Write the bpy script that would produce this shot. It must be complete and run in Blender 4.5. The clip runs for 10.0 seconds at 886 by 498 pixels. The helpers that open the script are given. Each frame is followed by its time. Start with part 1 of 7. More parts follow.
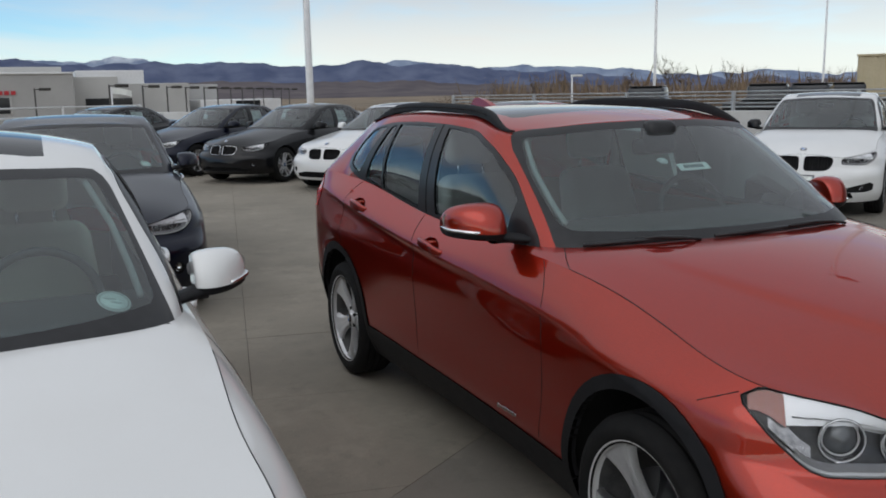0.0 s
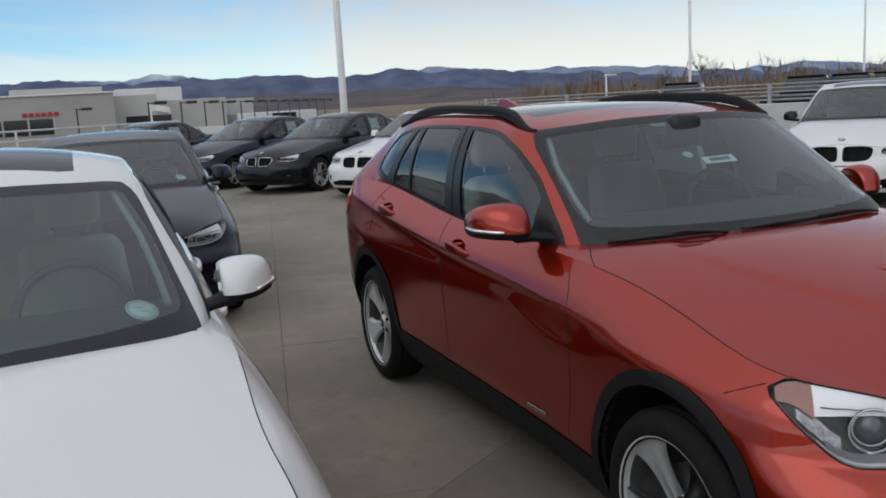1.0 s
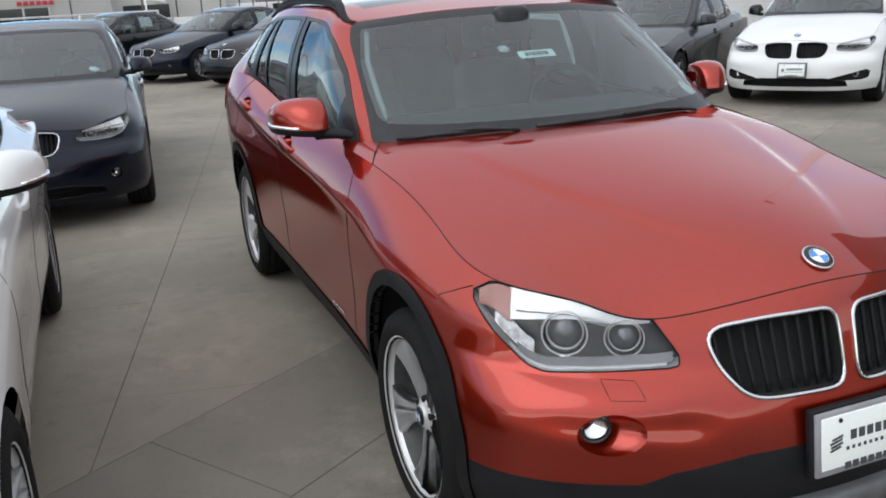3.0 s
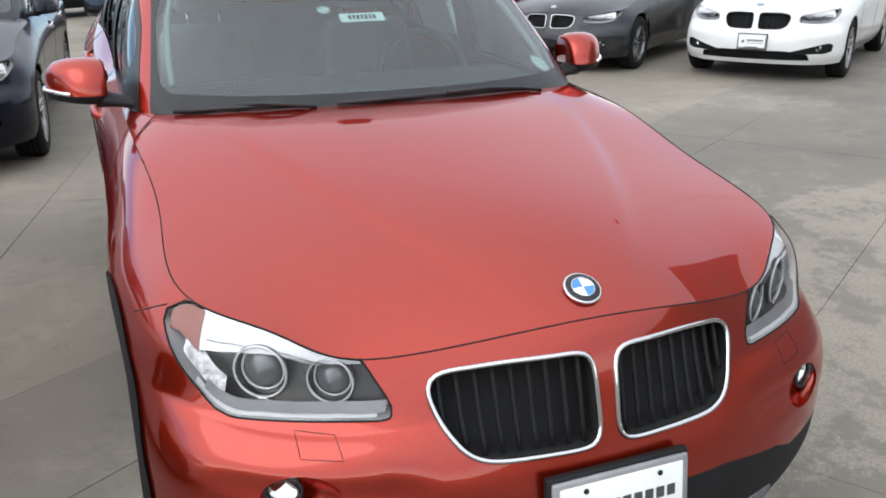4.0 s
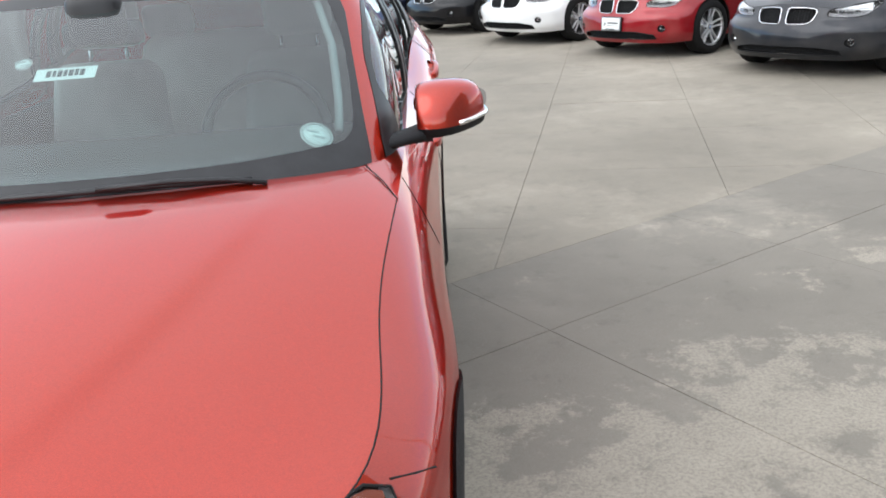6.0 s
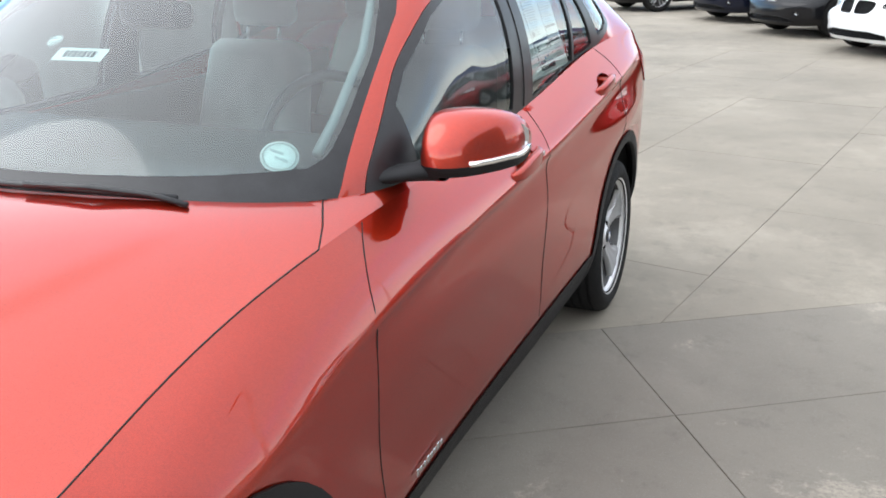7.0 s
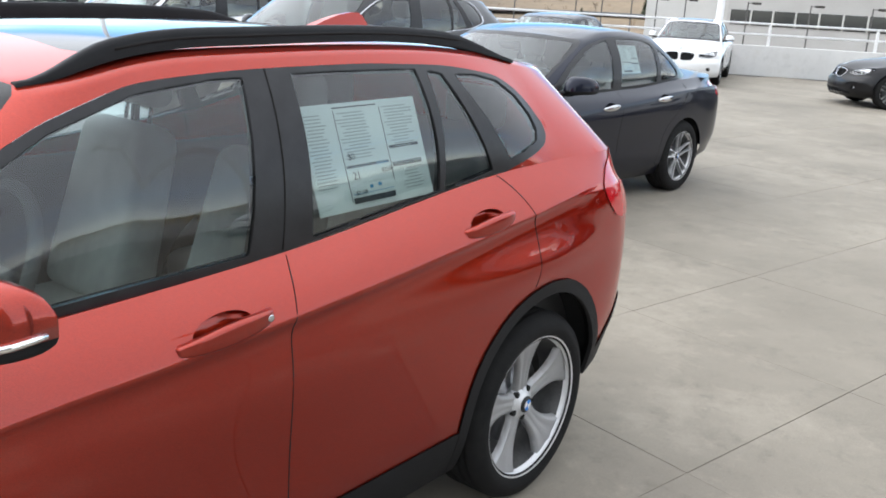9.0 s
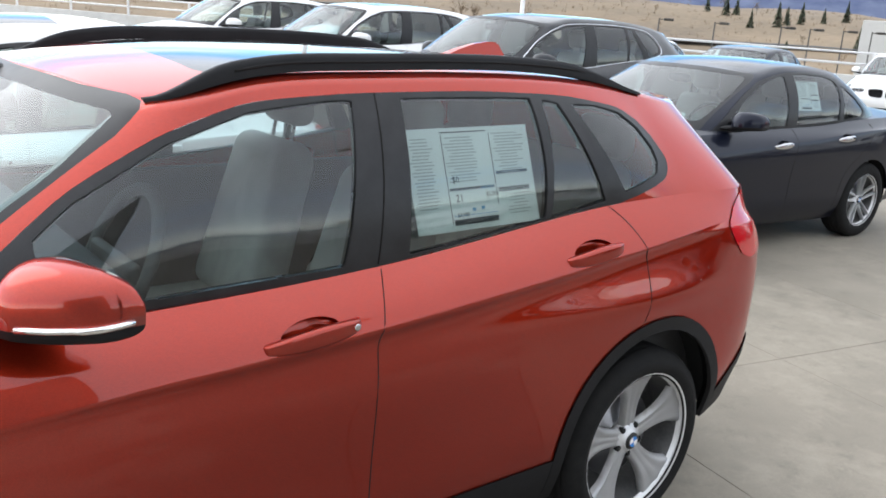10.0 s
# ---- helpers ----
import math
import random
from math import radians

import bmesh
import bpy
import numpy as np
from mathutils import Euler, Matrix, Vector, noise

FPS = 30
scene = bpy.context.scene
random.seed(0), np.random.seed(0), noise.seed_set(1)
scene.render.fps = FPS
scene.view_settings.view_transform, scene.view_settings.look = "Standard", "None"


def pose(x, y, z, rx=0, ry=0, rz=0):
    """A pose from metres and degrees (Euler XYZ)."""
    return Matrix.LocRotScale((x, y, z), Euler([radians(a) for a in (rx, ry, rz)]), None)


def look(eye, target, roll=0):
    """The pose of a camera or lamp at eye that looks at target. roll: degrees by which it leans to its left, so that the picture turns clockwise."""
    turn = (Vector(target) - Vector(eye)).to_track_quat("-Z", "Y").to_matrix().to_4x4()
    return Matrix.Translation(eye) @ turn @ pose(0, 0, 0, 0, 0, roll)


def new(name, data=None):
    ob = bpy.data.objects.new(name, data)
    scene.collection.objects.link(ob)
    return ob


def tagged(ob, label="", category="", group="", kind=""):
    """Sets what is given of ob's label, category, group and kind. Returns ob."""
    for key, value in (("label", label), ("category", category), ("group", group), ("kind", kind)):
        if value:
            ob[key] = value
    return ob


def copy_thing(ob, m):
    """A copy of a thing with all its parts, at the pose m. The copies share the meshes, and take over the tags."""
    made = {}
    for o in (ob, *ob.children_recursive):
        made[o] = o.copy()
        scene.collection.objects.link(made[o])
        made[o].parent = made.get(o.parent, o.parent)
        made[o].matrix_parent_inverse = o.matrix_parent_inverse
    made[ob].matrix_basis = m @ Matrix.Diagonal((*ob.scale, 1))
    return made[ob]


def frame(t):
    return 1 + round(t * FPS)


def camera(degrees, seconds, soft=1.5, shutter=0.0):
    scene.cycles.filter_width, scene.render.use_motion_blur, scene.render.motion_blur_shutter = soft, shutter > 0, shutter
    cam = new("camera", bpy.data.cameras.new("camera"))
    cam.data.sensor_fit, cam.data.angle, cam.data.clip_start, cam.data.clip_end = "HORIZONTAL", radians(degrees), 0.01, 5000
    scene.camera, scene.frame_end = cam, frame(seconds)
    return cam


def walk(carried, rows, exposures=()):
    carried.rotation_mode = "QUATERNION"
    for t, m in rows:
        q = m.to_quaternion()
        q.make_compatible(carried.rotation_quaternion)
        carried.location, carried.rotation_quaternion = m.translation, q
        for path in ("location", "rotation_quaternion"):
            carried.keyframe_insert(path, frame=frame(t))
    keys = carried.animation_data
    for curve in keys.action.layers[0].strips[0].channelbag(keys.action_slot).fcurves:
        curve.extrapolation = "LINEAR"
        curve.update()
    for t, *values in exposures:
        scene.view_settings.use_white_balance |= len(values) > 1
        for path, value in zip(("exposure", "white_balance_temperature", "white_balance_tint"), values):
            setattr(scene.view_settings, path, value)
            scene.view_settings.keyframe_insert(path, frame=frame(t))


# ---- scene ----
cam = camera(53.5, 10.0, soft=1.8)
PATH = [
    (0, (-2.401, -3.364, 1.609), (-1.582, -1.574, 1.257), -1.1),
    (0.5, (-2.42, -3.369, 1.594), (-1.688, -1.541, 1.245), -1.3),
    (1, (-2.357, -3.395, 1.594), (-1.618, -1.567, 1.257), -3.3),
    (1.5, (-2.338, -3.491, 1.584), (-1.611, -1.656, 1.259), -3.2),
    (2, (-2.238, -3.6, 1.561), (-1.356, -1.853, 1.15), -3.9),
    (2.2, (-2.151, -3.653, 1.523), (-1.276, -1.894, 1.154), -3.1),
    (3.3, (-1.418, -3.617, 1.553), (-0.759, -1.833, 0.935), -3.3),
    (3.5, (-1.293, -3.56, 1.515), (-0.553, -1.808, 0.898), -3.7),
    (4, (-0.876, -3.476, 1.535), (-0.182, -1.721, 0.872), -0.5),
    (4.5, (-0.436, -3.298, 1.515), (-0.013, -1.456, 0.86), -2.3),
    (5, (0.029, -3.132, 1.539), (0.385, -1.279, 0.875), -5.5),
    (6.5, (1.281, -2.501, 1.536), (0.893, -0.655, 0.872), -2.2),
    (7, (1.596, -2.178, 1.538), (0.852, -0.445, 0.873), -1.0),
    (7.5, (1.814, -1.817, 1.559), (0.935, -0.143, 0.908), -0.8),
    (8, (2.027, -1.503, 1.565), (0.885, 0.029, 0.974), 2.7),
    (8.5, (2.138, -1.172, 1.605), (0.903, 0.283, 1.009), 3.6),
    (9, (2.295, -0.947, 1.648), (1.097, 0.556, 1.093), 3.2),
    (9.5, (2.453, -0.848, 1.649), (1.067, 0.474, 1.074), 3.7),
    (10, (2.485, -0.838, 1.667), (0.99, 0.385, 1.146), 4.0),
]
EXPOSURES = [(0, -1.22), (1.5, -1.26), (2.2, -1.0), (3.3, -.30), (4, -.10), (5, .12), (6.5, .33), (7.5, .60), (8, .60), (8.5, .30), (9, .30), (10, .21)]
walk(cam, [(t, look(eye, target, roll)) for t, eye, target, roll in PATH], EXPOSURES)

# ---- world and light ----
SUN_EL, SUN_AZ = radians(42), radians(243)
world = bpy.data.worlds.new("overcast_sky")
scene.world = world
world.use_nodes = True
wn, wl = world.node_tree.nodes, world.node_tree.links
wn.clear()
w_out = wn.new("ShaderNodeOutputWorld")
w_bg = wn.new("ShaderNodeBackground")
w_sky = wn.new("ShaderNodeTexSky")
w_sky.sky_type = "NISHITA"
w_sky.sun_disc = False
w_sky.sun_elevation, w_sky.sun_rotation = SUN_EL, SUN_AZ
w_sky.altitude, w_sky.air_density, w_sky.dust_density = 1600, 1.0, 0.2
w_sky.ozone_density = 3.0
w_co = wn.new("ShaderNodeTexCoord")
w_map = wn.new("ShaderNodeMapping")
w_map.inputs["Scale"].default_value = (1.0, 1.0, 5.5)
w_n1 = wn.new("ShaderNodeTexNoise")
w_n1.inputs["Scale"].default_value, w_n1.inputs["Detail"].default_value = 2.1, 7.0
w_n1.inputs["Roughness"].default_value, w_n1.inputs["Distortion"].default_value = 0.55, 0.5
w_ramp = wn.new("ShaderNodeValToRGB")
w_ramp.color_ramp.elements[0].position, w_ramp.color_ramp.elements[1].position = 0.22, 0.62
w_ramp.color_ramp.elements.new(0.42).color = (.84, .84, .84, 1)
w_mix = wn.new("ShaderNodeMix")
w_mix.data_type = "RGBA"
# thin cloud glows round the hidden sun
w_dot = wn.new("ShaderNodeVectorMath")
w_dot.operation = "DOT_PRODUCT"
w_dot.inputs[1].default_value = (math.sin(SUN_AZ) * math.cos(SUN_EL), math.cos(SUN_AZ) * math.cos(SUN_EL), math.sin(SUN_EL))
w_glow = wn.new("ShaderNodeMapRange")
w_glow.inputs["From Min"].default_value, w_glow.inputs["From Max"].default_value = -0.55, 1.0
w_glow.inputs["To Min"].default_value, w_glow.inputs["To Max"].default_value = 0.0, 1.0
w_pow = wn.new("ShaderNodeMath")
w_pow.operation = "POWER"
w_pow.inputs[1].default_value = 1.7
w_add = wn.new("ShaderNodeMix")
w_add.data_type, w_add.blend_type = "RGBA", "ADD"
w_add.inputs[6].default_value = (8.2, 8.8, 9.75, 1)
w_add.inputs[7].default_value = (7.8, 7.9, 8.05, 1)
wl.new(w_co.outputs["Generated"], w_dot.inputs[0])
wl.new(w_dot.outputs["Value"], w_glow.inputs["Value"])
wl.new(w_glow.outputs[0], w_pow.inputs[0])
wl.new(w_pow.outputs[0], w_add.inputs["Factor"])
wl.new(w_co.outputs["Generated"], w_map.inputs["Vector"])
wl.new(w_map.outputs["Vector"], w_n1.inputs["Vector"])
# a long blue gap low over the mountains, widest towards their left end
w_sep = wn.new("ShaderNodeSeparateXYZ")
wl.new(w_co.outputs["Generated"], w_sep.inputs[0])


def sky_step(source, lo, hi, a=0.0, b=1.0):
    r = wn.new("ShaderNodeMapRange")
    r.interpolation_type = "SMOOTHSTEP"
    for key, v in (("From Min", lo), ("From Max", hi), ("To Min", a), ("To Max", b)):
        r.inputs[key].default_value = v
    wl.new(source, r.inputs["Value"])
    return r.outputs[0]


def sky_times(a, b):
    n = wn.new("ShaderNodeMath")
    n.operation = "MULTIPLY"
    wl.new(a, n.inputs[0])
    wl.new(b, n.inputs[1])
    return n.outputs[0]


w_clear = wn.new("ShaderNodeVectorMath")
w_clear.operation = "DOT_PRODUCT"
w_clear.inputs[1].default_value = (-.57, .822, 0)
wl.new(w_co.outputs["Generated"], w_clear.inputs[0])
w_thin = sky_times(sky_times(sky_step(w_sep.outputs["Z"], .0, .085), sky_step(w_sep.outputs["Z"], .30, .20)), sky_step(w_clear.outputs["Value"], .38, .88, 0.0, -.285))
w_cover = wn.new("ShaderNodeMath")
wl.new(w_n1.outputs["Fac"], w_cover.inputs[0])
w_over = wn.new("ShaderNodeMath")
wl.new(w_thin, w_over.inputs[0])
wl.new(sky_step(w_sep.outputs["Z"], .22, .42, 0.0, .26), w_over.inputs[1])
wl.new(w_over.outputs[0], w_cover.inputs[1])
wl.new(w_cover.outputs[0], w_ramp.inputs["Fac"])
wl.new(w_ramp.outputs["Color"], w_mix.inputs["Factor"])
w_blue = wn.new("ShaderNodeMix")
w_blue.data_type, w_blue.blend_type = "RGBA", "MULTIPLY"
w_blue.inputs["Factor"].default_value = 1.0
w_blue.inputs[7].default_value = (1.85, 2.20, 2.26, 1)
wl.new(w_sky.outputs["Color"], w_blue.inputs[6])
wl.new(w_blue.outputs[2], w_mix.inputs[6])
# low cloud is seen through more air and turns cream
w_cream = wn.new("ShaderNodeMix")
w_cream.data_type, w_cream.blend_type = "RGBA", "MULTIPLY"
w_cream.inputs[7].default_value = (1.80, 1.71, 1.47, 1)
wl.new(sky_step(w_sep.outputs["Z"], .16, .02), w_cream.inputs["Factor"])
wl.new(w_add.outputs[2], w_cream.inputs[6])
wl.new(w_cream.outputs[2], w_mix.inputs[7])
wl.new(w_mix.outputs[2], w_bg.inputs["Color"])
wl.new(w_bg.outputs[0], w_out.inputs[0])
w_bg.inputs["Strength"].default_value = 0.14

sun = new("sun", bpy.data.lights.new("sun", "SUN"))
sun.data.energy, sun.data.angle, sun.data.color = 0.85, radians(50), (1.0, 0.99, 0.98)
sun.matrix_world = look(Vector((math.sin(SUN_AZ) * math.cos(SUN_EL), math.cos(SUN_AZ) * math.cos(SUN_EL), math.sin(SUN_EL))) * 60, (0, 0, 0))

# ---- materials ----


def material(name):
    m = bpy.data.materials.new(name)
    m.use_nodes = True
    n = m.node_tree.nodes
    return m, n, m.node_tree.links, n["Principled BSDF"]


def noisy(name, low, high, scale=8.0, rough=0.6, metal=0.0, bump=0.0, fine=120.0, rough_var=0.1, coat=0.0, object_space=True, spec=0.5):
    """A surface whose colour wanders between two tones at two scales, with a fine relief."""
    m, n, l, b = material(name)
    co = n.new("ShaderNodeTexCoord")
    big, small = n.new("ShaderNodeTexNoise"), n.new("ShaderNodeTexNoise")
    big.inputs["Scale"].default_value, big.inputs["Detail"].default_value = scale, 6
    small.inputs["Scale"].default_value, small.inputs["Detail"].default_value = fine, 3
    for t in (big, small):
        l.new(co.outputs["Object"], t.inputs["Vector"])
    add = n.new("ShaderNodeMath")
    add.operation = "MULTIPLY_ADD"
    l.new(small.outputs["Fac"], add.inputs[0])
    add.inputs[1].default_value = 0.45
    l.new(big.outputs["Fac"], add.inputs[2])
    ramp = n.new("ShaderNodeValToRGB")
    ramp.color_ramp.elements[0].position, ramp.color_ramp.elements[1].position = 0.48, 0.95
    ramp.color_ramp.elements[0].color, ramp.color_ramp.elements[1].color = (*low, 1), (*high, 1)
    l.new(add.outputs[0], ramp.inputs["Fac"])
    l.new(ramp.outputs["Color"], b.inputs["Base Color"])
    rr = n.new("ShaderNodeMapRange")
    rr.inputs["To Min"].default_value, rr.inputs["To Max"].default_value = max(rough - rough_var, 0.02), min(rough + rough_var, 1)
    l.new(big.outputs["Fac"], rr.inputs["Value"])
    l.new(rr.outputs[0], b.inputs["Roughness"])
    b.inputs["Metallic"].default_value = metal
    b.inputs["Coat Weight"].default_value = coat
    b.inputs["Specular IOR Level"].default_value = spec
    if bump:
        bp = n.new("ShaderNodeBump")
        bp.inputs["Strength"].default_value, bp.inputs["Distance"].default_value = bump, 0.01
        l.new(small.outputs["Fac"], bp.inputs["Height"])
        l.new(bp.outputs["Normal"], b.inputs["Normal"])
    return m


def paint(name, color, metal=0.0, rough=0.35, flake=0.0, dust=0.04, coat=1.0, ior=1.5, edge=None):
    """Car paint: base coat with flakes under a clear coat, with a thin film of dust."""
    m, n, l, b = material(name)
    co = n.new("ShaderNodeTexCoord")
    fl = n.new("ShaderNodeTexVoronoi")
    fl.inputs["Scale"].default_value = 900
    l.new(co.outputs["Object"], fl.inputs["Vector"])
    ramp = n.new("ShaderNodeValToRGB")
    ramp.color_ramp.elements[0].color = (*[c * (1 - flake) for c in color], 1)
    ramp.color_ramp.elements[1].color = (*[min(c * (1 + flake), 1) for c in color], 1)
    l.new(fl.outputs["Color"], ramp.inputs["Fac"])
    dn = n.new("ShaderNodeTexNoise")
    dn.inputs["Scale"].default_value, dn.inputs["Detail"].default_value = 5, 8
    l.new(co.outputs["Object"], dn.inputs["Vector"])
    dr = n.new("ShaderNodeMapRange")
    dr.inputs["From Min"].default_value, dr.inputs["From Max"].default_value = 0.4, 0.75
    dr.inputs["To Max"].default_value = dust
    l.new(dn.outputs["Fac"], dr.inputs["Value"])
    mx = n.new("ShaderNodeMix")
    mx.data_type = "RGBA"
    l.new(dr.outputs[0], mx.inputs["Factor"])
    l.new(ramp.outputs["Color"], mx.inputs[6])
    mx.inputs[7].default_value = (0.45, 0.40, 0.34, 1)
    l.new(mx.outputs[2], b.inputs["Base Color"])
    cr = n.new("ShaderNodeMapRange")
    cr.inputs["To Min"].default_value, cr.inputs["To Max"].default_value = 0.005, 0.03
    l.new(dn.outputs["Fac"], cr.inputs["Value"])
    l.new(cr.outputs[0], b.inputs["Coat Roughness"])
    b.inputs["Metallic"].default_value, b.inputs["Roughness"].default_value = metal, rough
    b.inputs["Specular IOR Level"].default_value = 0.12
    b.inputs["Coat Weight"].default_value = coat
    b.inputs["Coat IOR"].default_value = ior
    if edge:
        b.inputs["Specular Tint"].default_value = (*edge, 1)
    return m


def glassy(name, tint, gloss=1.0, rough=0.01, ior=1.5, dust=0.0):
    """A thin pane: tinted see-through with a Fresnel gloss and a pale film for dust and veiling reflection."""
    m = bpy.data.materials.new(name)
    m.use_nodes = True
    n, l = m.node_tree.nodes, m.node_tree.links
    n.clear()
    out, mix = n.new("ShaderNodeOutputMaterial"), n.new("ShaderNodeMixShader")
    tr, gl, fr = n.new("ShaderNodeBsdfTransparent"), n.new("ShaderNodeBsdfGlossy"), n.new("ShaderNodeFresnel")
    tr.inputs["Color"].default_value = (*tint, 1)
    gl.inputs["Color"].default_value, gl.inputs["Roughness"].default_value = (gloss, gloss, gloss, 1), rough
    fr.inputs["IOR"].default_value = ior
    l.new(fr.outputs[0], mix.inputs[0])
    clear = tr.outputs[0]
    if dust:
        film, df, nz, mr, co = n.new("ShaderNodeMixShader"), n.new("ShaderNodeBsdfDiffuse"), n.new("ShaderNodeTexNoise"), n.new("ShaderNodeMapRange"), n.new("ShaderNodeTexCoord")
        df.inputs["Color"].default_value = (.62, .64, .64, 1)
        nz.inputs["Scale"].default_value, nz.inputs["Detail"].default_value = 7, 8
        mr.inputs["To Min"].default_value, mr.inputs["To Max"].default_value = dust * .6, dust * 1.4
        l.new(co.outputs["Object"], nz.inputs["Vector"])
        l.new(nz.outputs["Fac"], mr.inputs["Value"])
        l.new(mr.outputs[0], film.inputs[0])
        l.new(tr.outputs[0], film.inputs[1])
        l.new(df.outputs[0], film.inputs[2])
        clear = film.outputs[0]
    l.new(clear, mix.inputs[1])
    l.new(gl.outputs[0], mix.inputs[2])
    l.new(mix.outputs[0], out.inputs[0])
    return m


def plain(name, color, rough=0.5, metal=0.0, coat=0.0):
    m, n, l, b = material(name)
    b.inputs["Base Color"].default_value = (*color, 1)
    b.inputs["Roughness"].default_value, b.inputs["Metallic"].default_value = rough, metal
    b.inputs["Coat Weight"].default_value = coat
    return m


ORANGE = paint("orange_red_metallic_paint", (0.325, 0.0205, 0.0070), metal=0.86, rough=0.29, flake=0.25, dust=0.006, ior=1.55, edge=(.98, .28, .18))
WHITE = paint("white_paint", (0.70, 0.70, 0.69), rough=0.4, flake=0.02, dust=0.06)
BLACK = paint("black_paint", (0.003, 0.003, 0.004), rough=0.4, flake=0.3, dust=0.0, coat=0.5)
NAVY = paint("dark_blue_black_metallic_paint", (0.004, 0.006, 0.016), metal=0.5, rough=0.35, flake=0.4, dust=0.0, coat=0.5)
GREY = paint("mineral_grey_metallic_paint", (0.020, 0.0215, 0.026), metal=0.5, rough=0.4, flake=0.3, coat=0.65)
RED = paint("deep_red_paint", (0.25, 0.007, 0.012), metal=0.3, rough=0.38, flake=0.2)
PLASTIC = noisy("black_textured_plastic", (0.006, 0.006, 0.007), (0.013, 0.013, 0.0145), 14, 0.6, bump=0.15, fine=500, spec=0.22)
TRIM = noisy("satin_black_trim", (0.010, 0.010, 0.011), (0.020, 0.020, 0.022), 20, 0.35, fine=300, spec=0.35)
DARK = noisy("dark_cavity", (0.004, 0.004, 0.004), (0.010, 0.010, 0.010), 9, 0.9)
SEAM = plain("panel_gap", (0.004, 0.003, 0.003), 0.9)
RUBBER = noisy("tyre_rubber", (0.006, 0.006, 0.0065), (0.014, 0.0135, 0.013), 25, 0.8, bump=0.2, fine=260, spec=0.18)
ALLOY = noisy("silver_alloy", (0.60, 0.60, 0.605), (0.69, 0.69, 0.695), 9, 0.32, metal=0.35, fine=200, rough_var=0.06)
GREY_ALLOY = noisy("grey_alloy", (0.22, 0.22, 0.23), (0.32, 0.32, 0.33), 9, 0.3, metal=0.85, fine=200, rough_var=0.06)
# inner barrel painted dark for the shade behind the spokes
BARREL = noisy("shade_dark_barrel", (0.05, 0.05, 0.052), (0.11, 0.108, 0.105), 9, 0.5, metal=0.3, fine=120)
BROW = noisy("white_lamp_trim", (0.84, 0.85, 0.86), (0.90, 0.91, 0.92), 20, 0.2, metal=0.05, fine=200)
CHROME = plain("chrome", (0.60, 0.60, 0.62), 0.06, 1.0)
SILVER_PLASTIC = noisy("silver_grey_plastic", (0.22, 0.22, 0.23), (0.30, 0.30, 0.31), 16, 0.45, metal=0.2, fine=300)
# the windscreen's pale dust film also paints in a veiling sky reflection
SCREEN_GLASS = glassy("windscreen_glass", (0.62, 0.82, 0.82), ior=1.62, dust=0.028)
SIDE_GLASS = glassy("side_window_glass", (0.74, 0.85, 0.85), ior=1.70)
LENS = glassy("headlamp_lens", (0.97, 0.97, 0.975), ior=1.3)
RED_LENS = plain("red_lamp_lens", (0.50, 0.008, 0.014), 0.08, 0.0, 0.3)
AMBER = plain("amber_lens", (0.24, 0.055, 0.03), 0.12, 0.0, 1.0)
ROOF_GLASS = noisy("dark_roof_glass", (0.006, 0.007, 0.009), (0.009, 0.010, 0.012), 3, 0.05, rough_var=0.02, spec=0.3)
GREY_CLOTH = noisy("grey_seat_leather", (0.36, 0.355, 0.34), (0.46, 0.455, 0.435), 12, 0.6, fine=50)
LINING = noisy("pale_pillar_lining", (0.36, 0.36, 0.35), (0.44, 0.44, 0.43), 12, 0.7, fine=60)
BEIGE = noisy("beige_seat_leather", (0.66, 0.62, 0.51), (0.74, 0.70, 0.58), 12, 0.6, fine=50)
DASH = noisy("dashboard_plastic", (0.045, 0.045, 0.047), (0.075, 0.075, 0.077), 14, 0.6, fine=40)
PAPER = noisy("white_paper", (0.74, 0.77, 0.74), (0.82, 0.84, 0.81), 6, 0.7, fine=90)
INK = plain("dark_ink", (0.05, 0.055, 0.06), 0.7)
BLUE_INK = plain("blue_ink", (0.08, 0.30, 0.50), 0.7)
PALE_INK = plain("pale_grey_ink", (0.45, 0.48, 0.47), 0.7)
BLUE = plain("enamel_blue", (0.03, 0.20, 0.58), 0.2, 0.0, 1.0)
ENAMEL_WHITE = plain("enamel_white", (0.80, 0.80, 0.80), 0.2, 0.0, 1.0)
ENAMEL_BLACK = plain("enamel_black", (0.008, 0.008, 0.008), 0.35)
REFLECTOR = plain("lamp_reflector", (0.80, 0.80, 0.80), 0.12, 1.0)
PROJECTOR = noisy("projector_lens_glass", (0.10, 0.105, 0.11), (0.16, 0.165, 0.17), 5, 0.06, metal=0.5, rough_var=0.02)
LAMP_DARK = noisy("lamp_cavity_dark", (0.016, 0.016, 0.017), (0.045, 0.045, 0.046), 18, 0.3, metal=0.3, fine=200)
FACET = noisy("faceted_lamp_reflector", (0.10, 0.10, 0.105), (0.50, 0.50, 0.51), 60, 0.22, metal=0.6, bump=0.25, fine=110)
HALO = noisy("clear_halo_ring", (0.60, 0.61, 0.62), (0.72, 0.73, 0.74), 18, 0.15, metal=0.3, fine=200)
LAMP_GREY = noisy("lamp_housing_grey", (0.74, 0.74, 0.75), (0.88, 0.88, 0.89), 18, 0.22, metal=0.35, fine=200)

# ---- mesh tools ----
UP = Vector((0, 0, 1))


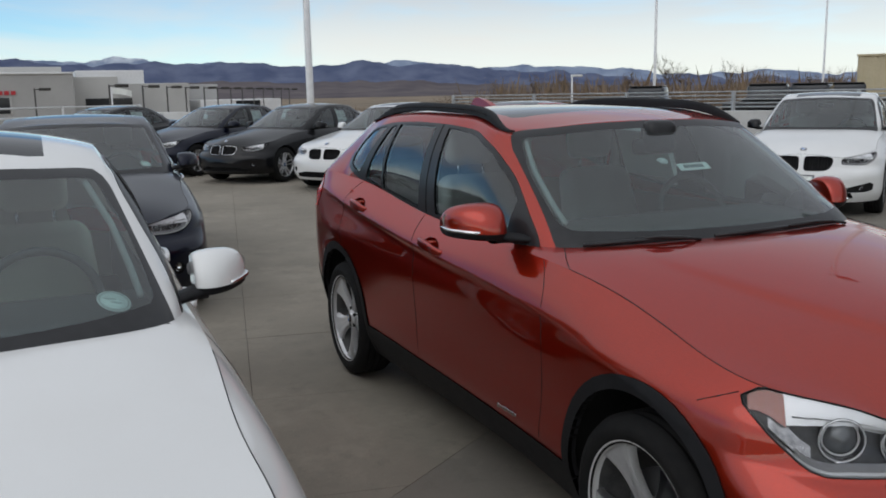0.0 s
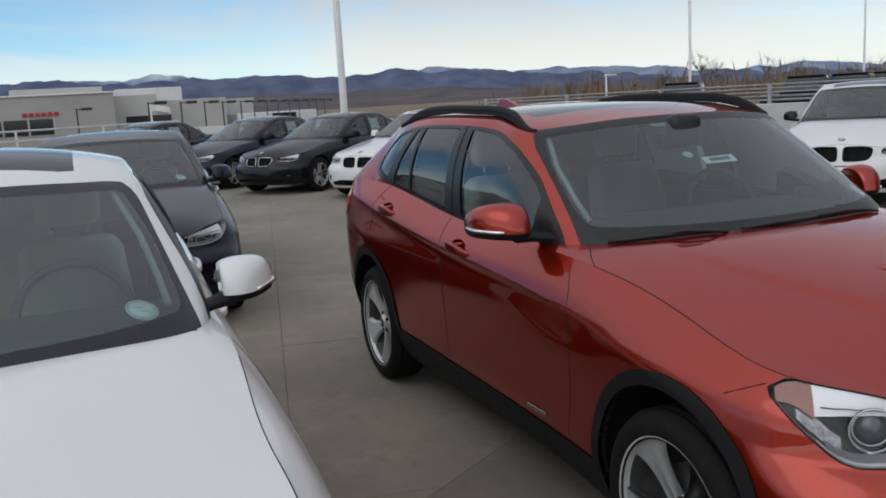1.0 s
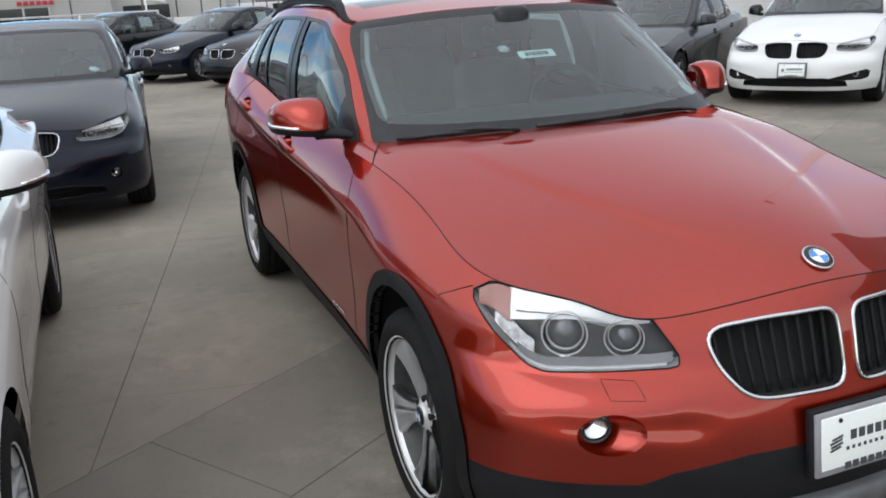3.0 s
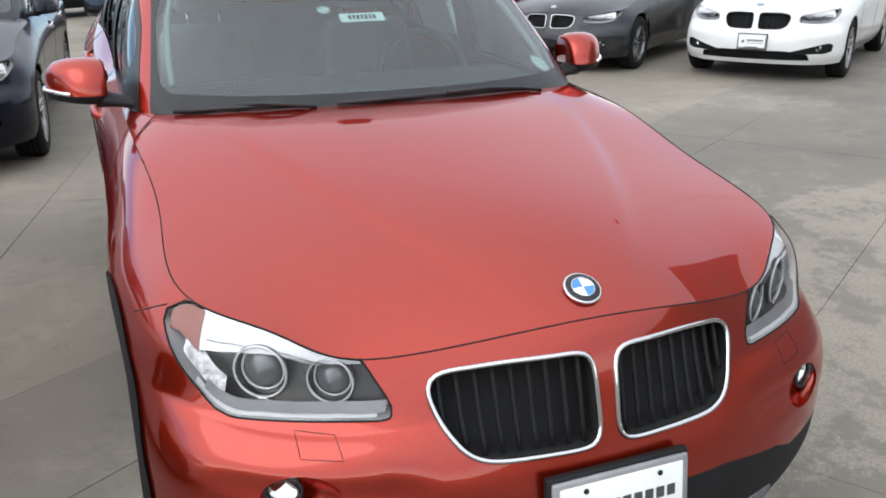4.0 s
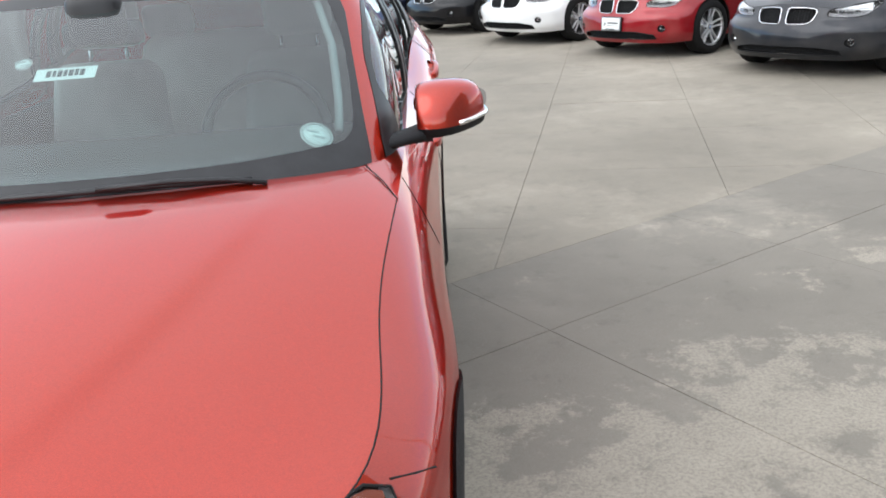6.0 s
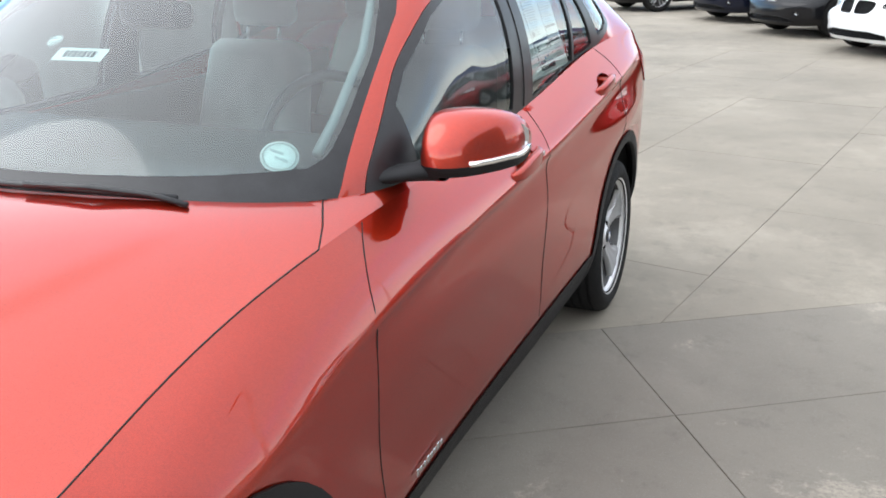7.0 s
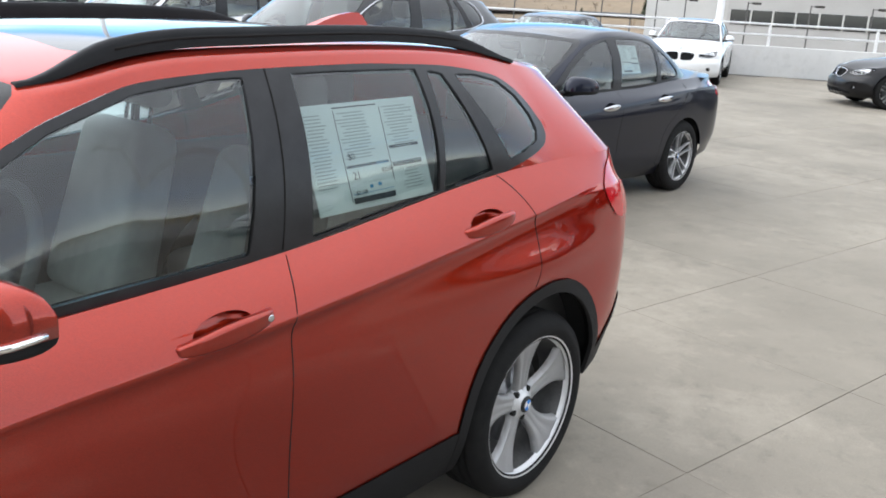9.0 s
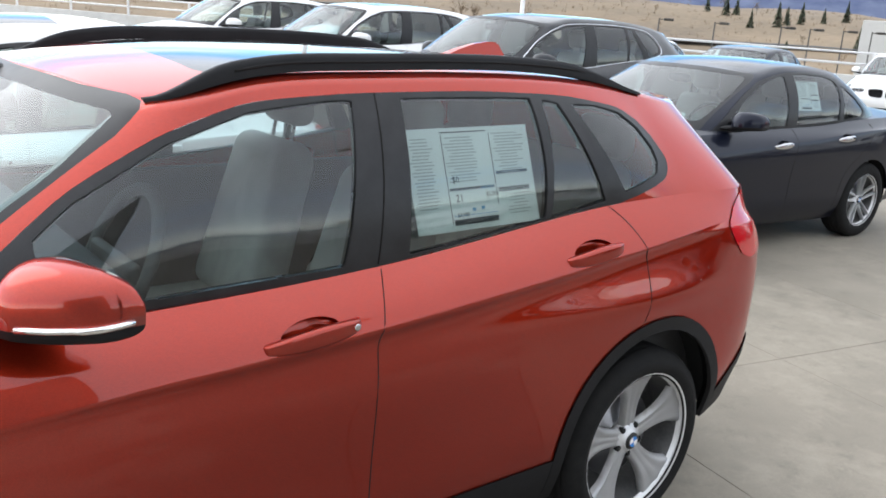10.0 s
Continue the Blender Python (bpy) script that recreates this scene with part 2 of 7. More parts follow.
def part(name, bm, mat, parent=None, label="", smooth=True):
    """Links a bmesh as one mesh object, under a thing or a part."""
    me = bpy.data.meshes.new(name)
    lay = bm.verts.layers.float_vector.get("shape_normal")
    normals = None
    if lay is not None:
        normals = [tuple(v[lay].normalized()) if v[lay].length > 0 else tuple(v.normal) for v in bm.verts]
    bm.to_mesh(me)
    bm.free()
    me.materials.append(mat)
    for p in me.polygons:
        p.use_smooth = smooth
    if normals:
        me.normals_split_custom_set_from_vertices(normals)
    ob = new(name, me)
    if mat in (SCREEN_GLASS, SIDE_GLASS, LENS):
        ob.visible_shadow = False
    if parent is not None:
        ob.parent = parent
    if label:
        ob["label"] = label
    return ob


def thing(name, label, category, group="", m=None):
    ob = new(name)
    ob.empty_display_size = 0.1
    if m is not None:
        ob.matrix_basis = m
    return tagged(ob, label, category, group)


def rbox(size, at=(0, 0, 0), r=0.01, seg=2, bm=None, turn=None):
    """A box with rounded edges, added to a bmesh."""
    own = bmesh.new()
    bmesh.ops.create_cube(own, size=1)
    bmesh.ops.scale(own, vec=size, verts=own.verts)
    if r:
        bmesh.ops.bevel(own, geom=own.edges[:], offset=min(r, min(size) * 0.49), segments=seg, profile=0.5, affect="EDGES", clamp_overlap=True)
    m = Matrix.Translation(at) @ (turn or Matrix())
    own.transform(m)
    if bm is None:
        return own
    return join(bm, own)


def join(bm, other):
    lut = {}
    for v in other.verts:
        lut[v] = bm.verts.new(v.co)
    for f in other.faces:
        try:
            bm.faces.new([lut[v] for v in f.verts])
        except ValueError:
            pass
    other.free()
    return bm


def tube(points, r, closed=False, sides=6, bm=None, flat=1.0):
    """A round bar along a line of points; flat squeezes it across."""
    bm = bm or bmesh.new()
    pts = [Vector(p) for p in points]
    n, rings = len(pts), []
    for i, p in enumerate(pts):
        a, b = (pts[i - 1], pts[(i + 1) % n]) if closed else (pts[max(i - 1, 0)], pts[min(i + 1, n - 1)])
        d = (b - a).normalized() if (b - a).length > 1e-9 else UP
        s = d.cross(UP)
        s = s.normalized() if s.length > 1e-4 else Vector((1, 0, 0))
        u = s.cross(d).normalized()
        rings.append([bm.verts.new(p + r * (math.cos(k) * s * flat + math.sin(k) * u)) for k in (2 * math.pi * j / sides for j in range(sides))])
    for i in range(n if closed else n - 1):
        a, b = rings[i], rings[(i + 1) % n]
        for j in range(sides):
            bm.faces.new((a[j], a[(j + 1) % sides], b[(j + 1) % sides], b[j]))
    if not closed:
        bm.faces.new(rings[0][::-1])
        bm.faces.new(rings[-1])
    bmesh.ops.recalc_face_normals(bm, faces=bm.faces[:])
    return bm


def lathe(profile, axis="x", n=40, at=(0, 0, 0), bm=None):
    """A turned shape: profile of (radius, along) round an axis."""
    bm = bm or bmesh.new()
    rings = []
    for r, a in profile:
        ring = []
        for k in range(n):
            c, s = r * math.cos(2 * math.pi * k / n), r * math.sin(2 * math.pi * k / n)
            p = {"x": (a, c, s), "y": (c, a, s), "z": (c, s, a)}[axis]
            ring.append(bm.verts.new(Vector(p) + Vector(at)))
        rings.append(ring)
    for a, b in zip(rings, rings[1:]):
        for k in range(n):
            bm.faces.new((a[k], a[(k + 1) % n], b[(k + 1) % n], b[k]))
    return bm


def capped(bm):
    edges = [e for e in bm.edges if len(e.link_faces) == 1]
    bmesh.ops.holes_fill(bm, edges=edges, sides=0)
    bmesh.ops.recalc_face_normals(bm, faces=bm.faces[:])
    return bm


def cubic(knots, values, at):
    """A natural cubic spline through rows of values."""
    t, v, at = np.asarray(knots, float), np.asarray(values, float), np.asarray(at, float)
    h, n = np.diff(t), len(t)
    a, rhs = np.eye(n), np.zeros_like(v)
    for i in range(1, n - 1):
        a[i, i - 1], a[i, i], a[i, i + 1] = h[i - 1], 2 * (h[i - 1] + h[i]), h[i]
        rhs[i] = 6 * ((v[i + 1] - v[i]) / h[i] - (v[i] - v[i - 1]) / h[i - 1])
    m = np.linalg.solve(a, rhs)
    i = np.clip(np.searchsorted(t, at) - 1, 0, n - 2)
    x, hi = (at - t[i])[:, None], h[i][:, None]
    b = (v[i + 1] - v[i]) / hi - hi * (2 * m[i] + m[i + 1]) / 6
    return v[i] + b * x + m[i] / 2 * x**2 + (m[i + 1] - m[i]) / (6 * hi) * x**3


def ring_of(keys, knots, at):
    """A line through the keys from the front's middle to the rear's, square to the middle plane at both ends."""
    k, t = np.asarray(keys, float), np.asarray(knots, float)
    flip = np.array([-1, 1, 1])
    full = np.vstack([k[2:0:-1] * flip, k, k[-2:-4:-1] * flip])
    tt = np.r_[2 * t[0] - t[2:0:-1], t, 2 * t[-1] - t[-2:-4:-1]]
    return cubic(tt, full, at)


def knots_of(keys):
    k = np.asarray(keys, float)
    return np.r_[0, np.cumsum(np.linalg.norm(np.diff(k, axis=0), axis=1) ** 0.8)]


def steps(knots, each):
    return np.concatenate([np.linspace(a, b, each, endpoint=False) for a, b in zip(knots, knots[1:])] + [[knots[-1]]])


def mirrored(grid):
    """The whole of a half grid (columns from front to rear) by mirroring it about x = 0."""
    other = grid[:, ::-1] * np.array([-1, 1, 1])
    return np.concatenate([other, grid[:, 1:]], axis=1)


def sheet(grid):
    """A bmesh of quads over a grid of points, with the surface's own normals kept in a layer."""
    bm = bmesh.new()
    lay = bm.verts.layers.float_vector.new("shape_normal")
    du, dv = np.gradient(grid, axis=1), np.gradient(grid, axis=0)
    nrm = np.cross(du, dv)
    nrm /= np.linalg.norm(nrm, axis=-1, keepdims=True) + 1e-12
    rows, cols = grid.shape[:2]
    vs = [[bm.verts.new(grid[i, j]) for j in range(cols)] for i in range(rows)]
    for i in range(rows):
        for j in range(cols):
            vs[i][j][lay] = nrm[i, j]
    for i in range(rows - 1):
        for j in range(cols - 1):
            try:
                bm.faces.new((vs[i][j], vs[i][j + 1], vs[i + 1][j + 1], vs[i + 1][j]))
            except ValueError:
                pass
    bm.faces.ensure_lookup_table()
    bm.normal_update()
    return bm


def even(loop, n):
    """The closed loop again with n even steps, its jags smoothed away."""
    q = np.array([tuple(p) for p in loop] + [tuple(loop[0])], float)
    k = np.r_[0, np.cumsum(np.linalg.norm(np.diff(q, axis=0), axis=1))]
    at = np.linspace(0, k[-1], n, endpoint=False)
    q = np.stack([np.interp(at, k, q[:, i]) for i in range(3)], 1)
    for _ in range(2):
        q = q * .5 + (np.roll(q, 1, 0) + np.roll(q, -1, 0)) * .25
    return [Vector(p) for p in q]


def rounded(outline, times=2, near=.16):
    """A convex outline with its corners cut softly."""
    pts = [Vector(p) for p in outline]
    for _ in range(times):
        pts = [q for a, b in zip(pts, pts[1:] + pts[:1]) for q in (a.lerp(b, near), a.lerp(b, 1 - near))]
        near = .25
    return pts


def cut(bm, outline, u, v, keep):
    """Cuts a convex outline, given along the axes u and v, into the faces for which keep(centre) holds. Returns the faces inside."""
    u, v = Vector(u), Vector(v)
    pts = [Vector(p) for p in outline]
    area = sum(a.x * b.y - a.y * b.x for a, b in zip(pts, pts[1:] + pts[:1]))
    if area < 0:
        pts.reverse()
    lo = (min(p.x for p in pts), min(p.y for p in pts))
    hi = (max(p.x for p in pts), max(p.y for p in pts))
    inside = []
    for f in bm.faces:
        if not keep(f.calc_center_median()):
            continue
        us, vs = [w.co.dot(u) for w in f.verts], [w.co.dot(v) for w in f.verts]
        if max(us) > lo[0] and min(us) < hi[0] and max(vs) > lo[1] and min(vs) < hi[1]:
            inside.append(f)
    for a, b in zip(pts, pts[1:] + pts[:1]):
        d = b - a
        if d.length < 1e-6 or not inside:
            continue
        no = (d.y * u - d.x * v).normalized()
        co = a.x * u + a.y * v
        geom = list({e for f in inside for e in f.edges}) + list({w for f in inside for w in f.verts}) + inside
        res = bmesh.ops.bisect_plane(bm, geom=geom, dist=1e-6, plane_co=co, plane_no=no)
        inside = [g for g in res["geom"] if isinstance(g, bmesh.types.BMFace) and g.is_valid and (g.calc_center_median() - co).dot(no) < 0]
    return inside


def take(bm, faces, remove=True):
    """A new bmesh of these faces, normals layer and all; by default they leave the old one."""
    own = bmesh.new()
    lay, mine = bm.verts.layers.float_vector.get("shape_normal"), None
    if lay is not None:
        mine = own.verts.layers.float_vector.new("shape_normal")
    lut = {}
    for f in faces:
        for w in f.verts:
            if w not in lut:
                lut[w] = own.verts.new(w.co)
                if lay is not None:
                    lut[w][mine] = w[lay]
    for f in faces:
        own.faces.new([lut[w] for w in f.verts])
    if remove:
        bmesh.ops.delete(bm, geom=faces, context="FACES")
    own.normal_update()
    return own


def rim_loop(bm):
    """The outer edge of a patch as a closed line of points."""
    edges = {e for e in bm.edges if len(e.link_faces) == 1}
    if not edges:
        return []
    nxt = {}
    for e in edges:
        for a, b in ((e.verts[0], e.verts[1]), (e.verts[1], e.verts[0])):
            nxt.setdefault(a, []).append(b)
    first = next(iter(edges)).verts[0]
    loop, last, now = [first], None, first
    while True:
        step = [w for w in nxt[now] if w != last]
        if not step or step[0] == first or len(loop) > 2000:
            break
        last, now = now, step[0]
        loop.append(now)
    return [w.co.copy() for w in loop]


def shifted(bm, offset):
    """A copy of a patch moved by an offset."""
    own = bm.copy()
    bmesh.ops.translate(own, vec=offset, verts=own.verts)
    return own


def thick(bm, depth):
    """Gives a patch a back and sides, depth behind its front along its normals."""
    lay = bm.verts.layers.float_vector.get("shape_normal")
    rim = [e for e in bm.edges if len(e.link_faces) == 1]
    lut = {w: bm.verts.new(w.co - (w[lay] if lay is not None else w.normal) * depth) for w in bm.verts[:]}
    if lay is not None:
        for w, x in lut.items():
            x[lay] = -w[lay]
    front = bm.faces[:]
    for f in front:
        bm.faces.new([lut[w] for w in reversed(f.verts)])
    for e in rim:
        a, b = e.verts
        try:
            bm.faces.new((a, b, lut[b], lut[a]))
        except ValueError:
            pass
    return bm


def ellipse(cx, cy, a, b, n=16, turn=0.0):
    c, s = math.cos(turn), math.sin(turn)
    return [(cx + a * math.cos(k) * c - b * math.sin(k) * s, cy + a * math.cos(k) * s + b * math.sin(k) * c) for k in (2 * math.pi * i / n for i in range(n))]


def onto(tree, p, way):
    hit = tree.ray_cast(Vector(p), Vector(way).normalized())
    return hit[0]


def bars(name, mat, rects, parent, m, label=""):
    """Small raised printed bars: (x, z, width, height) on a face seen along +y."""
    bm = bmesh.new()
    for x, z, w, h in rects:
        rbox((w, 0.0008, h), (x, 0, z), 0, 1, bm)
    bm.transform(m)
    return part(name, bm, mat, parent, label, smooth=False)

# ---- cars ----
from mathutils.bvhtree import BVHTree


class Shape:
    """The lines of a body, half of it, front at -y: seven levels from the sill to the top edge, and the cabin's foot and roof lines."""


def crossover():
    s = Shape()
    s.levels = [np.array(l, float) for l in (
        [(0, -2.12, .21), (.45, -2.07, .21), (.72, -1.90, .21), (.835, -1.74, .22), (.86, -1.38, .22), (.80, -.74, .22), (.795, .36, .22), (.80, 1.19, .22), (.835, 1.75, .33), (.72, 2.05, .36), (.45, 2.11, .36), (0, 2.13, .36)],
        [(0, -2.185, .33), (.45, -2.12, .32), (.782, -1.922, .32), (.876, -1.742, .33), (.89, -1.38, .36), (.862, -.74, .38), (.856, .36, .38), (.870, 1.19, .38), (.865, 1.75, .45), (.74, 2.08, .46), (.45, 2.15, .46), (0, 2.17, .46)],
        [(0, -2.195, .46), (.45, -2.13, .44), (.792, -1.922, .44), (.880, -1.735, .45), (.895, -1.38, .48), (.872, -.74, .54), (.868, .36, .57), (.884, 1.19, .62), (.875, 1.73, .58), (.79, 2.04, .58), (.47, 2.17, .58), (0, 2.20, .58)],
        [(0, -2.17, .58), (.45, -2.118, .56), (.788, -1.925, .565), (.876, -1.722, .56), (.895, -1.38, .62), (.884, -.74, .73), (.885, .36, .79), (.895, 1.19, .865), (.883, 1.72, .885), (.803, 2.02, .86), (.47, 2.16, .75), (0, 2.19, .75)],
        [(0, -2.14, .70), (.45, -2.052, .645), (.748, -1.862, .655), (.855, -1.70, .68), (.89, -1.38, .76), (.880, -.74, .86), (.881, .36, .935), (.889, 1.19, 1.011), (.877, 1.70, 1.041), (.790, 1.965, 1.02), (.48, 2.14, .93), (0, 2.17, .92)],
        [(0, -2.115, .78), (.45, -2.03, .70), (.745, -1.83, .76), (.83, -1.68, .775), (.838, -1.38, .855), (.835, -.80, .948), (.842, .36, .995), (.845, 1.19, 1.080), (.850, 1.70, 1.090), (.772, 1.925, 1.075), (.45, 2.11, 1.05), (0, 2.14, 1.05)],
        [(0, -2.09, .822), (.45, -2.00, .773), (.622, -1.878, .815), (.748, -1.718, .842), (.766, -1.38, .910), (.786, -.87, 1.004), (.782, .36, 1.052), (.79, 1.19, 1.14), (.812, 1.70, 1.155), (.757, 1.90, 1.152), (.44, 2.07, 1.15), (0, 2.10, 1.15)])]
    s.foot = np.array([(0, -.93, 1.07), (.42, -.87, 1.065), (.71, -.70, 1.046), (.775, -.10, 1.03), (.780, .36, 1.052), (.785, 1.19, 1.14), (.758, 1.86, 1.155), (.44, 2.06, 1.15), (0, 2.10, 1.15)], float)
    s.eave = np.array([(0, -.29, 1.475), (.36, -.25, 1.465), (.605, -.16, 1.440), (.625, .10, 1.485), (.625, .36, 1.502), (.605, 1.19, 1.490), (.54, 1.72, 1.42), (.36, 1.90, 1.42), (0, 1.93, 1.425)], float)
    s.crown = [(-.29, 1.475), (0, 1.512), (.45, 1.532), (1.2, 1.515), (1.93, 1.425)]
    s.screen = [(.735, 1.00), (.720, 1.066), (.711, 1.16), (.684, 1.30), (.628, 1.42), (.600, 1.444), (.3, 1.468), (0, 1.475)]
    s.screen_in = [(.655, 1.100), (.680, 1.120), (.676, 1.18), (.652, 1.30), (.604, 1.405), (.580, 1.418), (.3, 1.440), (0, 1.446)]
    s.dlo = [(-.63, 1.02), (-.595, 1.078), (-.355, 1.271), (-.150, 1.380), (.050, 1.441), (.338, 1.461), (.733, 1.466), (1.078, 1.453), (1.313, 1.419), (1.40, 1.375), (1.455, 1.325), (1.491, 1.261), (1.48, 1.23), (1.446, 1.202), (1.21, 1.137), (.929, 1.092), (.367, 1.046), (-.227, 1.013)]
    s.panes = [
        [(-.42, 1.045), (-.425, 1.190), (-.345, 1.253), (-.143, 1.361), (.055, 1.421), (.25, 1.443), (.332, 1.446), (.262, 1.06)],
        [(.445, 1.069), (.471, 1.451), (.936, 1.449), (.932, 1.119)],
        [(.951, 1.117), (.978, 1.443), (1.042, 1.433), (1.17, 1.154)],
        [(1.095, 1.43), (1.20, 1.425), (1.309, 1.403), (1.385, 1.355), (1.43, 1.295), (1.433, 1.255), (1.41, 1.222), (1.248, 1.175)]]
    s.rear_glass = [(.60, 1.20), (.47, 1.38), (0, 1.39), (0, 1.18)]
    s.axle, s.tyre, s.rim = 1.38, .328, .250
    s.arch, s.arch_z, s.arch_lip = .372, .365, .418
    s.sill_line = [(-3, .385), (-.98, .365), (.98, .385), (1.76, .40), (2.0, .58), (3, .60)]
    s.lamp_axis = (.83, .55, 0)
    s.lamp = [(-.268, .812), (-.33, .842), (-.55, .83), (-.69, .80), (-.718, .775), (-.783, .692), (-.785, .668), (-.76, .662), (-.60, .658), (-.47, .654), (-.42, .668), (-.34, .735)]
    s.lamp_eyes = [(-.512, .732, .055), (-.655, .722, .047)]
    s.kidney = [(.024, .752), (.042, .768), (.20, .764), (.328, .750), (.352, .733), (.354, .706), (.335, .65), (.300, .602), (.255, .584), (.042, .578), (.020, .594)]
    s.emblem_at, s.plate_z = (0, -2.03), .465
    s.fog = [(.638, .532, .038)]
    s.mouth = [(.63, .255), (.59, .385), (.48, .432), (.30, .458), (0, .462)]
    s.mirror_at = (.70, -.53, 1.055)
    s.handles = [(.0, .933, .255, .956), (.935, 1.017, 1.168, 1.040)]
    s.front_seam = [(-.615, 1.062), (-.70, 1.02), (-.79, .94), (-.835, .82), (-.845, .656), (-.825, .50), (-.80, .39)]
    s.mid_seam = [(.358, 1.046), (.328, .98), (.305, .90), (.302, .834), (.303, .65), (.303, .40)]
    s.back_seam = [(1.150, 1.155), (1.205, 1.11), (1.258, 1.03), (1.284, .95), (1.290, .86), (1.283, .785)]
    s.tail = [(1.695, 1.05), (1.76, 1.105), (1.86, 1.150), (2.0, 1.149), (2.09, 1.06), (2.03, .95), (1.87, .915), (1.80, .935), (1.74, .99)]
    s.deck, s.cladding = None, True
    s.glass_roof = (.50, .02, 1.35)
    s.stretch, s.side_intake = (1, 1, 1), None
    return s


def sedan():
    """A three-box saloon drawn from the same lines."""
    s = crossover()
    zs = .895

    def moved(a):
        a = np.array(a, float)
        y = a[:, 1]
        a[:, 1] = np.where(y > 1.2, 1.2 + (y - 1.2) * 1.14, y - .02 * (y < -1))
        a[:, 2] *= zs
        return a

    s.levels = [moved(l) for l in s.levels]
    s.levels[6][7:] = [(.772, 1.19, .985), (.745, 1.80, 1.005), (.65, 2.18, 1.01), (.40, 2.29, 1.025), (0, 2.32, 1.03)]
    s.levels[5][7:] = [(.845, 1.19, .93), (.83, 1.73, .93), (.69, 2.17, .93), (.43, 2.31, .94), (0, 2.34, .94)]
    s.foot = np.array([(0, -.90, .965), (.42, -.84, .962), (.70, -.68, .942), (.765, -.10, .93), (.775, .36, .942), (.765, 1.19, .985), (.62, 1.74, 1.02), (.40, 1.88, 1.035), (0, 1.92, 1.04)], float)
    s.eave = np.array([(0, -.06, 1.352), (.36, -.02, 1.345), (.565, .06, 1.325), (.595, .28, 1.372), (.60, .50, 1.390), (.585, .98, 1.375), (.53, 1.24, 1.33), (.36, 1.36, 1.33), (0, 1.40, 1.335)], float)
    s.crown = [(-.06, 1.352), (.2, 1.392), (.6, 1.425), (1.0, 1.405), (1.40, 1.335)]
    s.screen = [(.735, .90), (.718, .955), (.702, 1.05), (.665, 1.18), (.605, 1.30), (.565, 1.332), (.3, 1.348), (0, 1.354)]
    s.screen_in = [(.655, .990), (.674, 1.008), (.662, 1.07), (.632, 1.175), (.572, 1.292), (.545, 1.306), (.3, 1.318), (0, 1.324)]
    s.dlo = [(-.56, .92), (-.54, .945), (-.22, 1.15), (.05, 1.285), (.33, 1.345), (.65, 1.362), (.95, 1.34), (1.2, 1.27), (1.42, 1.13), (1.46, 1.07), (1.44, 1.03), (1.38, 1.01), (.9, .965), (.36, .938), (-.2, .915)]
    s.panes = [
        [(-.40, .95), (-.40, .985), (-.19, 1.135), (.06, 1.26), (.26, 1.315), (.35, 1.328), (.31, .955)],
        [(.42, .962), (.46, 1.335), (.65, 1.34), (.85, 1.328), (.99, 1.30), (1.02, 1.26), (1.00, .99)],
        [(1.06, .995), (1.08, 1.262), (1.14, 1.24), (1.27, 1.165), (1.39, 1.075), (1.40, 1.05), (1.36, 1.022)]]
    s.rear_glass = [(.55, 1.07), (.47, 1.28), (0, 1.295), (0, 1.06)]
    s.axle, s.tyre, s.rim = 1.405, .325, .225
    s.arch, s.arch_z, s.arch_lip = .352, .335, .352
    s.sill_line = None
    s.lamp = [(-.30, .735), (-.33, .748), (-.72, .690), (-.785, .672), (-.80, .640), (-.79, .616), (-.66, .606), (-.54, .608), (-.44, .632)]
    s.lamp_eyes = [(-.53, .668, .038), (-.67, .652, .036)]
    s.kidney = [(.035, .69), (.05, .702), (.18, .702), (.265, .688), (.282, .672), (.282, .645), (.268, .585), (.24, .556), (.21, .545), (.05, .542), (.033, .556)]
    s.kidney = [(x * 1.12 - .004, z) for x, z in s.kidney]
    s.emblem_at, s.plate_z = (0, -2.02), .42
    s.fog = [(.645, .365, .035)]
    s.mouth = [(.58, .24), (.56, .29), (.35, .325), (0, .325)]
    s.mirror_at = (.69, -.45, .95)
    s.handles = [(.05, .822, .27, .838), (.86, .858, 1.08, .872)]
    s.front_seam = [(-.56, .95), (-.70, .90), (-.80, .80), (-.82, .66), (-.82, .46), (-.80, .25)]
    s.mid_seam = [(.35, .938), (.33, .80), (.31, .60), (.32, .25)]
    s.back_seam = [(1.40, 1.0), (1.34, .86), (1.20, .72), (1.06, .60), (1.0, .45), (.98, .25)]
    s.tail = [(1.92, .86), (1.94, .955), (2.24, .975), (2.34, .93), (2.32, .85), (2.13, .82)]
    s.deck, s.cladding = True, False
    s.glass_roof = (.42, .10, .62)
    return s


